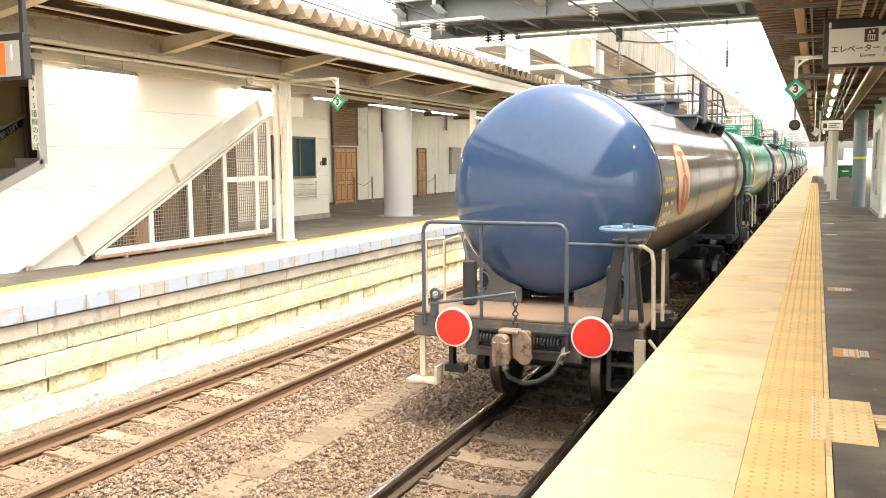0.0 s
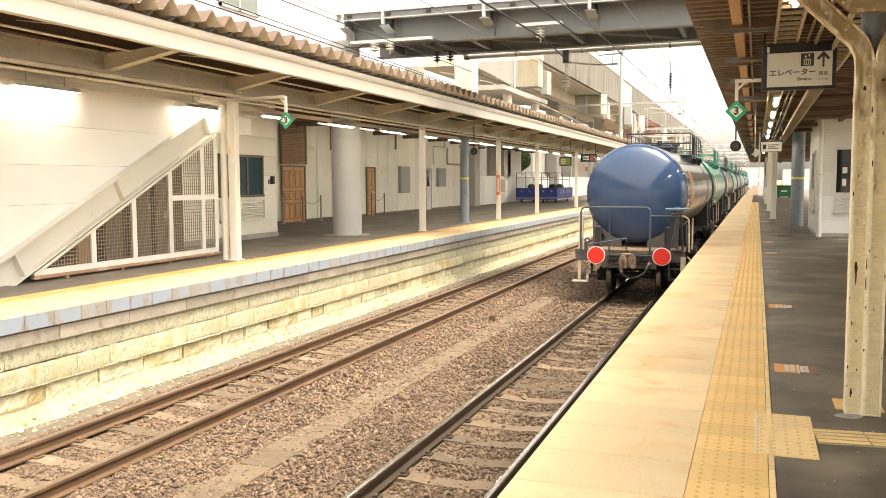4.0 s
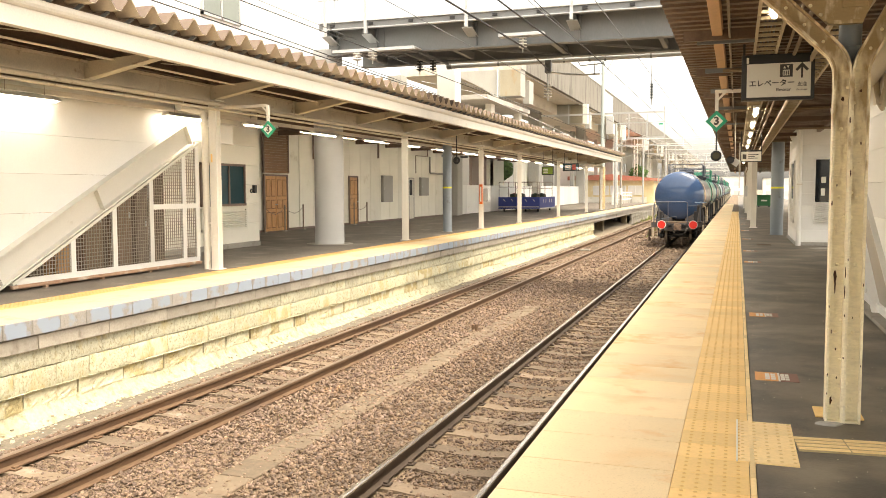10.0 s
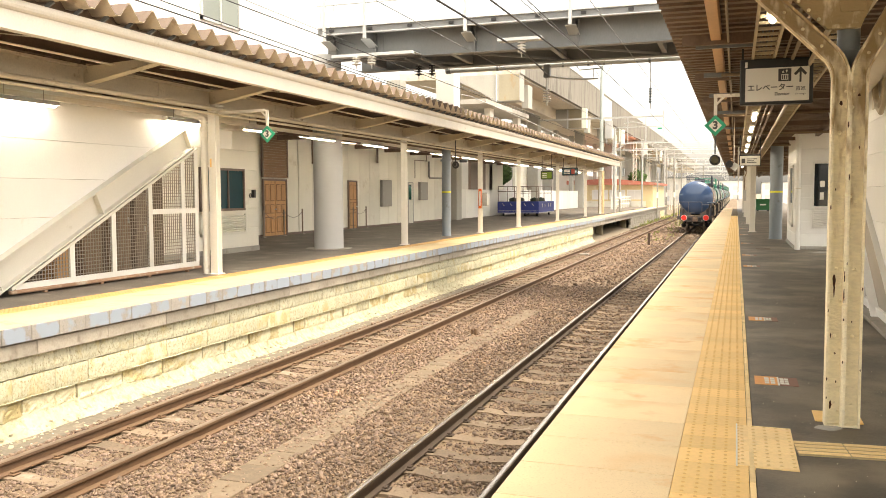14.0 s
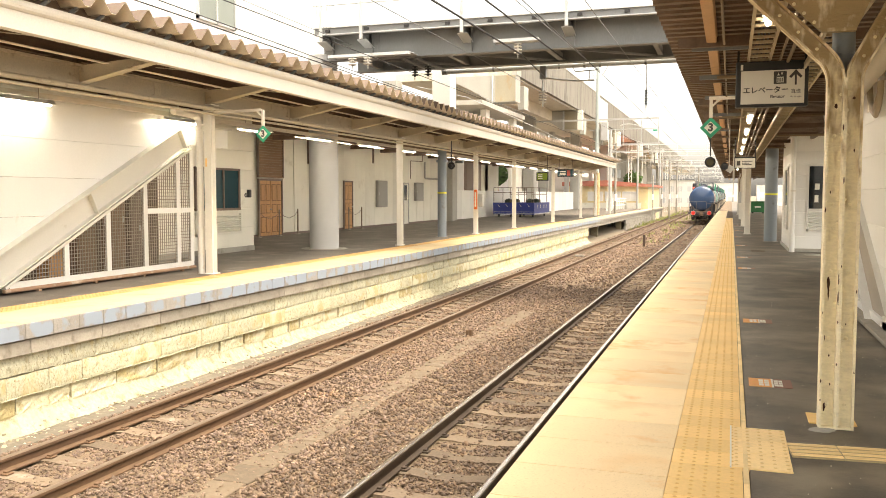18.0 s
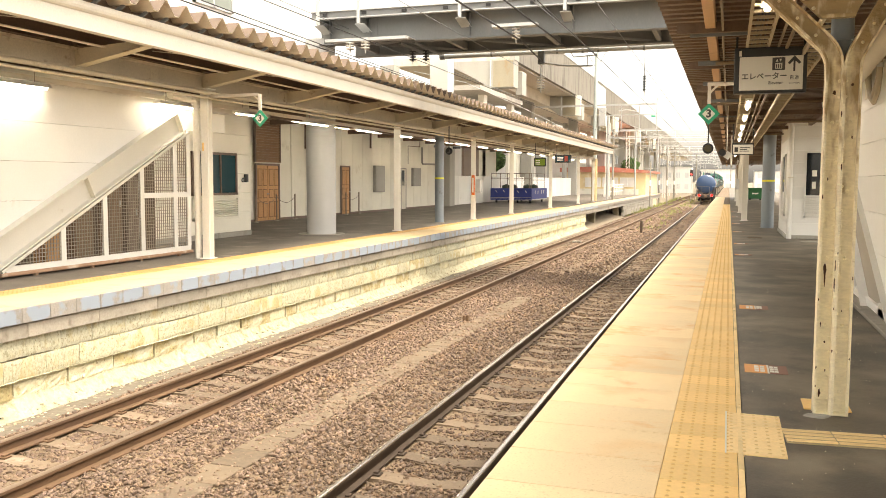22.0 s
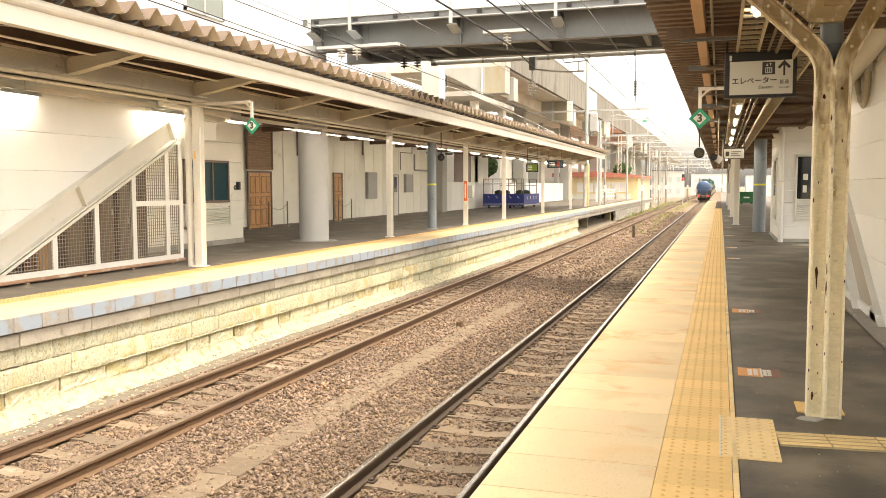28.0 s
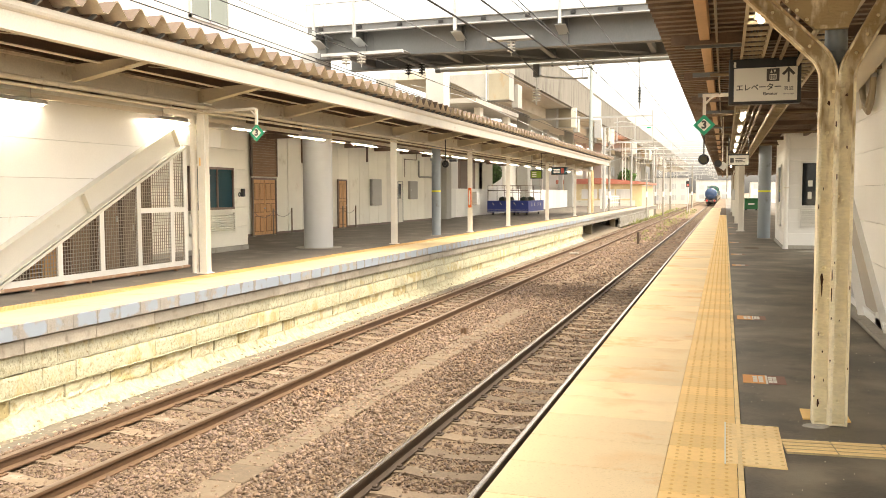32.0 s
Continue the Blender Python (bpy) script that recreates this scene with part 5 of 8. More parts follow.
def stone_wall():
    rng = random.Random(11)

    def blank(v, L, h, rough, worn, material):
        """A rough-faced stone whose edges are broken off."""
        sh = Shape()
        nx, nz = 16, 5
        r = random.Random(v)
        def f(i, j):
            edge = i in (0, nx) or j in (0, nz)
            return -r.uniform(0.0, 0.006) if edge else rough * r.uniform(-0.8, 1.0) + 0.006
        def e(i, j):
            dy = (r.uniform(-worn, 0) if i == nx else r.uniform(0, worn) if i == 0 else r.uniform(-0.01, 0.01)) * 0.6
            dz = r.uniform(-worn, 0) if j == nz else r.uniform(0, worn) if j == 0 else r.uniform(-0.01, 0.01)
            return dy, dz
        vs = []
        for j in range(nz + 1):
            for i in range(nx + 1):
                dy, dz = e(i, j)
                vs.append((f(i, j), L * (i / nx - 0.5) + dy, h * (j / nz) + dz))
        m = nx + 1
        sh.add(vs, [(j * m + i, j * m + i + 1, (j + 1) * m + i + 1, (j + 1) * m + i) for j in range(nz) for i in range(nx)])
        rim = list(range(nx)) + [nx + m * j for j in range(nz)] + [nz * m + i for i in range(nx, 0, -1)] + [m * j for j in range(nz, 0, -1)]
        k = len(rim)
        sh.add([vs[q] for q in rim] + [(-0.15, vs[q][1], vs[q][2]) for q in rim], [(i, (i + 1) % k, k + (i + 1) % k, k + i) for i in range(k)])
        return sh.mesh("stone", material)

    upper = [blank(v, 1.0, 0.25, 0.003, 0.012, STONE_UPPER) for v in range(8)]
    middle = [blank(v, 1.0, 0.25, 0.004, 0.012, STONE_OCHRE if v % 4 == 3 else STONE) for v in range(8)]
    lower = [blank(20 + v, 1.0, 0.25, 0.012, 0.02, (STONE_OCHRE, STONE_PALE, STONE_PALE, STONE)[v % 4]) for v in range(8)]
    for z, h, x, lo, hi, blanks, gap in ((-0.58, 0.252, LEDGE - 0.105, 0.55, 1.1, upper, 0.003), (-0.85, 0.270, LEDGE - 0.10, 0.55, 1.2, middle, 0.004),
                                         (-1.10, 0.235, LEDGE - 0.15, 0.4, 1.0, lower, 0.0)):
        y = 4.0 + rng.uniform(0, 0.5)
        while y < 51.3:
            L = min(rng.uniform(lo, hi), 51.6 - y)
            ob = part("stone", blanks[rng.randrange(8)], None, lp)
            ob.location = (x + rng.uniform(-0.006, 0.005), y + L / 2, z + rng.uniform(-0.004, 0.004))
            ob.scale = (1.0, L, h / 0.25)
            y += L + (gap or rng.choice((0.008, 0.012, 0.03, 0.055)))
    lip = Shape()
    cut = [(rng.uniform(-0.014, 0.010), rng.uniform(-0.007, 0.007)) for _ in range(600)]
    vs = [p for k, (a, b) in enumerate(cut) for p in ((LEDGE - 0.17, 3.8 + 0.08 * k, -0.835 + b), (LEDGE - 0.088 + a, 3.8 + 0.08 * k, -0.848 + b), (LEDGE - 0.096 + a, 3.8 + 0.08 * k, -0.860 + b), (LEDGE - 0.17, 3.8 + 0.08 * k, -0.875 + b))]
    lip.add(vs, [(4 * k + i, 4 * k + i + 1, 4 * k + i + 5, 4 * k + i + 4) for k in range(599) for i in range(3)])
    part("mortar_lip", lip, STONE_UPPER, lp, "ragged mortar ledge along the wall")
    # dark backing paints shade into the gaps between the stones
    part("wall_backing", Shape().box(LEDGE - 0.34, LEDGE - 0.20, -25, 51.6, -1.5, LZ - 0.3), SHADED_MASONRY, lp)
    fil = Shape()
    cut = [(rng.uniform(-0.05, 0.035), rng.uniform(-0.04, 0.06)) for _ in range(101)]
    vs = [p for k, (a, b) in enumerate(cut) for p in ((LEDGE - 0.17, 3.8 + 0.48 * k, -1.05 + a), (LEDGE - 0.10, 3.8 + 0.48 * k, -1.18 + a), (LEDGE + 0.03 + b, 3.8 + 0.48 * k, -1.285))]
    fil.add(vs, [(3 * k + i, 3 * k + i + 1, 3 * k + i + 4, 3 * k + i + 3) for k in range(100) for i in (0, 1)], True)
    part("mortar_fillet", fil, FILLET, lp, "whitewashed sloping mortar at the wall foot")
    part("wall_gutter", Shape().box(LEDGE + 0.20, LEDGE + 0.44, -25, 51.6, -1.5, -1.262, 0.02).box(LEDGE - 0.05, LEDGE + 0.2, -25, 51.6, -1.5, -1.29), GUTTER, lp, "grey concrete channel along the wall foot")


stone_wall()


def mortar_chips():
    """Broken mortar and stone lying along the wall foot."""
    rng = random.Random(21)
    sh = Shape()
    for _ in range(420):
        y = 4.5 + 40 * rng.random() ** 1.5
        x = LEDGE - 0.1 + 0.75 * rng.random() ** 1.3
        z = -1.285 + max(0.0, (LEDGE + 0.03 - x) * 0.75) + (0.025 if LEDGE + 0.2 < x < LEDGE + 0.44 else 0)
        a = rng.uniform(0.010, 0.04)
        sh.box(-a, a, -a * rng.uniform(0.4, 0.9), a * 0.6, -0.01, rng.uniform(0.004, 0.014), 0.004, pose(x, y, z, rng.uniform(-15, 15), rng.uniform(-15, 15), rng.uniform(0, 360)))
    tagged(part("mortar_chips", sh, per_piece(mat("broken_mortar", (0.36, 0.315, 0.21), 0.9, var=0.2), 0.6, 1.15), lp, "broken mortar chips along the wall foot"), kind="stuff")


mortar_chips()
# beyond the wall the deck stands free on piers, then on a low block wall
# piers and inner wall are coloured dark for the shaded hollow under the deck
for y in (58.0, 70.9):
    part("deck_pier", Shape().box(LEDGE - 0.9, LEDGE - 0.5, y - 0.25, y + 0.25, -1.5, LZ - 0.47), SHADED_MASONRY, lp)
part("inner_wall", Shape().box(LEDGE - 2.4, LEDGE - 2.2, 51.6, 72.0, -1.5, LZ - 0.47), SHADED_MASONRY, lp)
part("soil_bank", Shape().prism([(LEDGE - 2.2, -1.5), (LEDGE + 0.1, -1.5), (LEDGE - 0.2, -1.3), (LEDGE - 1.2, -1.05), (LEDGE - 2.2, -0.9)], 51.6, 72.0), SOIL, lp, "dry soil bank under the free deck")
blk = Shape().box(-0.2, 0.0, -0.44, 0.44, 0.0, 0.26, 0.015).mesh("wall_block", PALE_CONCRETE)
for k in range(32):
    for j in range(4):
        part("wall_block", blk, None, lp).location = (LEDGE - 0.12, 71.6 + 0.9 * k + 0.45 * (j % 2), -1.28 + 0.27 * j)


# ---- the staircase on the opposite platform ----
SX = -10.6


STAIR_WALL = mat("olive_stair_panel", (0.36, 0.30, 0.17), 0.45, var=0.1, stain=(0.28, 0.23, 0.13), amount=0.3)
WIRE = mat("dull_wire_mesh", (0.34, 0.29, 0.23), 0.6, var=0.1)


def far_stairs():
    st = thing("staircase", "white panelled staircase with cream stringer over a mesh enclosure", "staircase")
    k = (3.0 - 0.67) / (14.81 - 10.07)
    def top(y):
        return 0.67 + (y - 10.07) * k
    yb, yt = 9.0, 14.85
    part("stringer", Shape().prism([(yb, max(LZ, top(yb) - 0.5)), (9.8, LZ), (15.87, 3.02), (14.85, 3.02), (yb, top(yb))], SX - 0.06, SX, "x"), STRINGER, st, "cream steel stringer")
    part("upper_flange", Shape().prism([(yb, top(yb) - 0.03), (yt, top(yt) - 0.03), (yt, top(yt)), (yb, top(yb))], SX, SX + 0.11, "x"), STRINGER, st)
    part("landing_beam", Shape().box(SX - 0.059, SX - 0.001, 14.9, 16.5, 2.62, 3.02).box(SX - 0.06, SX + 0.11, 14.86, 16.5, 3.02, 3.05), STRINGER, st)
    part("lower_flange", Shape().prism([(9.75, top(9.75) - 0.5), (yt, top(yt) - 0.5), (yt, top(yt) - 0.47), (9.75, top(9.75) - 0.47)], SX, SX + 0.11, "x"), STRINGER, st)
    for y in (9.9, 12.15, 14.75):
        part("stiffener", Shape().bar((SX + 0.05, y - 0.07, top(y - 0.07) - 0.02), (SX + 0.05, y + 0.12, top(y + 0.12) - 0.48), 0.02, 0.10, up=(1, 0, 0)), STRINGER, st)
    # white boards above the stringer
    for z0, z1 in ((0.05, 0.62), (0.625, 1.25), (1.255, 1.88), (1.885, 2.51), (2.515, 3.32)):
        def edge(z):
            return 10.07 + (z - 0.67) / k + 0.05
        left0 = 8.55 if z0 < 1.2 else 9.40
        left1 = 8.55 if z1 <= 1.26 else 9.40
        poly = [(left0, z0), (max(edge(z0), left0 + 0.05), z0), (edge(z1), z1), (left1, z1)]
        if left0 != left1:
            poly = [(left0, z0), (edge(z0), z0), (edge(z1), z1), (9.40, z1)]
        if 1.2 < z0 < 1.3:
            poly = [(8.6, 1.255), (edge(z0), z0), (edge(z1), z1), (9.40, z1), (9.38, 1.62)]
        part("side_board", Shape().prism(poly, SX - 0.11, SX - 0.05, "x"), WHITE, st, "white metal side board")
    part("edge_trim", Shape().bar((SX - 0.05, 9.40, 1.62), (SX - 0.05, 9.40, 3.3), 0.05, 0.14).bar((SX - 0.05, 7.4, 0.76), (SX - 0.05, 9.40, 1.63), 0.05, 0.14), PALE_STEEL, st, "bare metal edge trim")
    part("side_board", Shape().prism([(7.0, LZ), (8.55, LZ), (8.6, 1.25), (7.0, 0.58)], SX - 0.11, SX - 0.05, "x"), WHITE, st)
    part("inner_wall", Shape().prism([(6.0, LZ), (17.0, 3.4), (17.0, 3.9), (6.0, 3.6)], SX - 1.75, SX - 1.65, "x"), STAIR_WALL, st)
    part("handrail", Shape().tube([(SX - 1.55, 7.5, 1.02), (SX - 1.55, 12.0, 3.2)], 0.03, 8), PALE_STEEL, st)
    # steps
    for i in range(20):
        part("step", Shape().box(SX - 1.65, SX - 0.11, 7.2 + 0.34 * i, 7.56 + 0.34 * i, -0.12 + 0.167 * i + LZ, 0.167 * (i + 1) + LZ - 0.0), CONCRETE, st)
    # enclosure under the stringer
    def lid(y):
        return top(y) - 0.52
    fr = part("enclosure_frame", Shape().bar((SX + 0.03, 10.2, lid(10.2) - 0.05), (SX + 0.03, 15.08, lid(15.08) - 0.05), 0.05, 0.11, up=(1, 0, 0)), STRINGER, st, "white steel enclosure frame")
    part("bottom_rail", Shape().box(SX + 0.005, SX + 0.055, 10.3, 15.1, LZ + 0.095, LZ + 0.19), WHITE_PAINT, fr)
    part("rusty_sill", Shape().box(SX + 0.0, SX + 0.085, 10.2, 15.14, LZ + 0.035, LZ + 0.094, 0.012), SILL_RUST, fr, "rusty sill under the frame")
    for y in (10.9, 12.2, 13.5, 14.7):
        part("sill_foot", Shape().box(SX + 0.01, SX + 0.07, y - 0.03, y + 0.03, LZ, LZ + 0.036), SILL_RUST, fr)
    ys = [10.55, 11.53, 12.56, 13.59, 14.61, 15.06]
    for y in ys[1:]:
        part("frame_post", Shape().box(SX + 0.006, SX + 0.054, y - 0.06, y + 0.05, LZ + 0.185, lid(y)), WHITE_PAINT, fr)
    part("middle_rail", Shape().box(SX + 0.007, SX + 0.053, 13.6, 15.05, 1.24, 1.34), WHITE_PAINT, fr)
    for a, b in zip(ys, ys[1:]):
        m = Shape()
        y = a + 0.06
        while y < b - 0.05:
            m.box(SX + 0.024, SX + 0.034, y - 0.006, y + 0.006, LZ + 0.12, max(lid(y) - 0.04, LZ + 0.13))
            y += 0.065
        z = LZ + 0.16
        while z < lid(b) - 0.04:
            y0 = max(a, 10.07 + (z + 0.57 - 0.67) / k)
            if y0 < b - 0.05:
                m.box(SX + 0.034, SX + 0.044, y0, b - 0.05, z - 0.006, z + 0.006)
            z += 0.065
        part("mesh_panel", m, WIRE, fr, "grey wire mesh")
    return st


far_stairs()
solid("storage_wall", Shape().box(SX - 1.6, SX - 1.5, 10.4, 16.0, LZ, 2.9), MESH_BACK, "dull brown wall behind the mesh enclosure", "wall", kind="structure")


def cupboard(y, w, h, x, mat_, label):
    c = thing("cabinet", label, "cabinet", (x, y, LZ))
    part("body", Shape().box(-0.3, 0.0, -w / 2, w / 2, 0.0, h, 0.01), mat_, c)
    part("door_leaf", Shape().box(0.0, 0.015, -w / 2 + 0.02, w / 2 - 0.02, 0.06, h - 0.04, 0.004), mat_, c)
    part("handle", Shape().box(0.015, 0.04, w / 2 - 0.1, w / 2 - 0.07, h * 0.5, h * 0.5 + 0.12), PALE_STEEL, c)
    return c


cupboard(12.15, 0.45, 1.25, SX - 0.7, WOOD, "brown wooden cabinet behind the mesh")
cupboard(13.1, 0.5, 1.9, SX - 0.9, LOCKER, "dull locker behind the wire mesh")
cupboard(14.1, 0.4, 2.0, SX - 1.0, LOCKER, "tall dull locker behind the wire mesh")
cupboard(14.75, 0.35, 1.6, SX - 1.1, SHUTTER, "brown metal cabinet behind the mesh")


def stair_sign():
    s = thing("platform_sign", "narrow white vertical sign pointing to platforms 4 and 5", "sign", (SX + 0.03, 9.22, 1.83))
    part("plate", Shape().box(-0.01, 0.01, -0.06, 0.06, 0, 1.08), SIGN_WHITE, s)
    for i, ch in enumerate("↑4・5番線のりば"):
        words("character", ch, 0.11, GREEN_PAINT if i > 3 else LETTER, s, pose(0.012, 0, 1.0 - 0.12 * i, 90, 0, 90))
    return s


stair_sign()


def keep_left():
    s = thing("handrail_band", "black band with white warning letters beside the stairs", "sign", pose(SX - 1.6, 9.97, 2.10, 0, 0, 0))
    part("band", Shape().box(-0.01, 0.012, -0.75, 0.62, -0.075, 0.075, m=pose(0, 0, 0, 29, 0, 0)), SIGN_BLACK, s)
    words("lettering", "KEEP LEFT", 0.12, SIGN_WHITE, s, pose(0.016, 0.1, 0.03, 0, 0, 0) @ Matrix.Rotation(radians(29), 4, "X") @ pose(0, 0, 0, 90, 0, 90))
    return s


keep_left()


def number_board():
    s = thing("hanging_sign", "grey platform number board with orange field and figure 1", "sign", (-8.35, 6.95, 2.56))
    part("case", Shape().box(-0.75, 0.28, 0.0, 0.10, 0.0, 0.50, 0.01), SIGN_BLACK, s)
    part("face", Shape().box(-0.72, 0.22, -0.006, 0.001, 0.03, 0.42), PALE_STEEL, s)
    part("orange_field", Shape().box(-0.5, 0.0, -0.009, -0.005, 0.05, 0.40), ORANGE, s)
    words("figure", "1", 0.24, SIGN_WHITE, s, pose(0.10, -0.008, 0.28, 90, 0, 0))
    part("hanger", Shape().box(0.2, 0.26, 0.03, 0.08, 0.5, 1.5), SIGN_BLACK, s)
    return s


number_board()


# ---- room block and station wall on the opposite platform ----
def kiosk():
    X = -12.75
    w = thing("wall_kiosk", "white flat-sided room block on the opposite platform", "wall", (X, 0, LZ), kind="structure")
    part("plinth", Shape().box(-3.7, 0.02, 16.5, 21.12, 0.0, 0.14, 0.01), CONCRETE, w)
    board = Shape().box(-3.7, 0.0, 16.5, 21.1, 0.0, 0.52, 0.006).mesh("wall_board", OFFWHITE)
    for i in range(7):
        part("wall_board", board, None, w).location = (0, 0, 0.14 + 0.524 * i)
    f = part("window_frame", Shape().box(-0.01, 0.05, 18.3, 18.36, 1.14, 2.26).box(-0.01, 0.05, 20.30, 20.36, 1.14, 2.26).box(-0.01, 0.05, 18.3, 20.36, 2.2, 2.26).box(-0.01, 0.06, 18.3, 20.36, 1.14, 1.2).box(0.0, 0.045, 19.55, 19.6, 1.2, 2.2), SHUTTER, w, "dark brown window frame")
    part("pane", Shape().box(0.0, 0.015, 18.36, 20.3, 1.2, 2.2), GLASS_TEAL, f, "teal tinted glass")
    lf = part("louvre_frame", Shape().box(0.0, 0.05, 18.3, 18.36, 0.5, 1.1).box(0.0, 0.05, 20.36, 20.42, 0.5, 1.1).box(0.0, 0.05, 18.3, 20.42, 1.05, 1.1).box(0.0, 0.05, 18.3, 20.42, 0.5, 0.56), OFFWHITE, w)
    for i in range(8):
        part("louvre_slat", Shape().box(0.0, 0.04, 18.36, 20.36, -0.012, 0.012, m=pose(0.01, 0, 0.6 + 0.057 * i, 0, 35, 0)), OFFWHITE, lf)
    p = part("wall_phone", Shape().box(0.0, 0.09, 20.75, 20.86, 1.48, 1.70, 0.01), SIGN_BLACK, w)
    part("hose_reel", Shape().ring((0.05, 20.63, 1.54), 0.05, 0.015, "x", 16, 6), SIGN_BLACK, w)
    return w


kiosk()


def station_wall():
    X = -16.5
    w = thing("wall_station", "pale panelled station wall under the opposite canopy", "wall", (X, 0, LZ), kind="structure")
    part("wall_core", Shape().box(-0.3, -0.02, 20.0, 50.6, 0.0, 4.4), OFFWHITE, w)
    panel = Shape().box(-0.02, 0.02, -0.57, 0.57, 0.02, 4.0, 0.006).mesh("wall_panel", OFFWHITE)
    for k in range(17):
        part("wall_panel", panel, None, w).location = (0, 30.35 + 1.16 * k + 0.58, 0)
    for k in range(5):
        part("wall_panel", panel, None, w).location = (0, 21.1 + 1.16 * k + 0.58, 0)
    part("skirting", Shape().box(0.0, 0.035, 21.0, 50.6, 0.0, 0.09), SHUTTER, w)
    return w


station_wall()
# unseen wall added so the tank head mirrors an even pale side
solid("wall_rear", Shape().box(-11.1, -10.8, -46.0, 5.5, LZ, 3.32, 0.01), WHITE, "unseen plain pale wall behind the viewpoint, added for reflections", "wall", kind="structure")


def panel_door(y, w, h, leaves, label):
    d = thing("wooden_door", label, "door", (-16.47, y, LZ + 0.02))
    part("frame", Shape().box(0.0, 0.06, -0.07, 0.0, 0, h + 0.07).box(0.0, 0.06, w, w + 0.07, 0, h + 0.07).box(0.0, 0.06, 0.0, w, h, h + 0.07), SHUTTER, d)
    lw = w / leaves
    for i in range(leaves):
        leaf = part("leaf", Shape().box(0.0, 0.035, i * lw + 0.014, (i + 1) * lw - 0.014, 0.01, h, 0.004), WOOD, d, "varnished wooden leaf")
        for z0, z1 in ((0.12, 0.72), (0.84, 1.18), (1.30, h - 0.12)):
            for a in (0.09, 0.54):
                y0 = i * lw + lw * a
                # dark plate paints in the shade of the groove round each panel
                part("panel_moulding", Shape().box(0.035, 0.040, y0, y0 + lw * 0.38, z0, z1, 0.002), GROOVE_WOOD, leaf)
                part("raised_panel", Shape().box(0.040, 0.055, y0 + 0.03, y0 + lw * 0.38 - 0.03, z0 + 0.03, z1 - 0.03, 0.008), WOOD, leaf)
    part("handle", Shape().cyl((0.04, lw - 0.06, 1.0), (0.11, lw - 0.06, 1.0), 0.02, 10), PALE_STEEL, d)
    return d


panel_door(27.62, 1.62, 2.06, 2, "closed varnished wooden double door with raised panels")
panel_door(34.90, 0.82, 2.10, 1, "narrow closed wooden panel door in the wall")


def louvre_shutter():
    s = thing("louvre_shutter", "brown slatted metal louvre above the double door", "louvre", (-16.47, 27.5, LZ + 2.2))
    for a in (0.0, 1.82):
        part("frame_side", Shape().box(0, 0.08, a, a + 0.06, 0, 1.9), SHUTTER, s)
    slat = Shape().box(-0.004, 0.004, 0.06, 1.82, -0.055, 0.055, m=pose(0, 0, 0, 0, -35, 0)).mesh("slat", LOUVRE)
    for k in range(20):
        part("slat", slat, None, s).location = (0.05, 0, 0.05 + 0.095 * k)
    return s


louvre_shutter()


def wall_cabinet(y, z, w, h, label):
    c = thing("wall_cabinet", label, "wall cabinet", (-16.47, y, LZ + z), group="grey wall cabinets")
    part("box", Shape().box(0, 0.14, 0, w, 0, h, 0.01), CABINET_GREY, c)
    part("door_leaf", Shape().box(0.14, 0.155, 0.03, w - 0.03, 0.03, h - 0.03, 0.004), CABINET_GREY, c)
    part("latch", Shape().box(0.155, 0.17, 0.08, 0.12, h * 0.45, h * 0.55), PALE_STEEL, c)
    return c


wall_cabinet(38.53, 0.96, 1.2, 1.30, "grey metal wall cabinet on the station wall")
wall_cabinet(43.84, 1.23, 1.18, 1.00, "square grey metal wall cabinet on the wall")
sd = thing("steel_door", "narrow pale steel door with a grey glass pane", "door", (-16.47, 42.25, LZ + 0.02))
part("leaf", Shape().box(0.0, 0.04, 0.0, 0.66, 0.0, 2.13, 0.006), OFFWHITE, sd)
part("frame", Shape().box(0.0, 0.06, -0.05, 0.0, 0, 2.18).box(0.0, 0.06, 0.66, 0.71, 0, 2.18).box(0.0, 0.06, 0.0, 0.66, 2.13, 2.18), CABINET_GREY, sd)
part("pane", Shape().box(0.04, 0.046, 0.05, 0.44, 1.25, 2.05), GLASS_DARK, sd, "grey glass pane")


BARRIER = mat("dull_barrier_post", (0.26, 0.20, 0.14), 0.5, var=0.15)


def chain_post(y, x, chain):
    p = thing("barrier_post", "thin dull brown barrier post" + (" with a sagging chain" if chain else ""), "post", (x, y, LZ), group="barrier posts by the doors")
    part("post", Shape().cyl((0, 0, 0), (0, 0, 1.0), 0.03, 10), BARRIER, p)
    if chain:
        part("chain", Shape().tube([(0, 0.0, 0.9), (0, -0.3, 0.74), (0, -0.7, 0.66), (0, -1.1, 0.74), (0, -1.4, 0.9)], 0.009, 5), SHUTTER, p)
    part("base", Shape().cyl((0, 0, 0), (0, 0, 0.03), 0.1, 12), CONCRETE, p)
    return p


for y, chain in ((27.15, False), (28.65, True), (30.1, True), (34.85, False), (36.25, True)):
    chain_post(y, -16.2, chain)


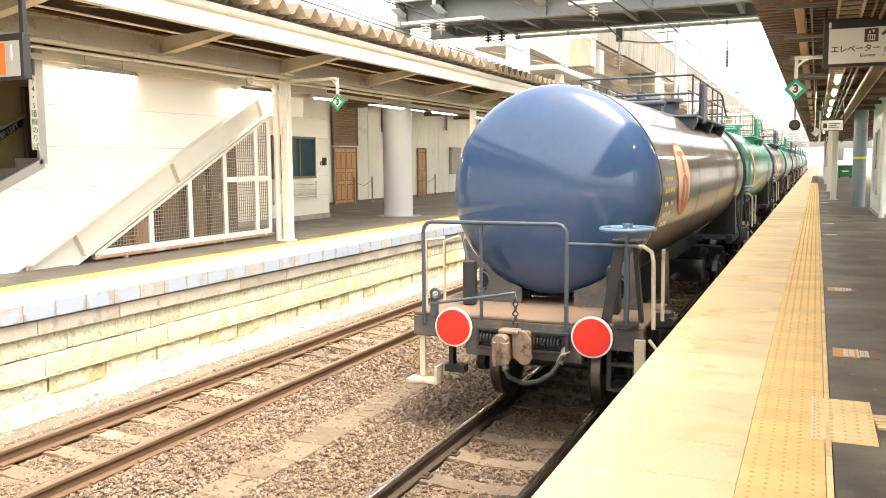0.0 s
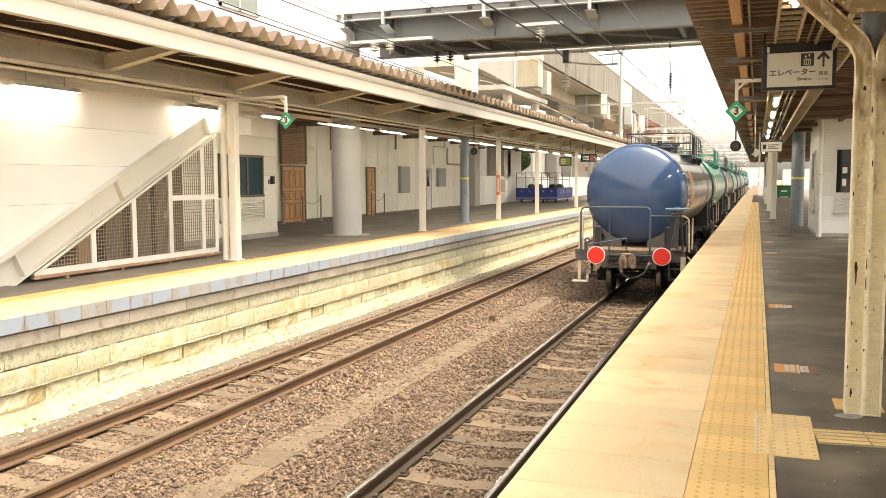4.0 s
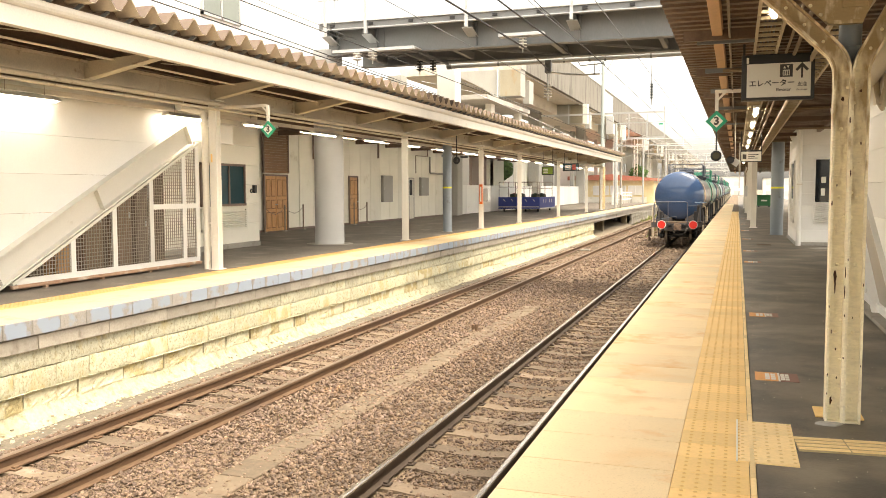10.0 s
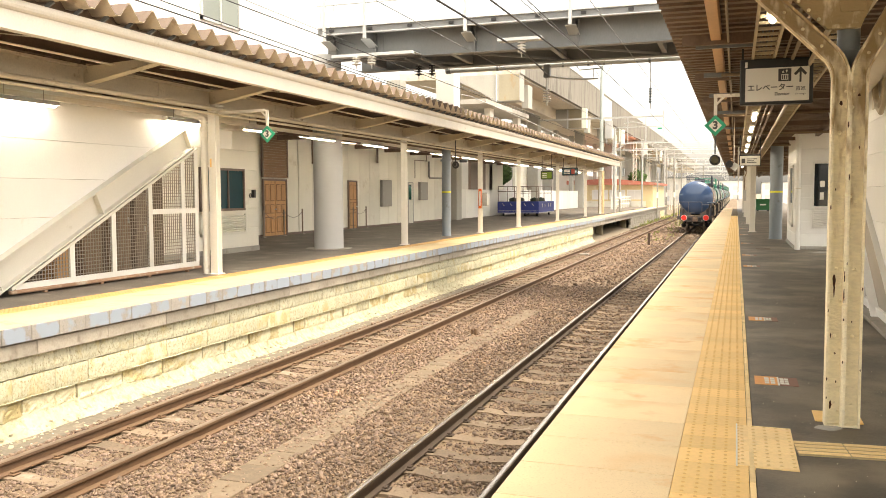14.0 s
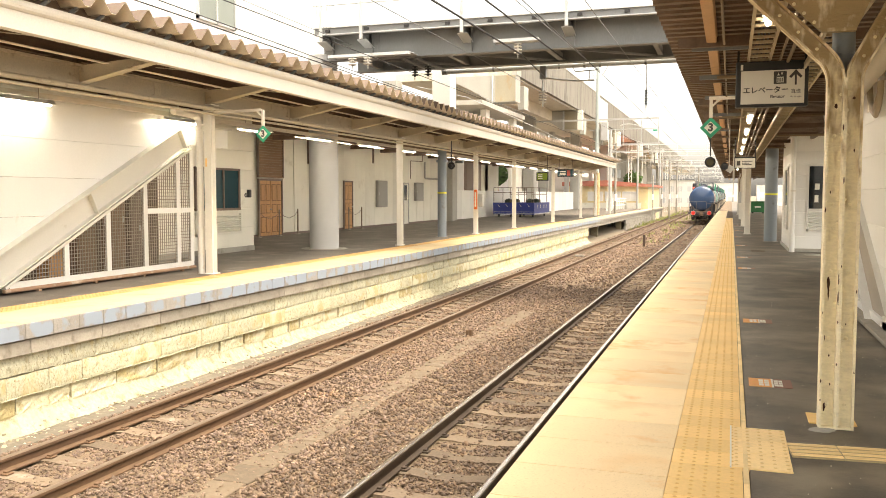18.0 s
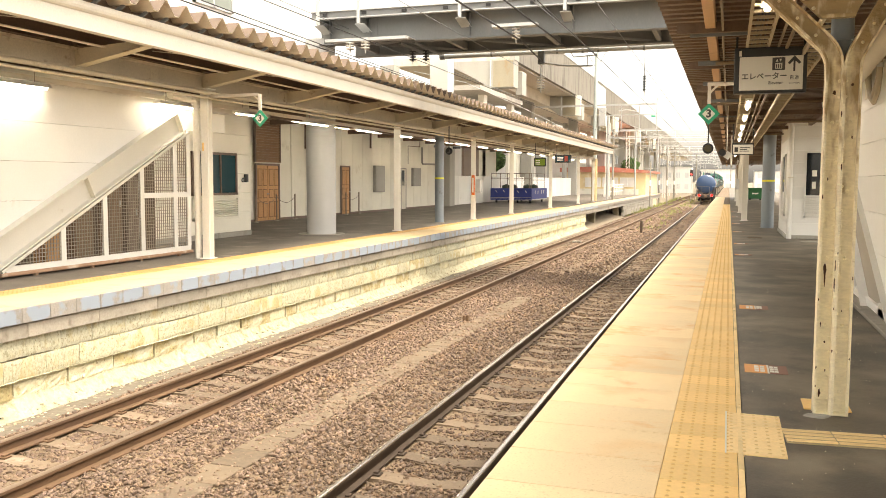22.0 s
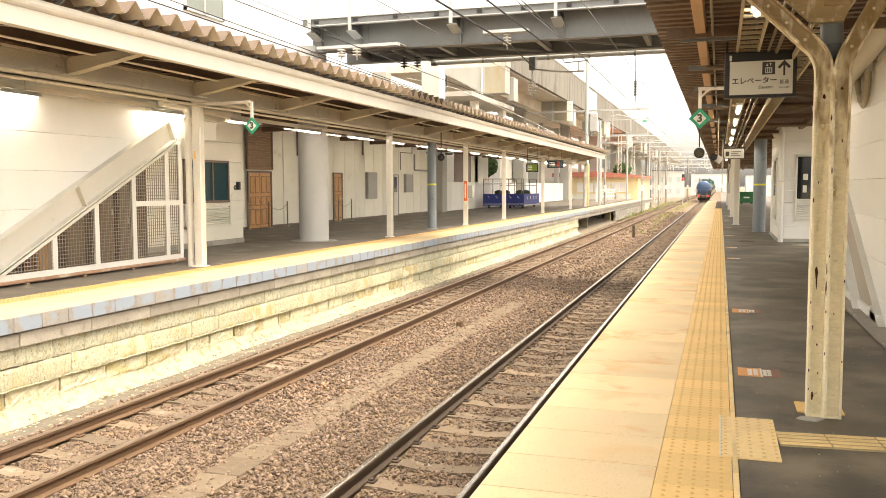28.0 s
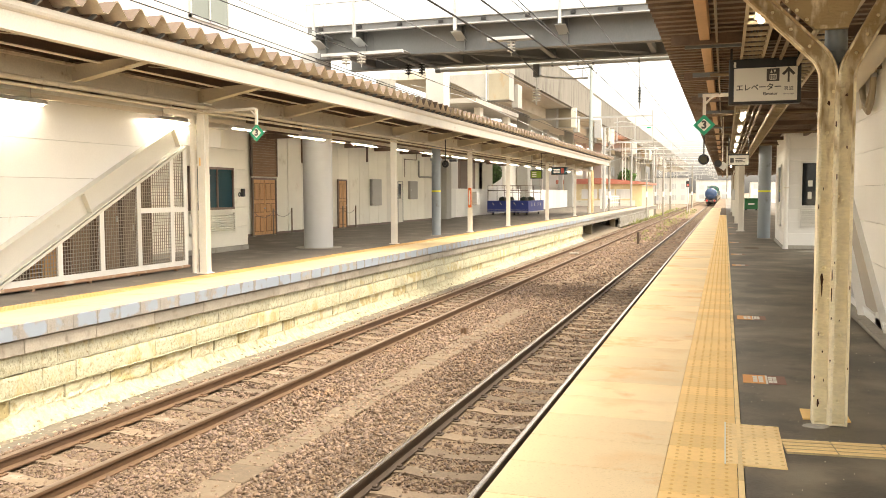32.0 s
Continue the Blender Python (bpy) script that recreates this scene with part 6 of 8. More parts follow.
def wall_pipes():
    p = thing("wall_pipes", "thin dark pipes bent along the station wall", "pipes")
    part("pipe", Shape().tube([(-16.36, 43.07, 2.48), (-16.36, 43.07, 3.43), (-16.36, 44.9, 3.45), (-16.36, 44.92, 3.9)], 0.022, 6), SHUTTER, p)
    part("pipe", Shape().tube([(-16.36, 45.3, 3.44), (-16.36, 45.3, 2.6), (-16.36, 45.4, 2.53), (-16.36, 50.6, 2.53)], 0.055, 6), CABINET_GREY, p)
    part("pipe", Shape().tube([(-16.36, 38.0, 4.0), (-16.36, 38.0, 3.12)], 0.05, 6), SHUTTER, p)
    part("pipe", Shape().tube([(-16.36, 31.37, 4.0), (-16.36, 31.37, 2.86)], 0.06, 6), SHUTTER, p)
    return p


wall_pipes()

# ---- lights under the opposite canopy ----
solid("light_rail", Shape().box(-10.52, -10.44, 6.0, 64.0, 3.14, 3.22), CREAM, "cream rail carrying the strip lights", "light rail")
for y in (10.5, 14.6):
    strip_light(SX + 0.16, y, 3.02, 1.3, "lights under the opposite canopy")
ll = strip_light(-10.48, 17.45, 3.05, 1.35, "lights under the opposite canopy")
# in both rows, lamps beyond y = 44 are added to brighten the end
for k in range(1, 15):
    copy_thing(ll, pose(-10.48, 17.45 + 3.26 * k, 3.05))
lb = strip_light(-14.0, 26.5, 3.55, 1.2, "lights along the station wall")
for k in range(1, 11):
    copy_thing(lb, pose(-14.0, 26.5 + 3.27 * k, 3.55))


def cctv():
    c = thing("camera_pod", "black hanging camera pod with pole under the canopy", "camera pod", (-9.3, 28.5, 2.62))
    part("pole", Shape().cyl((0, 0, 0.1), (0, 0, 1.56), 0.02, 8), SIGN_BLACK, c)
    part("body", Shape().ring((0, 0, 0), 0.09, 0.04, "y", 18, 8).box(-0.05, 0.05, -0.12, 0.05, -0.05, 0.05, 0.01), SIGN_BLACK, c)
    part("side_box", Shape().box(0.15, 0.42, -0.04, 0.04, 0.08, 0.16, 0.01), SIGN_BLACK, c)
    return c


cctv()


def call_box():
    c = thing("call_box", "orange call box strapped to a canopy post", "call box", (-9.62, 32.75, LZ + 0.98))
    part("panel", Shape().box(-0.06, 0.06, -0.20, -0.12, 0.0, 0.78, 0.01), ORANGE, c)
    part("hood", Shape().box(0.1, 0.30, -0.18, 0.1, 0.1, 0.62, 0.02), PALE_STEEL, c)
    part("text_bar", Shape().box(-0.03, 0.03, -0.205, -0.2, 0.1, 0.68), SIGN_WHITE, c)
    return c


call_box()


def board(name, x, y, z, w, h, face, label, mark=None):
    s = thing(name, label, "sign", (x, y, z))
    part("case", Shape().box(-w / 2, w / 2, 0, 0.14, 0, h, 0.015), SIGN_BLACK, s)
    part("face", Shape().box(-w / 2 + 0.05, w / 2 - 0.05, -0.008, 0.0, 0.05, h - 0.05), face, s)
    if mark:
        part("coloured_field", Shape().box(w * 0.1, w * 0.3, -0.012, -0.007, 0.07, h - 0.07), mark, s)
    for k in range(3):
        part("text_bar", Shape().box(-w * 0.35, w * 0.02, -0.012, -0.007, 0.1 + 0.09 * k, 0.14 + 0.09 * k), SIGN_WHITE, s)
    for a in (-w * 0.4, w * 0.4):
        part("hanger", Shape().cyl((a, 0.07, h), (a, 0.07, 4.06 - z), 0.015, 6), SIGN_BLACK, s)
    return s


LIME = mat("olive_green_board", (0.16, 0.24, 0.02), 0.4, var=0.05)
board("hanging_sign", -9.2, 43.2, 2.33, 0.62, 0.44, LIME, "small olive green hanging sign")
board("departure_board", -8.9, 48.0, 2.62, 0.92, 0.44, GLASS_TEAL, "dark hanging display board with a red field", RED_ROOF)


LOAD = mat("dark_green_tarpaulin", (0.035, 0.05, 0.035), 0.6, var=0.3)


def trolley(at, L, label, rails):
    t = thing("luggage_trolley", label, "trolley", at, group="platform trolleys")
    part("bed", Shape().box(-0.64, 0.64, -L, L, 0.20, 0.30, 0.01), BLACK, t)
    part("side_sheet", Shape().box(0.66, 0.70, -L, L, 0.20, 1.02, 0.01), BLUE_TARP, t, "blue sheet side")
    part("end_sheet", Shape().box(-0.70, 0.70, -L - 0.05, -L, 0.20, 1.02, 0.01), BLUE_TARP, t, "blue sheet end")
    part("stripe", Shape().box(0.70, 0.705, -L, L, 0.20, 0.27), PALE_STEEL, t)
    for a in (-0.6 * L, -0.25 * L, 0.2 * L, 0.5 * L):
        part("text_bar", Shape().box(0.70, 0.705, a, a + 0.12, 0.62, 0.86), SIGN_WHITE, t)
    for a in (-0.34, 0.22):
        part("white_tick", Shape().bar((a, -L - 0.053, 0.88), (a + 0.13, -L - 0.053, 0.72), 0.012, 0.03), SIGN_WHITE, t)
    for z in (0.26, 0.36):
        part("pale_stripe", Shape().box(-0.68, 0.68, -L - 0.056, -L - 0.05, z, z + 0.025), PALE_STEEL, t)
    for a, r in ((0.45 * L, 0.34), (-0.35 * L, 0.3)):
        part("load", Shape().lathe([(-0.25, 0.3), (0.0, r), (0.2, 0.3), (0.3, 0.02)], (0.0, a, 1.0), 9, "z"), LOAD, t, "dark covered load")
    for a in (-0.75 * L, 0.75 * L):
        for b in (-0.45, 0.45):
            part("wheel", Shape().cyl((b - 0.05, a, 0.10), (b + 0.05, a, 0.10), 0.10, 16), RUBBER, t)
    if rails:
        for a in (-0.97 * L, 0.0, 0.97 * L):
            part("rail_post", Shape().cyl((0.5, a, 0.36), (0.5, a, 2.06), 0.025, 6), SHUTTER, t)
        for a in (-0.66, 0.0, 0.66):
            part("rail_post", Shape().cyl((a, -L, 0.36), (a, -L, 2.06), 0.025, 6), SHUTTER, t)
        for z in (1.72, 2.06):
            part("end_rail", Shape().cyl((-0.66, -L, z), (0.66, -L, z), 0.022, 6), SHUTTER, t)
        for z in (1.6, 2.06):
            part("top_rail", Shape().cyl((0.5, -0.97 * L, z), (0.5, 0.97 * L, z), 0.025, 6), SHUTTER, t)
    return t


trolley((-15.12, 60.55, LZ), 2.6, "blue sheeted platform trolley with tall rails", True)
trolley((-13.58, 60.55, LZ), 2.6, "bright blue sheeted trolley with white marks", True)
solid("dark_screen", Shape().box(-16.75, -16.57, 54.0, 57.5, LZ, 4.4, 0.01), SHUTTER, "dark brown steel screen behind the low panels", "screen")


def low_wall():
    w = thing("wall_screen", "pale low panel screen along the back of the platform", "wall", (-16.5, 0, LZ), kind="structure")
    p = Shape().box(-0.05, 0.05, -0.95, 0.95, 0.0, 1.85, 0.01).mesh("screen_panel", WHITE)
    for k in range(24):
        part("screen_panel", p, None, w).location = (0, 51.6 + 1.92 * k, 0)
    return w


low_wall()
wb = thing("wall_back", "cream panelled wall behind the low screen", "wall", (-17.0, 0, LZ), kind="structure")
for y0, y1 in ((57.6, 60.4), (60.5, 63.4), (67.2, 70.0), (70.1, 73.0)):
    part("wall_panel", Shape().box(-0.1, 0.1, y0, y1, 0.0, 3.95, 0.01), OFFWHITE, wb)


# ---- the footbridge over the tracks ----
BRIDGE_GREY = mat("grey_bridge_paint", (0.20, 0.21, 0.212), 0.5, var=0.1, stain=(0.27, 0.265, 0.25), amount=0.3, stain_scale=1.2, stretch=(1, 1, 0.4))
PIPE_GREY = mat("pale_grey_paint", (0.50, 0.52, 0.52), 0.45, var=0.08, stain=(0.36, 0.36, 0.35), amount=0.25)


def bridge():
    b = thing("footbridge", "grey steel girder footbridge with side walkway across the tracks", "footbridge")
    x0, x1 = -10.95, 9.0
    for y in (22.0, 24.3):
        g = part("girder", Shape().box(x0, x1, y - 0.012, y + 0.012, 5.37, 6.04), BRIDGE_GREY, b)
        part("bottom_flange", Shape().box(x0, x1, y - 0.15, y + 0.15, 5.34, 5.37), BRIDGE_GREY, g)
        part("top_flange", Shape().box(x0, x1, y - 0.15, y + 0.15, 6.04, 6.07), BRIDGE_GREY, g)
    # bracing beneath
    for i in range(7):
        x = x0 + 0.8 + 2.75 * i
        part("cross_brace", Shape().bar((x, 22.0, 5.42), (x + 2.6, 24.3, 5.42), 0.06, 0.06).bar((x, 22.1, 5.5), (x, 24.2, 5.5), 0.12, 0.2), BRIDGE_GREY, b)
    # stiffeners and bolted brackets which carry the walkway and the railing posts
    for x in (-10.74, -9.54, -6.7, -3.97, -1.2, 1.6):
        part("bracket", Shape().prism([(21.985, 6.0), (21.47, 6.0), (21.47, 5.80), (21.985, 5.66)], x - 0.02, x + 0.02, "x"), BRIDGE_GREY, b)
        part("bracket_flange", Shape().prism([(21.985, 5.64), (21.42, 5.785), (21.42, 5.80), (21.985, 5.655)], x - 0.14, x + 0.14, "x"), PIPE_GREY, b)
        part("stiffener", Shape().box(x + 0.1, x + 0.12, 21.86, 21.985, 5.37, 6.03), BRIDGE_GREY, b)
        part("rail_post", Shape().box(x - 0.04, x + 0.04, 21.33, 21.40, 5.80, 7.3), PIPE_GREY, b)
    part("walkway_fascia", Shape().box(x0, x1, 21.41, 21.45, 5.99, 6.14), BRIDGE_GREY, b)
    part("walkway_top_lip", Shape().box(x0, x1, 21.36, 21.46, 6.141, 6.17, 0.004), PIPE_GREY, b)
    part("walkway_bottom_lip", Shape().box(x0, x1, 21.37, 21.50, 5.955, 5.985, 0.004), PIPE_GREY, b)
    part("walkway", Shape().box(x0, x1, 21.46, 24.9, 6.08, 6.14), BRIDGE_GREY, b)
    for i in range(18):
        part("walkway_hook", Shape().box(-10.6 + 1.15 * i, -10.48 + 1.15 * i, 21.36, 21.41, 6.03, 6.10), BLACK, b)
    for z in (6.75, 7.28):
        part("hand_rail", Shape().cyl((x0, 21.36, z), (x1, 21.36, z), 0.02, 8), PIPE_GREY, b)
    for i in range(7):
        part("cage_bar", Shape().cyl((-10.95 + 0.1 * i, 21.36, 6.17), (-10.95 + 0.1 * i, 21.36, 8.2), 0.012, 6), PIPE_GREY, b)
    part("splice_plate", Shape().box(-10.3, -9.25, 21.965, 21.988, 5.45, 6.15), BRIDGE_GREY, b)
    bolt = Shape().cyl((0, -0.012, 0), (0, 0, 0), 0.022, 6).mesh("bolt", BRIDGE_GREY)
    for i in range(5):
        for j in range(6):
            part("bolt", bolt, None, b).location = (-9.85 + 0.12 * i + (0.05 if i > 1 else 0), 21.965, 5.52 + 0.11 * j)
    for x in (-8.6, -8.2):
        part("insulator_bracket", Shape().box(x - 0.04, x + 0.04, 22.0, 24.3, 5.29, 5.345), BRIDGE_GREY, b)
    part("insulator_bracket", Shape().box(-10.45, -8.1, 21.2, 21.35, 5.30, 5.36).box(-10.45, -8.1, 21.2, 21.95, 5.36, 5.38), PIPE_GREY, b)
    part("insulator_bracket", Shape().box(-5.8, -4.65, 21.2, 21.5, 5.46, 5.54), PIPE_GREY, b)
    dp_ = part("drain_pipe", Shape().cyl((-8.5, 25.3, 5.40), (2.0, 25.3, 5.43), 0.078, 18), PIPE_GREY, b, "thick pale pipe slung behind the girders")
    part("pipe_cap", Shape().cyl((-8.55, 25.3, 5.40), (-8.40, 25.3, 5.40), 0.095, 18), BRIDGE_GREY, dp_)
    for x in (-6.9, -4.9, -4.15, -3.7, -2.4, -0.9):
        part("pipe_clamp", Shape().cyl((x - 0.03, 25.3, 5.41), (x + 0.03, 25.3, 5.41), 0.09, 16).box(x - 0.02, x + 0.02, 25.28, 25.32, 5.47, 5.62), BRIDGE_GREY, dp_)
    return b


bridge()


def insulator(x, y, z, n, r, mat_, label):
    s = thing("insulator", label, "insulator", (x, y, z), group="insulators")
    for k in range(n):
        part("disc", Shape().lathe([(0.0, 0.02), (-0.01, r), (-0.035, r * 0.9), (-0.03, 0.03), (-0.07, 0.03)], (0, 0, -0.075 * k), 16, "z"), mat_, s)
    part("pin", Shape().cyl((0, 0, 0.06), (0, 0, -0.075 * n - 0.08), 0.016, 8), PALE_STEEL, s)
    return s


PORCELAIN = mat("glazed_porcelain", (0.66, 0.65, 0.60), 0.15, var=0.06)
for x, z, y in ((-9.75, 5.28, 21.28), (-9.30, 5.28, 21.28)):
    insulator(x, y, z, 3, 0.13, PORCELAIN, "white glazed porcelain insulator under the bridge bracket")
for x in (-8.6, -8.2):
    insulator(x, 23.0, 5.25, 4, 0.10, SIGN_BLACK, "dark ribbed insulator beneath the bridge")
insulator(-5.2, 21.35, 5.44, 4, 0.11, PORCELAIN, "stacked pale insulator under the bridge")
insulator(-5.24, 24.6, 4.60, 5, 0.12, PORCELAIN, "pale insulator string holding the contact wire")
hs = insulator(-2.375, 25.3, 4.62, 6, 0.055, STEEL_BLUE, "slim dark insulator string hung from the pipe")
part("drop_rod", Shape().cyl((0, 0, 0.05), (0, 0, 0.72), 0.012, 8), PIPE_GREY, hs)
part("drop_rod", Shape().cyl((0, 0, -0.5), (0, 0, -0.62), 0.012, 8), PIPE_GREY, hs)


def wire(p, q, r, sag, mat_, name, label):
    p, q = Vector(p), Vector(q)
    pts = [p.lerp(q, i / 10) - Vector((0, 0, sag * 4 * (i / 10) * (1 - i / 10))) for i in range(11)]
    return solid(name, Shape().tube(pts, r, 5), mat_, label, "overhead wire", group="overhead wires")


wire((-5.35, 1.5, 5.05), (-5.1, 21.4, 5.14), 0.022, 0.0, BLACK, "overhead_wire", "thick black feeder wire to the bridge insulator")
wire((-5.1, 21.4, 5.14), (-5.2, 24.6, 5.02), 0.02, 0.0, BLACK, "overhead_wire", "thick black feeder wire beyond the bridge")
wire((-4.42, 3.0, 5.10), (-4.45, 24.25, 5.345), 0.02, 0.0, BLACK, "overhead_wire", "black stranded overhead wire above the near track")
wire((-3.95, 3.0, 5.1), (-3.62, 24.6, 5.12), 0.010, 0.0, GREY_STEEL, "overhead_wire", "thin grey suspension wire over the track")
wire((-2.70, -20, 4.20), (-2.70, 200, 4.20), 0.008, 0.0, BLACK, "contact_wire", "thin black contact wire over the near track")
wire((-6.48, -20, 4.20), (-6.48, 200, 4.20), 0.008, 0.0, BLACK, "contact_wire", "thin black contact wire over the far track")
wire((-8.5, 4.0, 4.75), (-9.6, 30.0, 4.78), 0.010, 0.02, BLACK, "overhead_wire", "thin dark wire above the folded roof edge")
wire((-8.6, 4.0, 4.60), (-9.3, 40.0, 4.60), 0.012, 0.02, BLACK, "overhead_wire", "thin dark cable along the folded roof edge")
wire((-11.0, 16.0, 6.2), (-8.0, 36.0, 4.9), 0.010, 0.05, GREY_STEEL, "overhead_wire", "thin grey wire passing behind the bridge")
wire((-9.3, 25.0, 4.95), (-9.3, 30.3, 5.19), 0.013, 0.0, PIPE_GREY, "feeder_cable", "pale twisted feeder cable above the folded roof")
wire((-9.3, 30.3, 5.19), (-9.3, 52.0, 4.60), 0.014, -0.08, PIPE_GREY, "feeder_cable", "pale twisted feeder cable above the folded roof")
wire((-9.3, 24.0, 4.55), (-9.3, 50.0, 4.45), 0.013, 0.05, BRIDGE_GREY, "overhead_wire", "thin grey wire above the folded roof")


def pull_off():
    p = thing("pull_off", "pale steel pull-off arm beneath the footbridge pipe", "overhead fitting", (0, 24.6, 0))
    part("bracket", Shape().box(-5.32, -5.14, -0.1, 0.1, 4.95, 5.32, 0.01), GREY_STEEL, p)
    part("drop_rod", Shape().cyl((-5.24, 0, 4.6), (-5.24, 0, 4.98), 0.022, 8), PALE_STEEL, p)
    part("curved_arm", Shape().tube([(-5.15, 0, 4.98), (-4.7, 0, 4.90), (-4.2, 0, 4.86), (-3.75, 0, 4.86)], 0.026, 8), PALE_STEEL, p)
    part("steady_frame", Shape().tube([(-4.4, 0, 5.30), (-4.3, 0, 5.12), (-3.65, 0, 5.15), (-3.6, 0, 5.34), (-4.4, 0, 5.30)], 0.018, 6), PALE_STEEL, p)
    part("steady_rod", Shape().cyl((-3.9, 0, 4.86), (-3.9, 0, 5.13), 0.014, 6), PALE_STEEL, p)
    part("strut", Shape().bar((-5.24, 0, 5.3), (-3.2, 0.3, 5.36), 0.03, 0.03), PALE_STEEL, p)
    return p


pull_off()


# ---- tall building behind the opposite canopy ----
def stair_tower():
    t = thing("stair_tower", "white clad stair tower rising above the opposite canopy", "building")
    part("wall", Shape().box(-18.0, -12.3, 12.0, 24.6, 4.5, 12.0), WHITE, t)
    f = part("window", Shape().box(-12.3, -12.24, 17.85, 17.92, 5.85, 7.2).box(-12.3, -12.24, 19.48, 19.55, 5.85, 7.2).box(-12.3, -12.24, 18.65, 18.72, 5.85, 7.2).box(-12.3, -12.24, 17.85, 19.55, 5.85, 5.92).box(-12.3, -12.24, 17.85, 19.55, 7.14, 7.2), PALE_STEEL, t)
    for a, c in ((17.92, 18.65), (18.72, 19.48)):
        part("pane", Shape().box(-12.29, -12.26, a, c, 5.92, 7.14), GLASS_PALE, f, "frosted pale glass")
    part("white_post", Shape().box(-9.2, -8.6, 26.2, 26.8, 3.8, 5.9), WHITE, t)
    return t


GLASS_PALE = mat("frosted_glass", (0.20, 0.225, 0.20), 0.2, var=0.08)
stair_tower()


# ---- the concrete viaduct ----
PIER = mat("pale_pier_concrete", (0.40, 0.39, 0.35), 0.8, var=0.1, stain=(0.44, 0.41, 0.35), amount=0.35, stretch=(1, 1, 0.3))


def viaduct():
    v = thing("viaduct", "weathered pale concrete viaduct with tall parapet along the line", "viaduct")
    z = 8.6
    y = 50.0
    while y < 300:
        L = 7.5
        if not 80 < y < 87:
            part("parapet", Shape().box(-12.25, -12.0, y, y + L - 0.03, z, z + 2.42), PARAPET, v)
            part("parapet_cap", Shape().box(-12.28, -11.97, y, y + L - 0.03, z + 2.42, z + 2.5, 0.01), PIER, v)
        part("deck_slab", Shape().box(-20.0, -12.25, y, y + L - 0.02, z + 0.02, z + 0.5), SOFFIT, v)
        y += L
    part("noise_board", Shape().box(-12.2, -11.95, 80.0, 87.3, z - 0.1, z + 2.2, 0.01), BOARD_GREEN, v, "pale green board closing the parapet")
    # portal frames: round-shouldered cross-heads that deepen towards the tracks
    for k, y in enumerate((48.8, 71.0, 93.5, 116.0, 138.5, 161.0, 183.5, 206.0)):
        bend = [(-13.6 - 2.25 * (i / 6), 7.05 + 1.26 * (i / 6) ** 0.8) for i in range(7)]
        part("cross_head", Shape().prism([(-12.0, 8.58), (-12.0, 7.03), (-13.2, 7.03)] + bend + [(-16.9, 8.31), (-16.9, 8.58)], y, y + 1.15), PIER, v)
        part("end_face", Shape().box(-13.22, -12.03, y - 0.02, y - 0.003, 7.05, 8.56), STREAKED, v, "rust-streaked pale concrete face")
        part("pier", Shape().box(-16.83, -15.88, y + 0.1, y + 1.05, -1.5, 8.3, 0.04), PIER, v)
        part("pier", Shape().box(-20.4, -19.5, y + 0.1, y + 1.05, -1.5, 8.58), PIER, v)
        part("end_pipe", Shape().cyl((-13.37, y - 0.08, 6.95), (-13.37, y - 0.08, 8.6), 0.05, 10), PIPE_GREY, v)
        part("inner_beam", Shape().box(-14.9, -14.3, y + 1.2, y + 22.0, 7.75, 8.6), SOFFIT, v)
        part("hung_block", Shape().box(-12.35, -11.95, y + 2.0, y + 3.1, 6.75, 8.15, 0.02), PIER, v)
    part("end_cap", Shape().box(-12.25, -11.95, 48.85, 49.95, 8.585, 8.95), PIER, v)
    # lower storey along the back of the platform: bright posts, grey-blue panels and a slab above them
    part("storey_slab", Shape().box(-16.0, -12.35, 43.0, 52.6, 6.3, 6.55), CONCRETE, v)
    part("storey_base", Shape().box(-16.0, -12.7, 43.0, 55.8, 4.27, 4.42), CONCRETE, v)
    for y in (45.9, 52.2):
        part("storey_post", Shape().box(-13.2, -12.85, y - 0.35, y + 0.35, 4.42, 6.5, 0.02), POST_WHITE, v)
        part("storey_panel", Shape().box(-13.5, -13.4, y + 0.4, y + 3.5, 4.43, 6.1), PANEL_BLUE, v)
    part("storey_back", Shape().box(-15.6, -15.5, 43.0, 55.8, 4.43, 5.4), PIER, v)
    for k in range(14):
        y = 60.0 + 8.3 * k
        part("storey_post", Shape().box(-17.3, -16.9, y - 0.4, y + 0.4, -1.5, 7.9, 0.02), PIER, v)
        part("storey_panel", Shape().box(-17.7, -17.6, y + 0.5, y + 7.8, 4.4, 5.8), PANEL_BLUE, v)
        part("storey_rail", Shape().box(-17.6, -17.35, y + 0.41, y + 7.89, 7.62, 7.85), PIER, v)
        if k % 3 == 1:
            part("side_duct", Shape().box(-12.0, -11.6, y + 1.5, y + 2.1, 6.9, 8.5, 0.02), OFFWHITE, v)
    part("meter_box", Shape().box(-12.1, -11.5, 83.6, 86.8, 6.9, 8.0, 0.03), OFFWHITE, v)
    part("storey_wall", Shape().box(-21.5, -21.2, 60.0, 230.0, 0.0, 4.3), FAR_PALE, v)
    return v


SOFFIT = mat("beige_soffit_concrete", (0.60, 0.545, 0.45), 0.85, var=0.14, stain=(0.42, 0.36, 0.27), amount=0.35, stain_scale=0.8, stretch=(1, 0.3, 1), bump=0.2)
PARAPET = mat("streaked_parapet_concrete", (0.21, 0.195, 0.165), 0.88, var=0.14, fine=2.2, coarse=0.5, stain=(0.115, 0.105, 0.086), amount=0.46, stain_scale=1.5, stretch=(1, 1, 0.22), bump=0.25)
BOARD_GREEN = mat("pale_green_board", (0.50, 0.56, 0.50), 0.5, var=0.05)
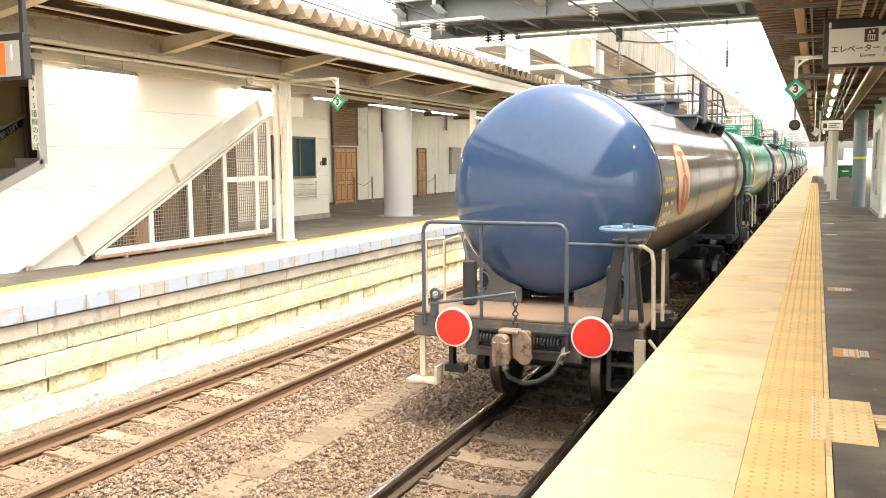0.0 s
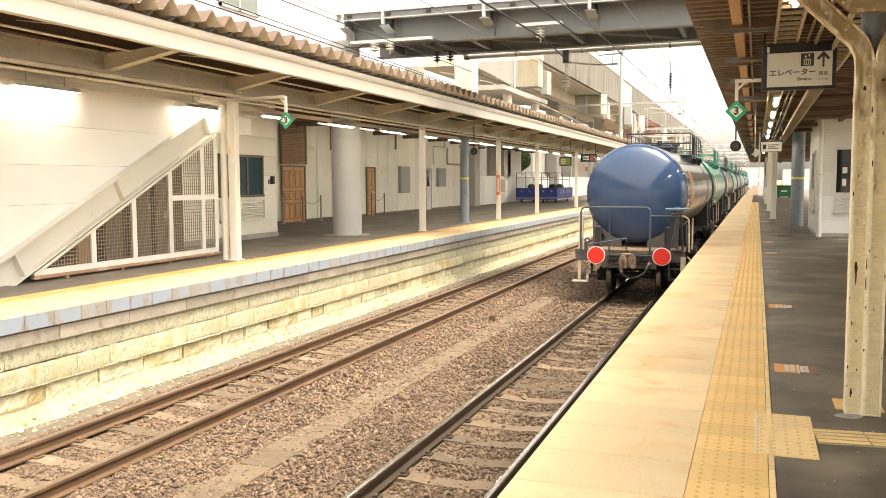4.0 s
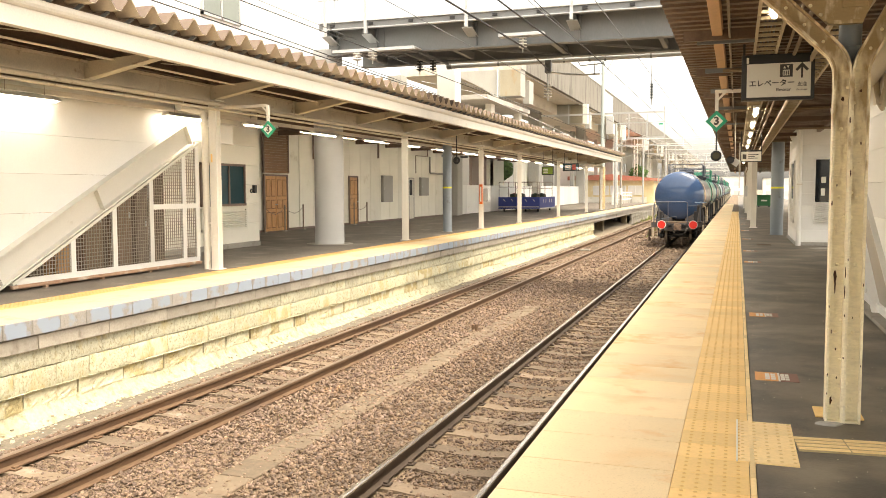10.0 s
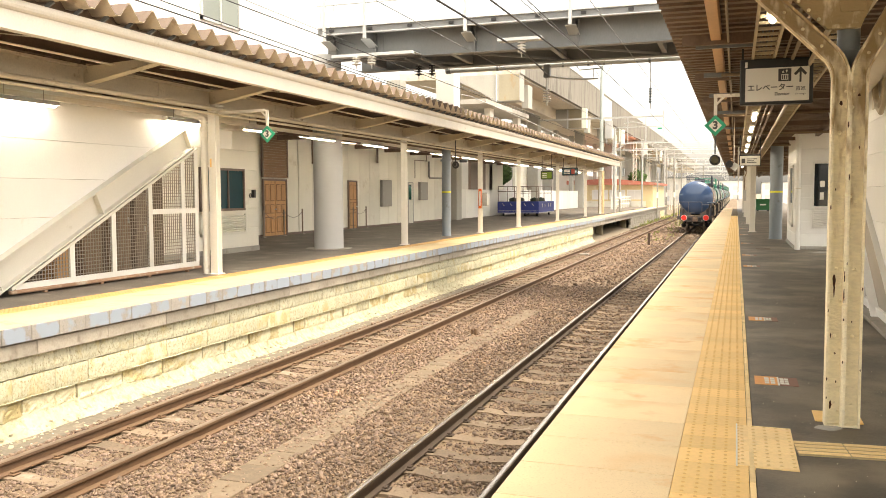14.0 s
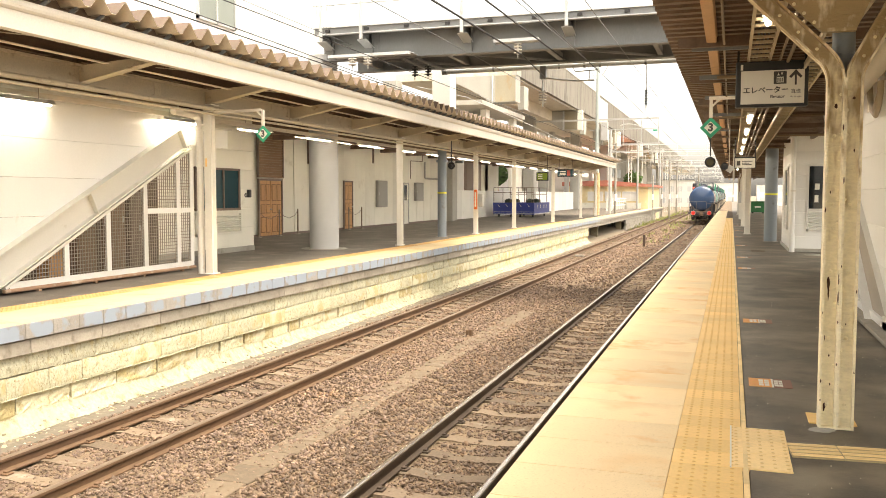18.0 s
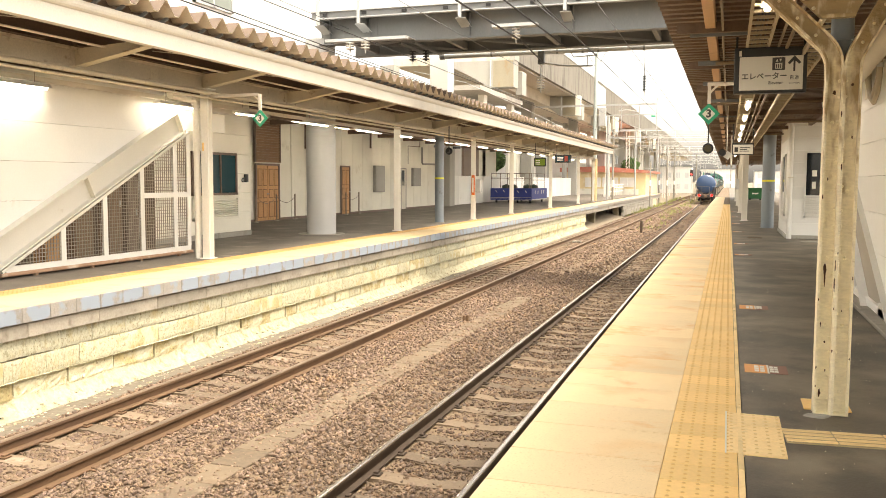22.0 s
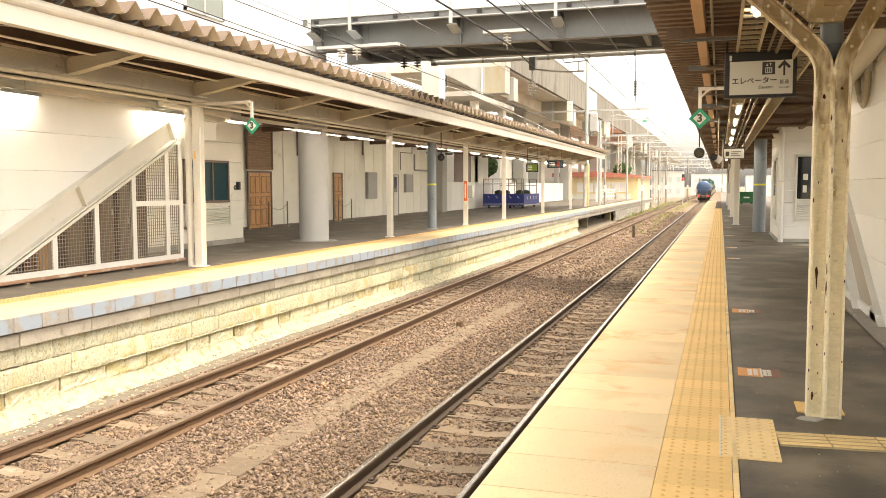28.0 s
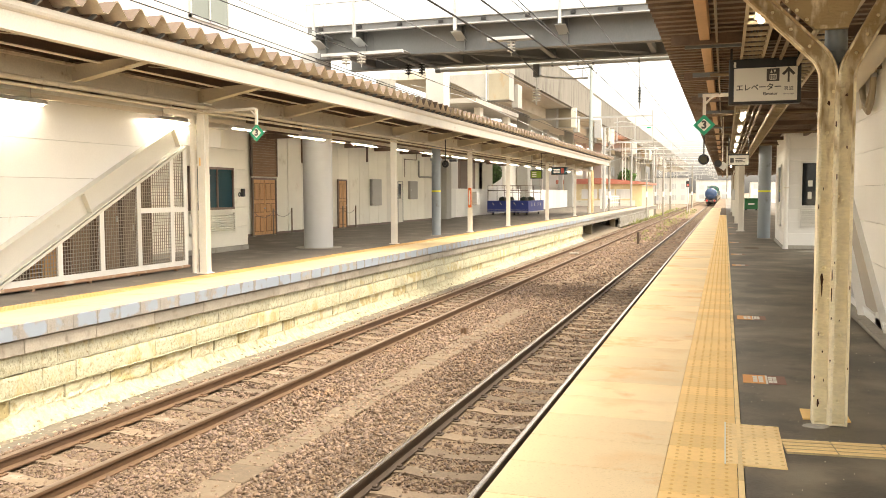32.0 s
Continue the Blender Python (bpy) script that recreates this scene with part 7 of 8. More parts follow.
PANEL_BLUE = mat("grey_blue_panel", (0.46, 0.49, 0.51), 0.4, var=0.08, stain=(0.28, 0.30, 0.32), amount=0.3)
STREAKED = mat("rust_streaked_concrete", (0.33, 0.295, 0.215), 0.85, var=0.14, stain=(0.36, 0.21, 0.08), amount=0.40, stain_scale=1.6, stretch=(1, 1, 0.25))
viaduct()


# ---- yard beyond the platforms ----
def depot():
    b = thing("depot_building", "yellow single-storey depot with a low red roof", "building", (-1.4, 0, 0))
    part("wall", Shape().box(-17.0, -7.6, 100.0, 116.0, -1.5, 2.7), YELLOW_WALL, b)
    part("roof", Shape().prism([(-17.4, 2.65), (-7.2, 2.55), (-7.2, 2.8), (-12.3, 3.3), (-17.4, 3.1)], 99.4, 116.6), DEPOT_ROOF, b)
    for x in (-13.6, -11.6, -9.6):
        w = part("window", Shape().box(x - 0.9, x + 0.9, 99.93, 100.0, 0.9, 2.0), WHITE_PAINT, b)
        part("pane", Shape().box(x - 0.82, x - 0.03, 99.9, 99.93, 0.98, 1.92).box(x + 0.03, x + 0.82, 99.9, 99.93, 0.98, 1.92), FAR_PALE, w)
    part("base_band", Shape().box(-17.02, -8.38, 99.95, 116.0, -1.5, 0.7), OFFWHITE, b)
    return b


depot()


def tree(x, y, z, r, h, label):
    t = thing("tree", label, "tree", (x, y, z))
    rng = random.Random(int(x * 7 + y))
    part("trunk", Shape().cyl((0, 0, 0), (0.1, 0, h - r * 0.3), 0.14, 8, 0.08), WOOD, t)
    for a in range(5):
        c, e = math.cos(1.25 * a), math.sin(1.25 * a)
        part("limb", Shape().cyl((0.08, 0, h - r * 0.7), (c * r * 0.6, e * r * 0.6, h + r * 0.2), 0.06, 6, 0.025), WOOD, t)
    crown = Shape()
    for k in range(1500):
        d = Vector((rng.gauss(0, 1), rng.gauss(0, 1), rng.gauss(0, 0.8)))
        d = d.normalized() * r * rng.uniform(0.5, 1.05) * (1 + 0.3 * noise.noise(d.normalized() * 2.2))
        c = d + Vector((0, 0, h))
        u = Vector((rng.gauss(0, 1), rng.gauss(0, 1), rng.gauss(0, 1))).normalized() * 0.16
        w = u.orthogonal().normalized() * 0.09
        crown.add([c - u, c + w, c + u, c - w], [(0, 1, 2, 3)])
    part("crown", crown, LEAF, t)
    return t


tree(-13.0, 121.0, -1.5, 1.15, 5.2, "dark green bushy tree behind the depot roof")
tree(-20.0, 74.5, -1.5, 0.95, 4.9, "small bright green tree behind the platform screen")


def gantry(y, x0, x1, h, label):
    g = thing("catenary_gantry", label, "catenary gantry", (0, y, 0), group="catenary gantries")
    for x in (x0, x1):
        m = Shape()
        for s in (-0.18, 0.18):
            m.bar((x + s, 0, -1.5), (x + s, 0, h + 0.8), 0.06, 0.06)
        k = -1.0
        while k < h:
            m.bar((x - 0.18, 0, k), (x + 0.18, 0, k + 0.5), 0.025, 0.025)
            k += 0.5
        # white here and on the truss gives the steel its distance haze
        part("mast", m, WHITE_PAINT, g)
    b = Shape().bar((x0, 0, h), (x1, 0, h), 0.05, 0.05).bar((x0, 0, h - 0.7), (x1, 0, h - 0.7), 0.05, 0.05)
    n = int((x1 - x0) / 0.9)
    for i in range(n):
        a = x0 + (x1 - x0) * i / n
        c = x0 + (x1 - x0) * (i + 1) / n
        if i % 3 == 1:
            b.bar((a, 0, h - 0.7), (a, 0, h), 0.03, 0.03)
    part("cross_truss", b, WHITE_PAINT, g)
    for x in (NEAR_X, FAR_X):
        arm = part("drop_arm", Shape().bar((x + 0.9, 0, h - 0.7), (x + 0.9, 0, 4.0), 0.05, 0.05).bar((x + 0.9, 0, 4.35), (x - 0.1, 0, 4.25), 0.03, 0.03).bar((x + 0.9, 0, 4.95), (x, 0, 5.25), 0.03, 0.03), PALE_STEEL, g)
        part("insulator", Shape().lathe([(0.0, 0.03), (0.05, 0.09), (0.1, 0.03), (0.15, 0.09), (0.2, 0.03)], (x + 0.5, 0, 4.3), 10, "x"), PORCELAIN, arm)
    return g


for k in range(8):
    gantry(84.0 + 20.0 * k, -11.2 - 0.3 * (k % 3), 9.5 + 0.4 * (k % 2), 6.4 + 0.5 * (k % 2), "pale steel lattice gantry carrying the overhead wires")


def cantilever_mast():
    g = thing("catenary_mast", "tall pale pipe mast with cantilever beams over the track", "catenary mast", (-9.87, 66.5, -1.725))
    g.scale = (1.0726,) * 3
    part("mast", Shape().cyl((0, 0, 0), (0, 0, 12.2), 0.17, 16, 0.12), MAST_GREEN, g, "pale green pipe mast")
    part("lower_mast", Shape().cyl((0, 0, 1.4), (0, 0, 4.7), 0.21, 18), CREAM_RUSTY, g, "brown weathered foot of the mast")
    part("brace", Shape().bar((-0.05, 0, 11.2), (-0.9, 0, 12.6), 0.06, 0.06), PALE_STEEL, g)
    part("brace", Shape().bar((0.05, 0, 11.2), (0.9, 0, 12.6), 0.06, 0.06), PALE_STEEL, g)
    part("upper_beam", Shape().bar((-4.5, 0, 8.46), (4.3, 0, 8.50), 0.09, 0.12), PALE_STEEL, g)
    part("middle_beam", Shape().bar((-0.6, 0, 7.75), (4.3, 0, 7.8), 0.05, 0.06), PALE_STEEL, g)
    part("lower_beam", Shape().bar((1.84, 0, 6.70), (4.35, 0, 6.74), 0.08, 0.1), PALE_STEEL, g)
    part("sloping_strut", Shape().bar((0.1, 0, 5.6), (1.84, 0, 6.7), 0.07, 0.07), PALE_STEEL, g)
    part("end_post", Shape().bar((4.28, 0, 6.6), (4.28, 0, 8.9), 0.06, 0.06), PALE_STEEL, g)
    for x in (1.84, 3.1):
        part("hanger_post", Shape().bar((x, 0, 6.7), (x, 0, 8.4), 0.07, 0.07), PALE_STEEL, g)
    part("curved_arm", Shape().tube([(1.6, 0.05, 8.05), (2.2, 0.05, 8.15), (2.9, 0.05, 8.0), (3.4, 0.05, 7.75)], 0.035, 8), PALE_STEEL, g)
    part("cabinet", Shape().box(0.25, 0.75, -0.2, 0.2, 7.0, 8.3, 0.02), PALE_STEEL, g)
    part("tag", Shape().box(3.9, 4.2, -0.03, 0.0, 7.6, 7.7), SIGN_GREEN, g)
    return g


MAST_GREEN = mat("pale_green_mast_paint", (0.42, 0.47, 0.44), 0.5, var=0.08)
cantilever_mast()


def far_frame(y, x0, x1, z):
    f = thing("wire_support", "pale pipe frame holding overhead wires above the far track", "catenary mast", (0, y, 0), group="wire supports")
    part("mast", Shape().cyl((x0, 0, -1.5), (x0, 0, z + 1.8), 0.11, 10), PALE_STEEL, f)
    part("beam", Shape().bar((x0, 0, z), (x1, 0, z), 0.06, 0.08), PALE_STEEL, f)
    part("tie", Shape().bar((x0, 0, z + 1.6), (x1, 0, z + 0.05), 0.03, 0.03), PALE_STEEL, f)
    part("arm", Shape().bar((x0, 0, z - 1.2), (x1 - 0.8, 0, z - 0.1), 0.04, 0.04), PALE_STEEL, f)
    part("insulator", Shape().lathe([(0.0, 0.03), (0.06, 0.10), (0.12, 0.03), (0.18, 0.10), (0.24, 0.03)], (x1 - 0.3, 0, z - 0.06), 10, "x"), PORCELAIN, f)
    return f


for k in range(4):
    far_frame(72.0 + 26.0 * k, -9.6 - 0.4 * (k % 2), -5.2, 5.2 + 0.35 * (k % 3))
for x in (NEAR_X, FAR_X):
    wire((x, -20, 5.25), (x, 240, 5.25), 0.010, 0.0, GREY_STEEL, "messenger_wire", "thin grey messenger wire above the track")


def pole(x, y, h, r, mat_, label):
    p = thing("line_pole", label, "pole", (x, y, -1.5), group="poles of the yard")
    part("shaft", Shape().cyl((0, 0, 0), (0, 0, h), r, 10, r * 0.8), mat_, p)
    part("cross_arm", Shape().box(-0.7, 0.7, -0.04, 0.04, h - 0.8, h - 0.72).box(-0.5, 0.5, -0.04, 0.04, h - 1.4, h - 1.33), PALE_STEEL, p)
    part("band", Shape().cyl((0, 0, 2.6), (0, 0, 3.2), r + 0.01, 10), WHITE_PAINT, p)
    return p


for x, y, h, r in ((-9.4, 74.0, 7.5, 0.10), (-7.8, 92.0, 5.2, 0.09), (-6.9, 104.0, 7.2, 0.10), (-9.0, 120.0, 8.5, 0.12), (-8.2, 140.0, 8.5, 0.14), (-5.6, 160.0, 8.0, 0.14), (-10.5, 135.0, 11.0, 0.16), (0.4, 205.0, 8.0, 0.14)):
    pole(x, y, h, r, PALE_CONCRETE, "pale concrete pole in the rail yard")


def signal(x, y):
    s = thing("railway_signal", "railway colour light signal showing red", "railway signal", (x, y, -1.5))
    part("mast", Shape().cyl((0, 0, 0), (0, 0, 3.8), 0.05, 8), PALE_STEEL, s)
    part("head", Shape().box(-0.2, 0.2, 0.0, 0.2, 3.75, 4.65, 0.05), SIGN_BLACK, s)
    part("lens", Shape().cyl((0, -0.05, 4.05), (0, 0.0, 4.05), 0.11, 16), LAMP_RED, s, "glowing red lens")
    part("ladder", Shape().bar((0.3, 0.3, 0), (0.1, 0.3, 3.9), 0.03, 0.03), PALE_STEEL, s)
    return s


LAMP_RED = mat("lit_red_lamp", (1.0, 0.05, 0.04), 0.4, var=0.0, bump=0, glow=2.0)
signal(-4.7, 118.0)


def fence(x, y0, y1, label):
    f = thing("fence", label, "fence")
    y = y0
    while y <= y1:
        part("post", Shape().box(x - 0.05, x + 0.05, y - 0.05, y + 0.05, 0.0, 1.3), WHITE_PAINT, f)
        y += 2.0
    for z in (0.5, 0.9, 1.2):
        part("rail", Shape().box(x - 0.02, x + 0.02, y0, y1, z - 0.04, z + 0.04), WHITE_PAINT, f)
    return f


FAR_GLASS = mat("hazy_far_glass", (0.50, 0.52, 0.52), 0.3, var=0.05)
fence(-11.5, 84.0, 108.0, "white railed fence along the back of the platform")
for x, y, a, b, h, mt in ((-30, 150, 9, 20, 13, FAR_PALE), (-24, 190, 10, 18, 10, FAR_PALE), (-14, 235, 9, 12, 7, FAR_PALE), (-2, 290, 14, 10, 7, FAR_PALE), (12, 260, 10, 12, 6, FAR_PALE), (16, 170, 8, 20, 7, FAR_PALE)):
    t = thing("town_building", "pale distant town building beyond the rail yard", "building", (x, y, -1.5), group="distant buildings")
    part("wall", Shape().box(-a / 2, a / 2, 0, b, 0, h), mt, t)
    part("roof", Shape().box(-a / 2 - 0.2, a / 2 + 0.2, -0.2, b + 0.2, h, h + 0.3), GREY_STEEL, t)
    for i in range(4):
        for j in range(int(h / 3)):
            part("window", Shape().box(-a / 2 + a * (i + 0.3) / 4, -a / 2 + a * (i + 0.75) / 4, -0.05, 0.05, 1.0 + 3 * j, 2.4 + 3 * j), FAR_GLASS, t)


def weeds():
    rng = random.Random(3)
    sh = Shape()
    def tuft(x, y, z, n, h):
        for _ in range(n):
            a = rng.uniform(0, 6.28)
            bx, by = x + rng.gauss(0, 0.12), y + rng.gauss(0, 0.18)
            hh = h * rng.uniform(0.4, 1.1)
            lean = rng.uniform(0.1, 0.6) * hh
            w = 0.012 + 0.02 * hh
            c, s = math.cos(a), math.sin(a)
            sh.add([(bx - s * w, by + c * w, z), (bx + s * w, by - c * w, z), (bx + c * lean * 0.4 + s * w * 0.7, by + s * lean * 0.4 - c * w * 0.7, z + hh * 0.6), (bx + c * lean, by + s * lean, z + hh)], [(0, 1, 2, 3)])
    for _ in range(45):
        y = rng.uniform(70, 125)
        tuft(rng.uniform(-7.9, -7.2) if rng.random() < 0.6 else rng.uniform(-5.2, -4.2), y, -1.3, 7, rng.uniform(0.15, 0.45))
    for _ in range(85):
        tuft(rng.uniform(-8.1, -7.1), rng.uniform(76, 150), -1.3, 12, rng.uniform(0.15, 0.5))
    for _ in range(110):
        tuft(rng.uniform(-5.4, -3.9), rng.uniform(62, 150) if rng.random() < 0.8 else rng.uniform(50, 60), -1.26, 9, rng.uniform(0.1, 0.4))
    for _ in range(40):
        tuft(rng.uniform(-7.0, -6.0), rng.uniform(90, 150), -1.28, 8, rng.uniform(0.1, 0.3))
    for x, y in ((-4.85, 12.6), (-4.7, 13.3), (-4.75, 12.9), (-5.05, 10.2), (-4.65, 8.1), (-5.2, 9.4)):
        tuft(x, y, -1.24, 6, 0.035)
    tagged(new("weeds", sh.mesh("weeds", GRASS)), "green weeds growing beside the tracks", "grass", kind="stuff")


weeds()


def track_box(x, y, z, label):
    s = thing("track_device", label, "track fitting", (x, y, z))
    part("body", Shape().box(-0.05, 0.0, -0.05, 0.05, 0, 0.14, 0.01).box(0.02, 0.07, -0.05, 0.05, 0, 0.15, 0.01), RUST, s)
    part("foot", Shape().box(-0.10, 0.14, -0.08, 0.08, -0.02, 0.015), RAIL_DARK, s)
    return s


track_box(-4.95, 16.3, -1.245, "small rusty steel bracket standing in the ballast")
solid("marker_stake", Shape().box(-0.07, 0.07, -0.05, 0.05, 0, 0.75, 0.01), RAIL_DARK, "short dark marker stake between the tracks", "marker post", (-4.45, 47.5, -1.3))
cover = Shape().box(-0.2, 0.2, -0.246, 0.246, -0.06, 0.0, 0.008).mesh("trough_cover", TROUGH)
for k in range(30):
    ob = new("trough_cover", cover)
    ob.matrix_basis = pose(-4.64 + 0.012 * math.sin(k * 2.1), 5.4 + 0.5 * k, -1.219 + 0.003 * math.sin(k * 3.7), 0.4 * math.sin(k * 5.1), 0.8 * math.sin(k * 1.7), 0)
    tagged(ob, "flat dusty concrete trough cover half buried in ballast", "trough cover", group="trough covers")

solid("concrete_scrap", Shape().box(-0.22, 0.2, -0.12, 0.14, 0.0, 0.07, 0.015), PALE_CONCRETE, "pale broken concrete scrap lying between rails", "debris", (-6.65, 39.7, -1.26))


def platform_litter():
    """Scattered small stones and leaves on the channel along the wall."""
    rng = random.Random(8)
    sh = Shape()
    for _ in range(900):
        x, y = LEDGE + rng.uniform(0.0, 0.6), 4.0 + 22 * rng.random() ** 1.4
        r = rng.uniform(0.012, 0.035)
        z = -1.268
        vs = [(x + r * math.cos(a) * rng.uniform(0.6, 1.1), y + r * math.sin(a) * rng.uniform(0.6, 1.1), z) for a in (0, 1.4, 2.9, 4.5)] + [(x, y, z + r * rng.uniform(0.3, 0.7))]
        sh.add(vs, [(0, 1, 4), (1, 2, 4), (2, 3, 4), (3, 0, 4)])
    tagged(new("wall_foot_stones", sh.mesh("wall_foot_stones", LITTER)), "small pale stones strewn along the wall foot", "gravel", kind="stuff")


LITTER = per_piece(mat("pale_gravel", (0.42, 0.36, 0.27), 0.9, var=0.2), 0.4, 1.5)
platform_litter()


# ---- the train ----
def bogie(w, y):
    for s in (-1, 1):
        sf = part("bogie_side_frame", Shape().prism([(y - 1.15, 0.40), (y - 0.9, 0.62), (y - 0.35, 0.66), (y + 0.35, 0.66), (y + 0.9, 0.62), (y + 1.15, 0.40), (y + 1.05, 0.30), (y + 0.7, 0.36), (y + 0.4, 0.30), (y - 0.4, 0.30), (y - 0.7, 0.36), (y - 1.05, 0.30)], 0.80 * s - 0.05, 0.80 * s + 0.05, "x"), BLACK, w)
        for a in (-0.85, 0.85):
            part("axle_box", Shape().box(0.80 * s - 0.11, 0.80 * s + 0.11, y + a - 0.13, y + a + 0.13, 0.30, 0.56, 0.02), BLACK, sf)
        for a in (-0.14, 0.14):
            sp = Shape()
            for k in range(6):
                sp.ring((0.80 * s, y + a, 0.34 + 0.045 * k), 0.07, 0.018, "z", 12, 6)
            part("spring", sp, RUST, sf)
    part("bolster", Shape().box(-0.85, 0.85, y - 0.16, y + 0.16, 0.55, 0.82, 0.02), BLACK, w)


WHEEL_AXLES = (1.27, 2.97, 10.60, 12.30)


def wheelset(w, y):
    ax = part("wheelset", Shape().cyl((-0.72, 0, 0), (0.72, 0, 0), 0.075, 14), BLACK, w)
    ax.location = (0, y, 0.43)
    for s in (-1, 1):
        prof = [(-0.065, 0.05), (-0.065, 0.10), (-0.02, 0.14), (-0.02, 0.34), (-0.065, 0.37), (-0.065, 0.43), (0.045, 0.435), (0.05, 0.458), (0.065, 0.458), (0.07, 0.40), (0.07, 0.36), (0.02, 0.34), (0.02, 0.14), (0.05, 0.10), (0.05, 0.05)]
        part("wheel", Shape().lathe([(0.566 * s - a * s, r) for a, r in prof], (0, 0, 0), 36, "x"), WHEEL_STEEL, ax)
        part("wheel_tread", Shape().lathe([(0.566 * s - a * s, r) for a, r in ((-0.06, 0.4312), (0.04, 0.4362))], (0, 0, 0), 36, "x"), TREAD, ax, "bright worn tread")
    return ax


WHEEL_STEEL = mat("oily_wheel_steel", (0.06, 0.052, 0.045), 0.5, metal=0.3, var=0.2)
RAIL_BLUE = mat("dark_blue_rail_paint", (0.035, 0.045, 0.065), 0.5, var=0.15)
HOSE = mat("grey_air_hose", (0.022, 0.022, 0.022), 0.6, var=0.2)
PALE_HOSE = mat("worn_hose_fitting", (0.20, 0.18, 0.15), 0.55, metal=0.3, var=0.2)
CAST = mat("brown_cast_coupler", (0.22, 0.15, 0.105), 0.7, var=0.3, stain=(0.05, 0.035, 0.025), amount=0.45, stain_scale=9.0, bump=0.4)
YELLOW_PAINT = mat("yellow_lettering", (0.55, 0.42, 0.10), 0.5, var=0.05)
TREAD = mat("worn_wheel_tread", (0.22, 0.19, 0.16), 0.38, metal=1.0, var=0.15)
CREAM_MARK = mat("cream_emblem", (0.70, 0.52, 0.33), 0.4, var=0.05)
RED_MARK = mat("red_emblem", (0.50, 0.09, 0.04), 0.4, var=0.05)


def on_barrel(y0, y1, a0, a1, r, n=10):
    """A thin patch that follows the round of the barrel; the angle is counted from the side upwards."""
    vs = []
    for i in range(n + 1):
        a = radians(a0 + (a1 - a0) * i / n)
        for y in (y0, y1):
            vs.append((r * math.cos(a), y, 2.37 + r * math.sin(a)))
    return Shape().add(vs, [(2 * i, 2 * i + 1, 2 * i + 3, 2 * i + 2) for i in range(n)], True)


def oval_on_barrel(yc, ac, ry, rz, r, n=40):
    """A filled oval that lies on the barrel."""
    vs, fs = [(r * math.cos(ac), yc, 2.37 + r * math.sin(ac))], []
    for k in range(1, 5):
        for i in range(n):
            t = 2 * math.pi * i / n
            # rounded ends, straight flanks
            z = rz * k / 4 * (abs(math.sin(t)) ** 0.8) * (1 if math.sin(t) >= 0 else -1)
            a = ac + z / r
            vs.append((r * math.cos(a), yc + ry * k / 4 * math.cos(t), 2.37 + r * math.sin(a)))
    for i in range(n):
        fs.append((0, 1 + i, 1 + (i + 1) % n))
        for k in range(3):
            a = 1 + k * n
            fs.append((a + i, a + n + i, a + n + (i + 1) % n, a + (i + 1) % n))
    return Shape().add(vs, fs, True)


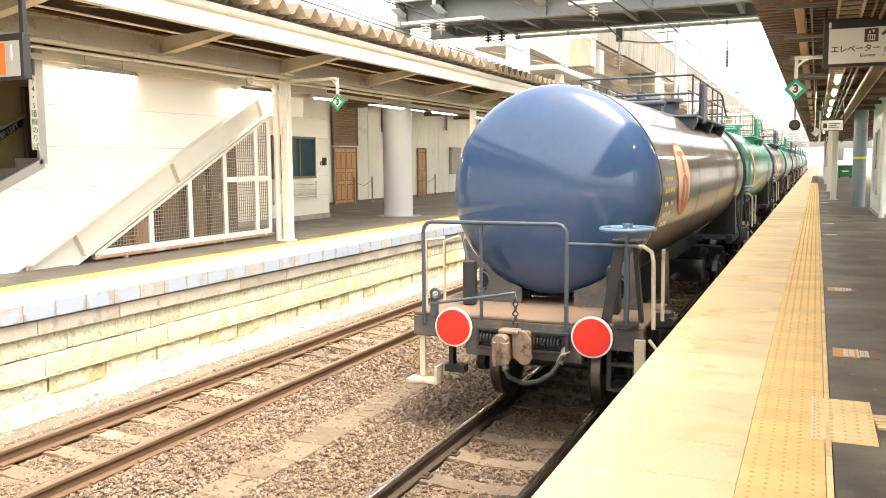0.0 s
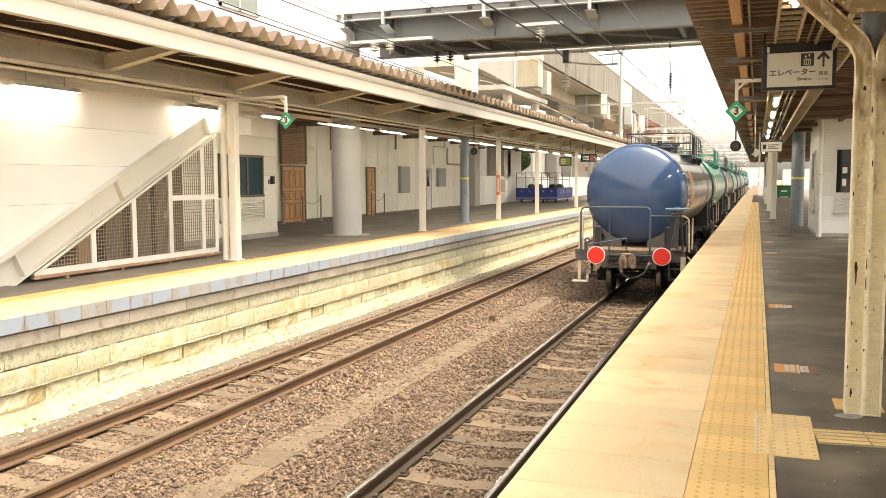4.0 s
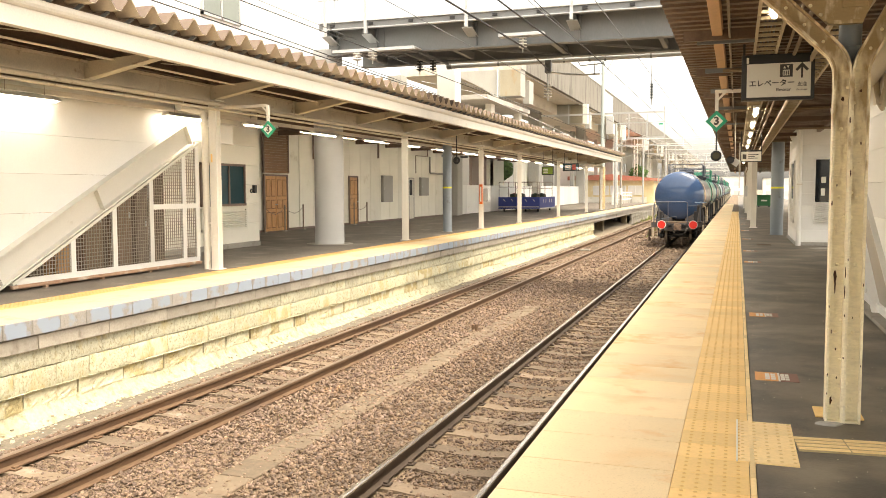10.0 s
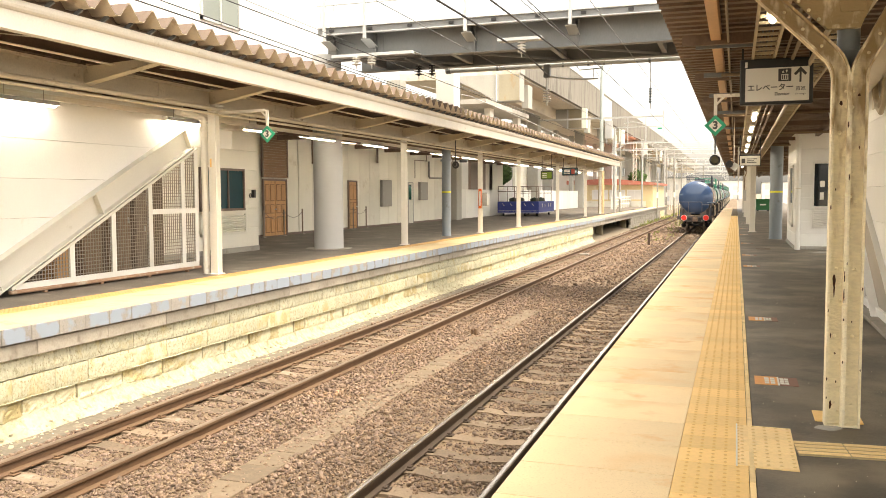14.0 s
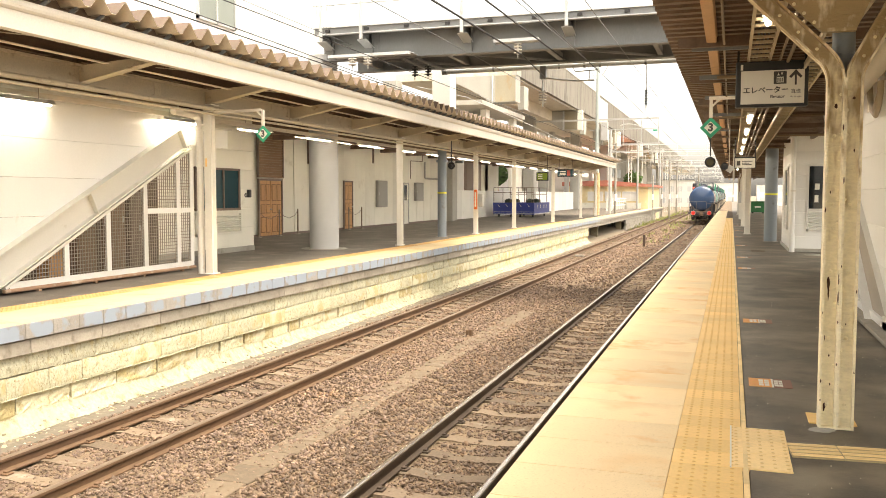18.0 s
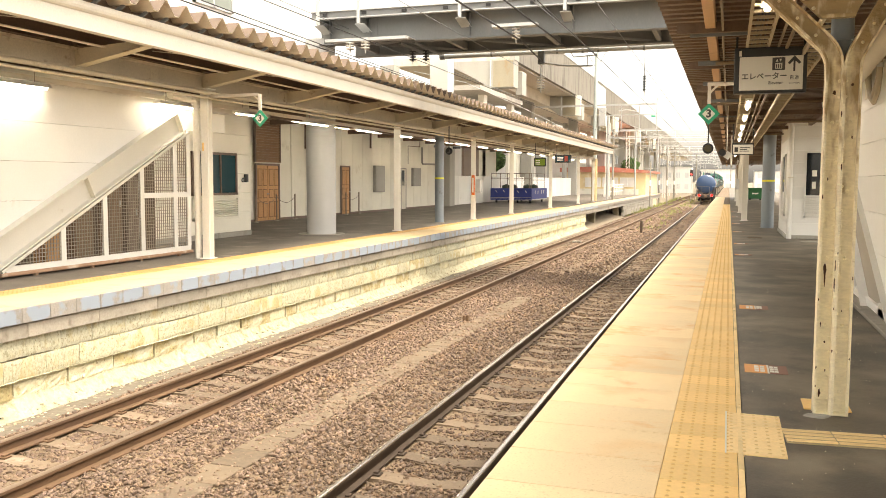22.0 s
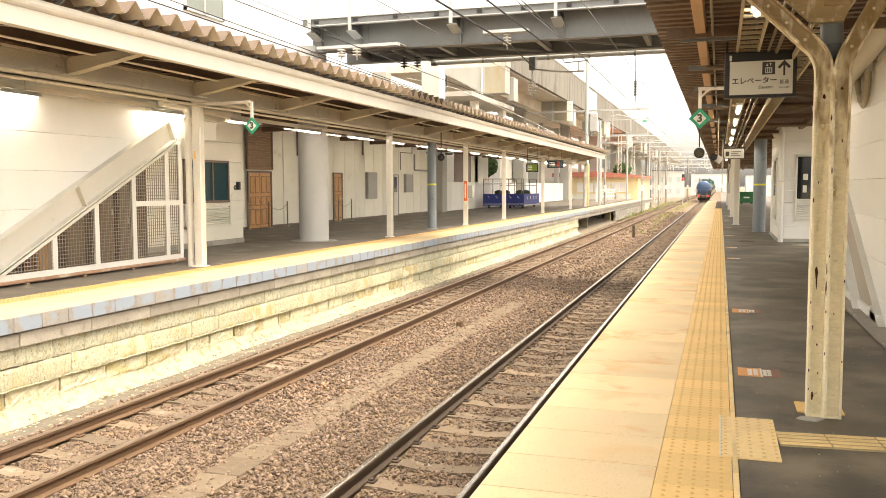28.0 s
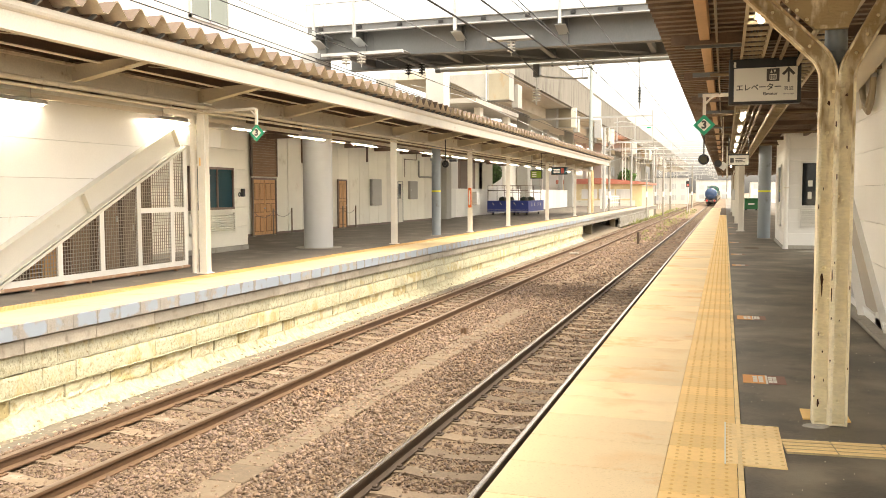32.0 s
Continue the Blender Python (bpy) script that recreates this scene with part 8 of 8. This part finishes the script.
def end_fittings(w, paint, rich):
    """Everything at the rear end of a wagon; y = 0 is the face of the end discs."""
    part("end_beam", Shape().box(-1.22, 1.22, 0.10, 0.22, 0.86, 1.08, 0.01).box(-0.62, 0.62, 0.10, 0.2, 0.70, 0.86, 0.01), BEAM, w)
    part("end_deck", Shape().box(-1.22, 1.22, 0.10, 1.5, 1.08, 1.12, 0.01), DUSTY, w, "dusty brown end platform")
    for s in (-1, 1):
        lamp = part("end_disc", Shape().cyl((0.73 * s, 0.03, 0.99), (0.73 * s, 0.055, 0.99), 0.205, 40), WHITE_PAINT, w, "white-rimmed red marker disc")
        part("reflector", Shape().cyl((0.73 * s, 0.018, 0.99), (0.73 * s, 0.031, 0.99), 0.185, 40), RED, lamp)
        part("disc_arm", Shape().box(0.73 * s - 0.03, 0.73 * s + 0.03, 0.055, 0.1, 0.92, 1.1), BLACK, lamp)
    # saddle plate under the tank, with round holes
    def oval(cx, cz, a, b, n=18):
        return [(cx + a * math.cos(-2 * math.pi * i / n), cz + b * math.sin(-2 * math.pi * i / n)) for i in range(n)]
    for s in (-1, 1):
        brim = [(x * s, 2.37 - math.sqrt(1.12 ** 2 - x * x)) for x in (0.98, 0.9, 0.8, 0.6, 0.45, 0.3)]
        wing = part("saddle_wing", Shape().plate([(0.3 * s, 1.12), (0.98 * s, 1.12)] + brim, [oval(0.78 * s, 1.36, 0.09, 0.15)], 0.98, 1.01), BEAM, w, "dark saddle plate with an oval hole")
        part("hole_rim", Shape().lathe([(-0.012, 0.092), (-0.012, 0.108), (0.0, 0.108)], (0.78 * s, 0.98, 1.36), 20), BEAM, wing)
        part("inner_web", Shape().plate([(0.3 * s, 1.12), (0.62 * s, 1.12), (0.62 * s, 1.40), (0.3 * s, 1.27)], [oval(0.47 * s, 1.22, 0.075, 0.055)], 1.30, 1.33), BLACK, wing)
    part("cross_bearer", Shape().box(-0.9, 0.9, 1.55, 1.6, 1.12, 1.3), BLACK, w)
    for s in (-1, 1):
        part("upright", Shape().box(0.80 * s - 0.07, 0.80 * s + 0.07, 0.62, 0.74, 1.12, 1.62, 0.02), BLACK, w)
    # front railing
    def rail(pts, r=0.022):
        return Shape().tube(pts, r, 10)
    x0, x1, top = -1.09, 0.46, 2.08
    y = 0.09
    corner = [(x0 + 0.1 - 0.1 * math.cos(radians(a)), y, top - 0.1 + 0.1 * math.sin(radians(a))) for a in (0, 30, 60, 90)]
    corner2 = [(x1 - 0.1 + 0.1 * math.sin(radians(a)), y, top - 0.1 + 0.1 * math.cos(radians(a))) for a in (0, 30, 60, 90)]
    part("end_railing", rail([(x0, y, 1.0)] + corner + corner2 + [(x1, y, 1.05)]), BLUE_GREY, w, "bent blue-grey tube railing")
    part("railing_post", rail([(-0.44, y, 1.08), (-0.44, y, top)], 0.018), BLUE_GREY, w)
    part("side_rail", rail([(x1, y, 1.89), (1.17, y, 1.89)], 0.018), BLUE_GREY, w)
    part("corner_rail", rail([(1.16, y, 1.89), (1.2, y, 1.89), (1.28, y, 1.84), (1.30, y, 1.75), (1.31, y, 1.1)], 0.02), DIRTY_WHITE, w)
    part("grab_rail", rail([(1.36, y + 0.2, 1.85), (1.36, y + 0.2, 1.15)], 0.018), DIRTY_WHITE, w)
    part("grab_rail", rail([(-1.18, 0.35, 0.9), (-1.18, 0.35, 1.86), (-1.0, 0.45, 1.88)], 0.018), DIRTY_WHITE, w)
    part("grab_rail", rail([(-1.20, 0.9, 1.1), (-1.20, 0.9, 1.8), (-1.02, 0.9, 1.86)], 0.018), DIRTY_WHITE, w)
    part("rail_brace", rail([(-0.98, 0.9, 1.88), (-0.75, 0.75, 1.15)], 0.016), BLUE_GREY, w)
    # hand brake
    br = part("brake_stand", Shape().bar((0.84, 0.16, 1.10), (0.97, 0.16, 1.92), 0.05, 0.10).bar((1.16, 0.30, 1.10), (1.10, 0.22, 1.92), 0.04, 0.08).box(0.90, 1.20, 0.08, 0.28, 1.92, 1.95, 0.008), BLACK, w, "black hand brake stand")
    part("brake_rod", Shape().cyl((1.05, 0.10, 1.08), (1.05, 0.10, 2.06), 0.028, 12), BLUE_GREY, br)
    hw = Shape().ring((1.05, 0.10, 2.05), 0.25, 0.022, "z", 36, 8)
    for a in range(5):
        t = radians(72 * a)
        hw.cyl((1.05, 0.10, 2.06), (1.05 + 0.25 * math.cos(t), 0.10 + 0.25 * math.sin(t), 2.05), 0.014, 6)
    hw.cyl((1.05, 0.10, 2.03), (1.05, 0.10, 2.10), 0.05, 12)
    part("brake_wheel", hw, WHEEL_BLUE, br, "pale blue spoked brake wheel")
    part("ratchet", Shape().cyl((1.05, 0.10, 1.10), (1.05, 0.10, 1.14), 0.12, 18), BLACK, br)
    # step and box beneath the beam
    fr = part("step_frame", Shape().box(0.86, 0.90, 0.12, 0.2, 0.45, 0.88).box(1.18, 1.22, 0.12, 0.2, 0.45, 0.88).box(0.86, 1.22, 0.12, 0.5, 0.45, 0.48).box(0.86, 1.22, 0.12, 0.2, 0.70, 0.73), BLACK, w)
    part("white_post", Shape().box(1.13, 1.24, 0.08, 0.118, 0.45, 0.99, 0.01), DIRTY_WHITE, fr)
    part("shunter_step", Shape().box(-1.16, -1.10, 0.12, 0.16, 0.42, 1.0).box(-1.28, -0.95, 0.02, 0.2, 0.36, 0.40, 0.008).box(-0.95, -0.92, 0.02, 0.2, 0.36, 0.55), DIRTY_WHITE, w, "white painted shunter's step")
    part("step_hanger", Shape().box(-0.90, -0.85, 0.3, 0.4, 0.5, 0.9).box(-0.95, -0.72, 0.3, 0.42, 0.44, 0.52), BLACK, w)
    # coupler with springs
    cp = part("coupler", Shape().box(-0.10, 0.10, -0.12, 0.30, 0.76, 1.00, 0.02).prism([(-0.13, 0.76), (-0.03, 0.74), (0.0, 0.77), (0.0, 1.0), (-0.04, 1.03), (-0.11, 1.03), (-0.14, 0.99)], -0.42, -0.14).prism([(0.03, 0.80), (0.12, 0.73), (0.19, 0.75), (0.21, 0.80), (0.20, 0.98), (0.15, 1.05), (0.05, 1.07), (0.02, 1.03)], -0.27, -0.22).prism([(0.0, 0.78), (0.14, 0.80), (0.12, 0.96), (0.0, 0.98)], -0.22, -0.1), CAST, w, "rusty brown knuckle coupler")
    part("knuckle", Shape().cyl((-0.01, -0.42, 0.77), (-0.01, -0.42, 0.97), 0.045, 14).box(-0.12, -0.08, -0.475, -0.45, 0.74, 0.98, 0.008), CAST, cp)
    part("lock_lifter", Shape().box(-0.12, 0.08, -0.30, -0.16, 1.03, 1.07, 0.01), CAST, cp)
    for a, b in ((-0.47, -0.2), (0.12, 0.5)):
        out = a if a < 0 else b - 0.03
        part("coupler_box_top", Shape().box(a, b, 0.02, 0.12, 0.98, 1.01, 0.004), BLACK, w)
        part("coupler_box_bottom", Shape().box(a, b, 0.02, 0.12, 0.79, 0.82, 0.004), BLACK, w)
        part("coupler_box_side", Shape().box(out, out + 0.03, 0.02, 0.12, 0.82, 0.98, 0.004), BLACK, w)
    for a, b in ((-0.42, -0.24), (0.15, 0.45)):
        sp = Shape()
        m = int((b - a) / 0.035)
        for k in range(m):
            sp.ring((a + 0.035 * k, 0.05, 0.90), 0.045, 0.012, "x", 14, 6)
        part("buffer_spring", sp, BLACK, w)
    # uncoupling lever and chain
    part("uncoupling_lever", rail([(-1.0, 0.05, 1.22), (-0.3, 0.03, 1.34), (-0.05, 0.02, 1.39), (-0.04, 0.02, 1.30)], 0.016), BLUE_GREY, w)
    part("lever_bracket", Shape().box(-1.0, -0.93, 0.04, 0.12, 1.08, 1.30, 0.01).ring((-0.93, 0.03, 1.33), 0.05, 0.018, "y", 14, 6), BLUE_GREY, w)
    ch = Shape()
    for k in range(7):
        ch.ring((-0.04, 0.0, 1.33 - 0.05 * k), 0.026, 0.008, "y" if k % 2 else "x", 10, 5)
    part("lever_chain", ch, BLACK, w)
    # air hose and pipes
    part("air_hose", Shape().tube([(0.46, 0.1, 0.86), (0.44, 0.0, 0.76), (0.36, -0.06, 0.62), (0.24, -0.1, 0.54), (0.08, -0.1, 0.50), (-0.08, -0.08, 0.55), (-0.16, -0.02, 0.64), (-0.18, 0.05, 0.74)], 0.025, 10), HOSE, w, "sagging grey air hose")
    part("hose_coupling", Shape().cyl((0.42, -0.01, 0.71), (0.46, 0.08, 0.85), 0.036, 10).cyl((-0.12, -0.05, 0.60), (-0.17, 0.02, 0.68), 0.034, 10).cyl((0.44, -0.04, 0.80), (0.53, -0.02, 0.84), 0.012, 6), PALE_HOSE, w)
    part("side_lever", rail([(1.28, 0.05, 1.0), (1.38, 0.0, 0.9), (1.34, 0.0, 0.7), (1.22, 0.03, 0.58)], 0.018), DIRTY_WHITE, w)
    part("side_bracket", Shape().box(1.2, 1.42, 0.6, 0.7, 1.0, 1.2, 0.03).cyl((1.40, 0.5, 1.1), (1.40, 0.8, 1.1), 0.04, 10), BLACK, w)


def wagon(paint, side, label, rich):
    w = thing("tank_wagon", label, "tank wagon", (NEAR_X, 8.03, RAIL_Z), group="tank wagons of the train")
    r, cz = 1.17, 2.37
    head = [(0.40 * (1 - math.sqrt(max(0, 1 - (i / 24) ** 2.25))), r * max(i, 0.02) / 24) for i in range(25)]
    part("tank_head", Shape().lathe([(0.76 + a, b) for a, b in head] + [(1.32, r)], (0, 0, cz), 72), paint, w)
    part("tank_head", Shape().lathe([(12.82 - a, b) for a, b in head] + [(12.26, r)], (0, 0, cz), 48), paint, w)
    part("tank_barrel", Shape().lathe([(1.305, r + 0.004)] + [(1.31 + 1.095 * i, r + 0.004) for i in range(11)] + [(12.265, r + 0.004)], (0, 0, cz), 96), side, w)
    for y in (1.32, 4.55, 7.17, 9.76):
        part("weld_seam", Shape().ring((0, y, cz), r + 0.003, 0.003, "y", 96, 4), side, w)
    part("centre_sill", Shape().box(-0.22, 0.22, 0.2, 13.38, 0.80, 1.10), BLACK, w)
    for s in (-1, 1):
        part("side_sill", Shape().box(1.02 * s - 0.06, 1.02 * s + 0.06, 0.2, 2.6, 0.92, 1.10, 0.01), BLACK, w)
        part("side_sill", Shape().box(1.02 * s - 0.06, 1.02 * s + 0.06, 11.0, 13.38, 0.92, 1.10, 0.01), BLACK, w)
        part("tank_saddle", Shape().prism([(0.3 * s, 1.1), (1.12 * s, 1.1), (1.10 * s, 1.62), (0.72 * s, 1.4)], 1.9, 2.3), BLACK, w)
        part("tank_saddle", Shape().prism([(0.3 * s, 1.1), (1.12 * s, 1.1), (1.10 * s, 1.95), (0.72 * s, 1.45)], 11.2, 11.6), BLACK, w)
    part("far_end_beam", Shape().box(-1.22, 1.22, 13.34, 13.46, 0.80, 1.10, 0.01), BLUE_GREY, w)
    part("brake_gear", Shape().box(-0.5, 0.5, 4.6, 5.6, 0.55, 0.95, 0.05).cyl((-0.6, 7.5, 0.75), (0.9, 7.5, 0.75), 0.2, 16).cyl((0.5, 6.4, 0.7), (0.5, 9.4, 0.7), 0.05, 8), BLACK, w)
    for y in (2.12, 11.45):
        bogie(w, y)
    for y in WHEEL_AXLES:
        wheelset(w, y)
    if rich:
        end_fittings(w, paint, True)
        # emblem, lettering as bars
        em = part("emblem", oval_on_barrel(2.96, radians(5), 0.54, 0.47, r + 0.009), RED_MARK, w, "red-edged cream oval emblem")
        part("emblem_field", oval_on_barrel(2.96, radians(5), 0.50, 0.435, r + 0.012), CREAM_MARK, em)
        part("emblem_bar", on_barrel(2.88, 3.08, 8, 22, r + 0.015), RED_MARK, em)
        part("emblem_bar", on_barrel(2.74, 3.22, 19, 22, r + 0.0155), RED_MARK, em)
        part("emblem_oval", oval_on_barrel(3.0, radians(-4), 0.27, 0.24, r + 0.015), RED_MARK, em)
        part("emblem_slot", oval_on_barrel(3.0, radians(-3), 0.07, 0.15, r + 0.018), CREAM_MARK, em)
        def bars(y0, widths, a, mt, h=2.6):
            y = y0
            for wd in widths:
                part("text_bar", on_barrel(y, y + wd, a, a + h, r + 0.010, 3), mt, w)
                y += wd + 0.03
        bars(1.50, (0.09, 0.08, 0.09, 0.08, 0.08), 4.6, YELLOW_PAINT)
        bars(1.48, (0.09, 0.09, 0.1, 0.09, 0.08, 0.08), -1.6, YELLOW_PAINT)
        bars(1.54, (0.08, 0.08), -9.0, WHITE_PAINT)
        bars(1.95, (0.07, 0.07), -9.0, WHITE_PAINT)
        bars(1.50, (0.08, 0.08, 0.08, 0.03, 0.16), -14.6, WHITE_PAINT)
        bars(1.48, (0.08, 0.08, 0.06, 0.15), -20.0, WHITE_PAINT)
    else:
        end_fittings(w, paint, False)
        em = part("emblem", oval_on_barrel(2.6, radians(7), 0.30, 0.52, r + 0.015), RED_MARK, w, "red-edged cream oval emblem")
        part("emblem_field", oval_on_barrel(2.6, radians(7), 0.25, 0.46, r + 0.018), CREAM_MARK, em)
    # walkway on top with railings and manhole
    top = 3.40
    deck = paint if not rich else RAIL_BLUE
    ya, yb = 5.8, 10.4
    wk = part("top_walkway", Shape().box(-0.95, 0.95, ya, yb, top - 0.04, top, 0.01), deck, w, "grating walkway across the tank top")
    for s in (-1, 1):
        for k in range(6):
            y = ya + 0.03 + (yb - ya - 0.06) * k / 5
            part("walkway_post", Shape().cyl((0.88 * s, y, top - 0.04), (0.88 * s, y, top + 0.61), 0.014, 8), deck, wk)
        part("walkway_rail", Shape().tube([(0.88 * s, ya, top + 0.61), (0.88 * s, yb - 0.4, top + 0.61), (0.88 * s, yb, top + 0.55), (0.88 * s, yb + 0.7, top + 0.25), (0.9 * s, yb + 1.1, top + 0.2)], 0.018, 8), deck, wk)
        part("middle_rail", Shape().tube([(0.88 * s, ya, top + 0.35), (0.88 * s, yb, top + 0.35)], 0.014, 8), deck, wk)
        for y in (ya + 0.15, 8.1, yb - 0.15):
            part("walkway_support", Shape().prism([(0.5 * s, top - 0.04), (0.95 * s, top - 0.04), (0.95 * s, top - 0.10), (0.86 * s, top - 0.28), (0.6 * s, top - 0.08)], y - 0.06, y + 0.06), deck, wk)
    for z in (0.33, 0.61):
        part("end_rail", Shape().tube([(-0.88, ya, top + z), (0.88, ya, top + z)], 0.018, 8), deck, wk)
        part("end_rail", Shape().tube([(-0.88, yb, top + z - 0.1), (0.88, yb, top + z - 0.1)], 0.016, 8), deck, wk)
    part("manhole", Shape().cyl((0, 8.1, top), (0, 8.1, top + 0.34), 0.35, 24).cyl((0, 8.1, top + 0.34), (0, 8.1, top + 0.40), 0.42, 24), deck, wk)
    part("valve_box", Shape().box(-0.30, 0.30, 6.4, 6.8, top, top + 0.34, 0.03), deck, wk)
    part("valve_pipe", Shape().cyl((-0.34, 6.2, top + 0.22), (0.4, 6.2, top + 0.22), 0.05, 10).cyl((0.0, 6.3, top), (0.0, 6.3, top + 0.42), 0.07, 12), deck, wk)
    part("toe_board", Shape().box(0.90, 0.96, 6.6, 7.1, top - 0.1, top + 0.55, 0.02), deck, wk)
    # ladder that hugs the side
    lad = Shape()
    for dy in (-0.17, 0.17):
        lad.tube([((r + 0.09) * math.cos(radians(a)), 11.7 + dy, cz + (r + 0.09) * math.sin(radians(a))) for a in range(70, -31, -10)] + [(1.22, 11.7 + dy, 0.95)], 0.022, 6)
    for a in range(60, -31, -18):
        lad.cyl(((r + 0.09) * math.cos(radians(a)), 11.53, cz + (r + 0.09) * math.sin(radians(a))), ((r + 0.09) * math.cos(radians(a)), 11.87, cz + (r + 0.09) * math.sin(radians(a))), 0.014, 6)
    part("ladder", lad, BLACK, w, "black ladder hugging the tank side")
    return w


# ---- what moves ----
WAGONS = []
last = wagon(TANK_BLUE, TANK_GREY, "glossy blue and grey tank wagon, last of the train", True)
WAGONS.append(last)
green = wagon(TANK_GREEN, TANK_GREEN, "glossy green tank wagon", False)
WAGONS.append(green)
for k in range(2, 12):
    grey = k in (2, 4, 5, 7, 10)
    w = copy_thing(last if grey else green, pose(NEAR_X, 8.03 + 13.57 * k, RAIL_Z))
    WAGONS.append(tagged(w, "glossy blue and grey tank wagon in the train" if grey else ""))

# where the rear of the train stands, second by second
REAR = [(0, 8.03), (2, 13.3), (4.5, 21.0), (7, 29.7), (9, 37.7), (11, 46.7), (13, 56.3), (15, 67.0), (17, 78.5), (19, 91.0), (21, 103.6), (25, 128.8), (29, 157.5), (32, 181.0)]


def rear(t):
    """The place of the train's rear at a time, smooth between the rows of REAR."""
    for (t0, y0), (t1, y1), (t2, y2), (t3, y3) in zip([(-2, 3.1)] + REAR, REAR, REAR[1:], REAR[2:] + [(34, 198.0)]):
        if t1 <= t <= t2:
            m1, m2 = (y2 - y0) / (t2 - t0), (y3 - y1) / (t3 - t1)
            h = t2 - t1
            u = (t - t1) / h
            return (2 * u ** 3 - 3 * u ** 2 + 1) * y1 + (u ** 3 - 2 * u ** 2 + u) * h * m1 + (3 * u ** 2 - 2 * u ** 3) * y2 + (u ** 3 - u ** 2) * h * m2
    return REAR[-1][1]


def motions():
    for k, w in enumerate(WAGONS):
        walk(w, [(i / 2, pose(NEAR_X, rear(i / 2) + 13.57 * k, RAIL_Z)) for i in range(65)])
    # the wheels of the last wagon roll while they can be told apart
    for ax in [o for o in last.children if o.name.startswith("wheelset")]:
        y = ax.location.y
        walk(ax, [(i / 15, pose(0, y, 0.43) @ Matrix.Rotation(-(rear(i / 15) - 8.03) / 0.43, 4, "X")) for i in range(481)])


motions()
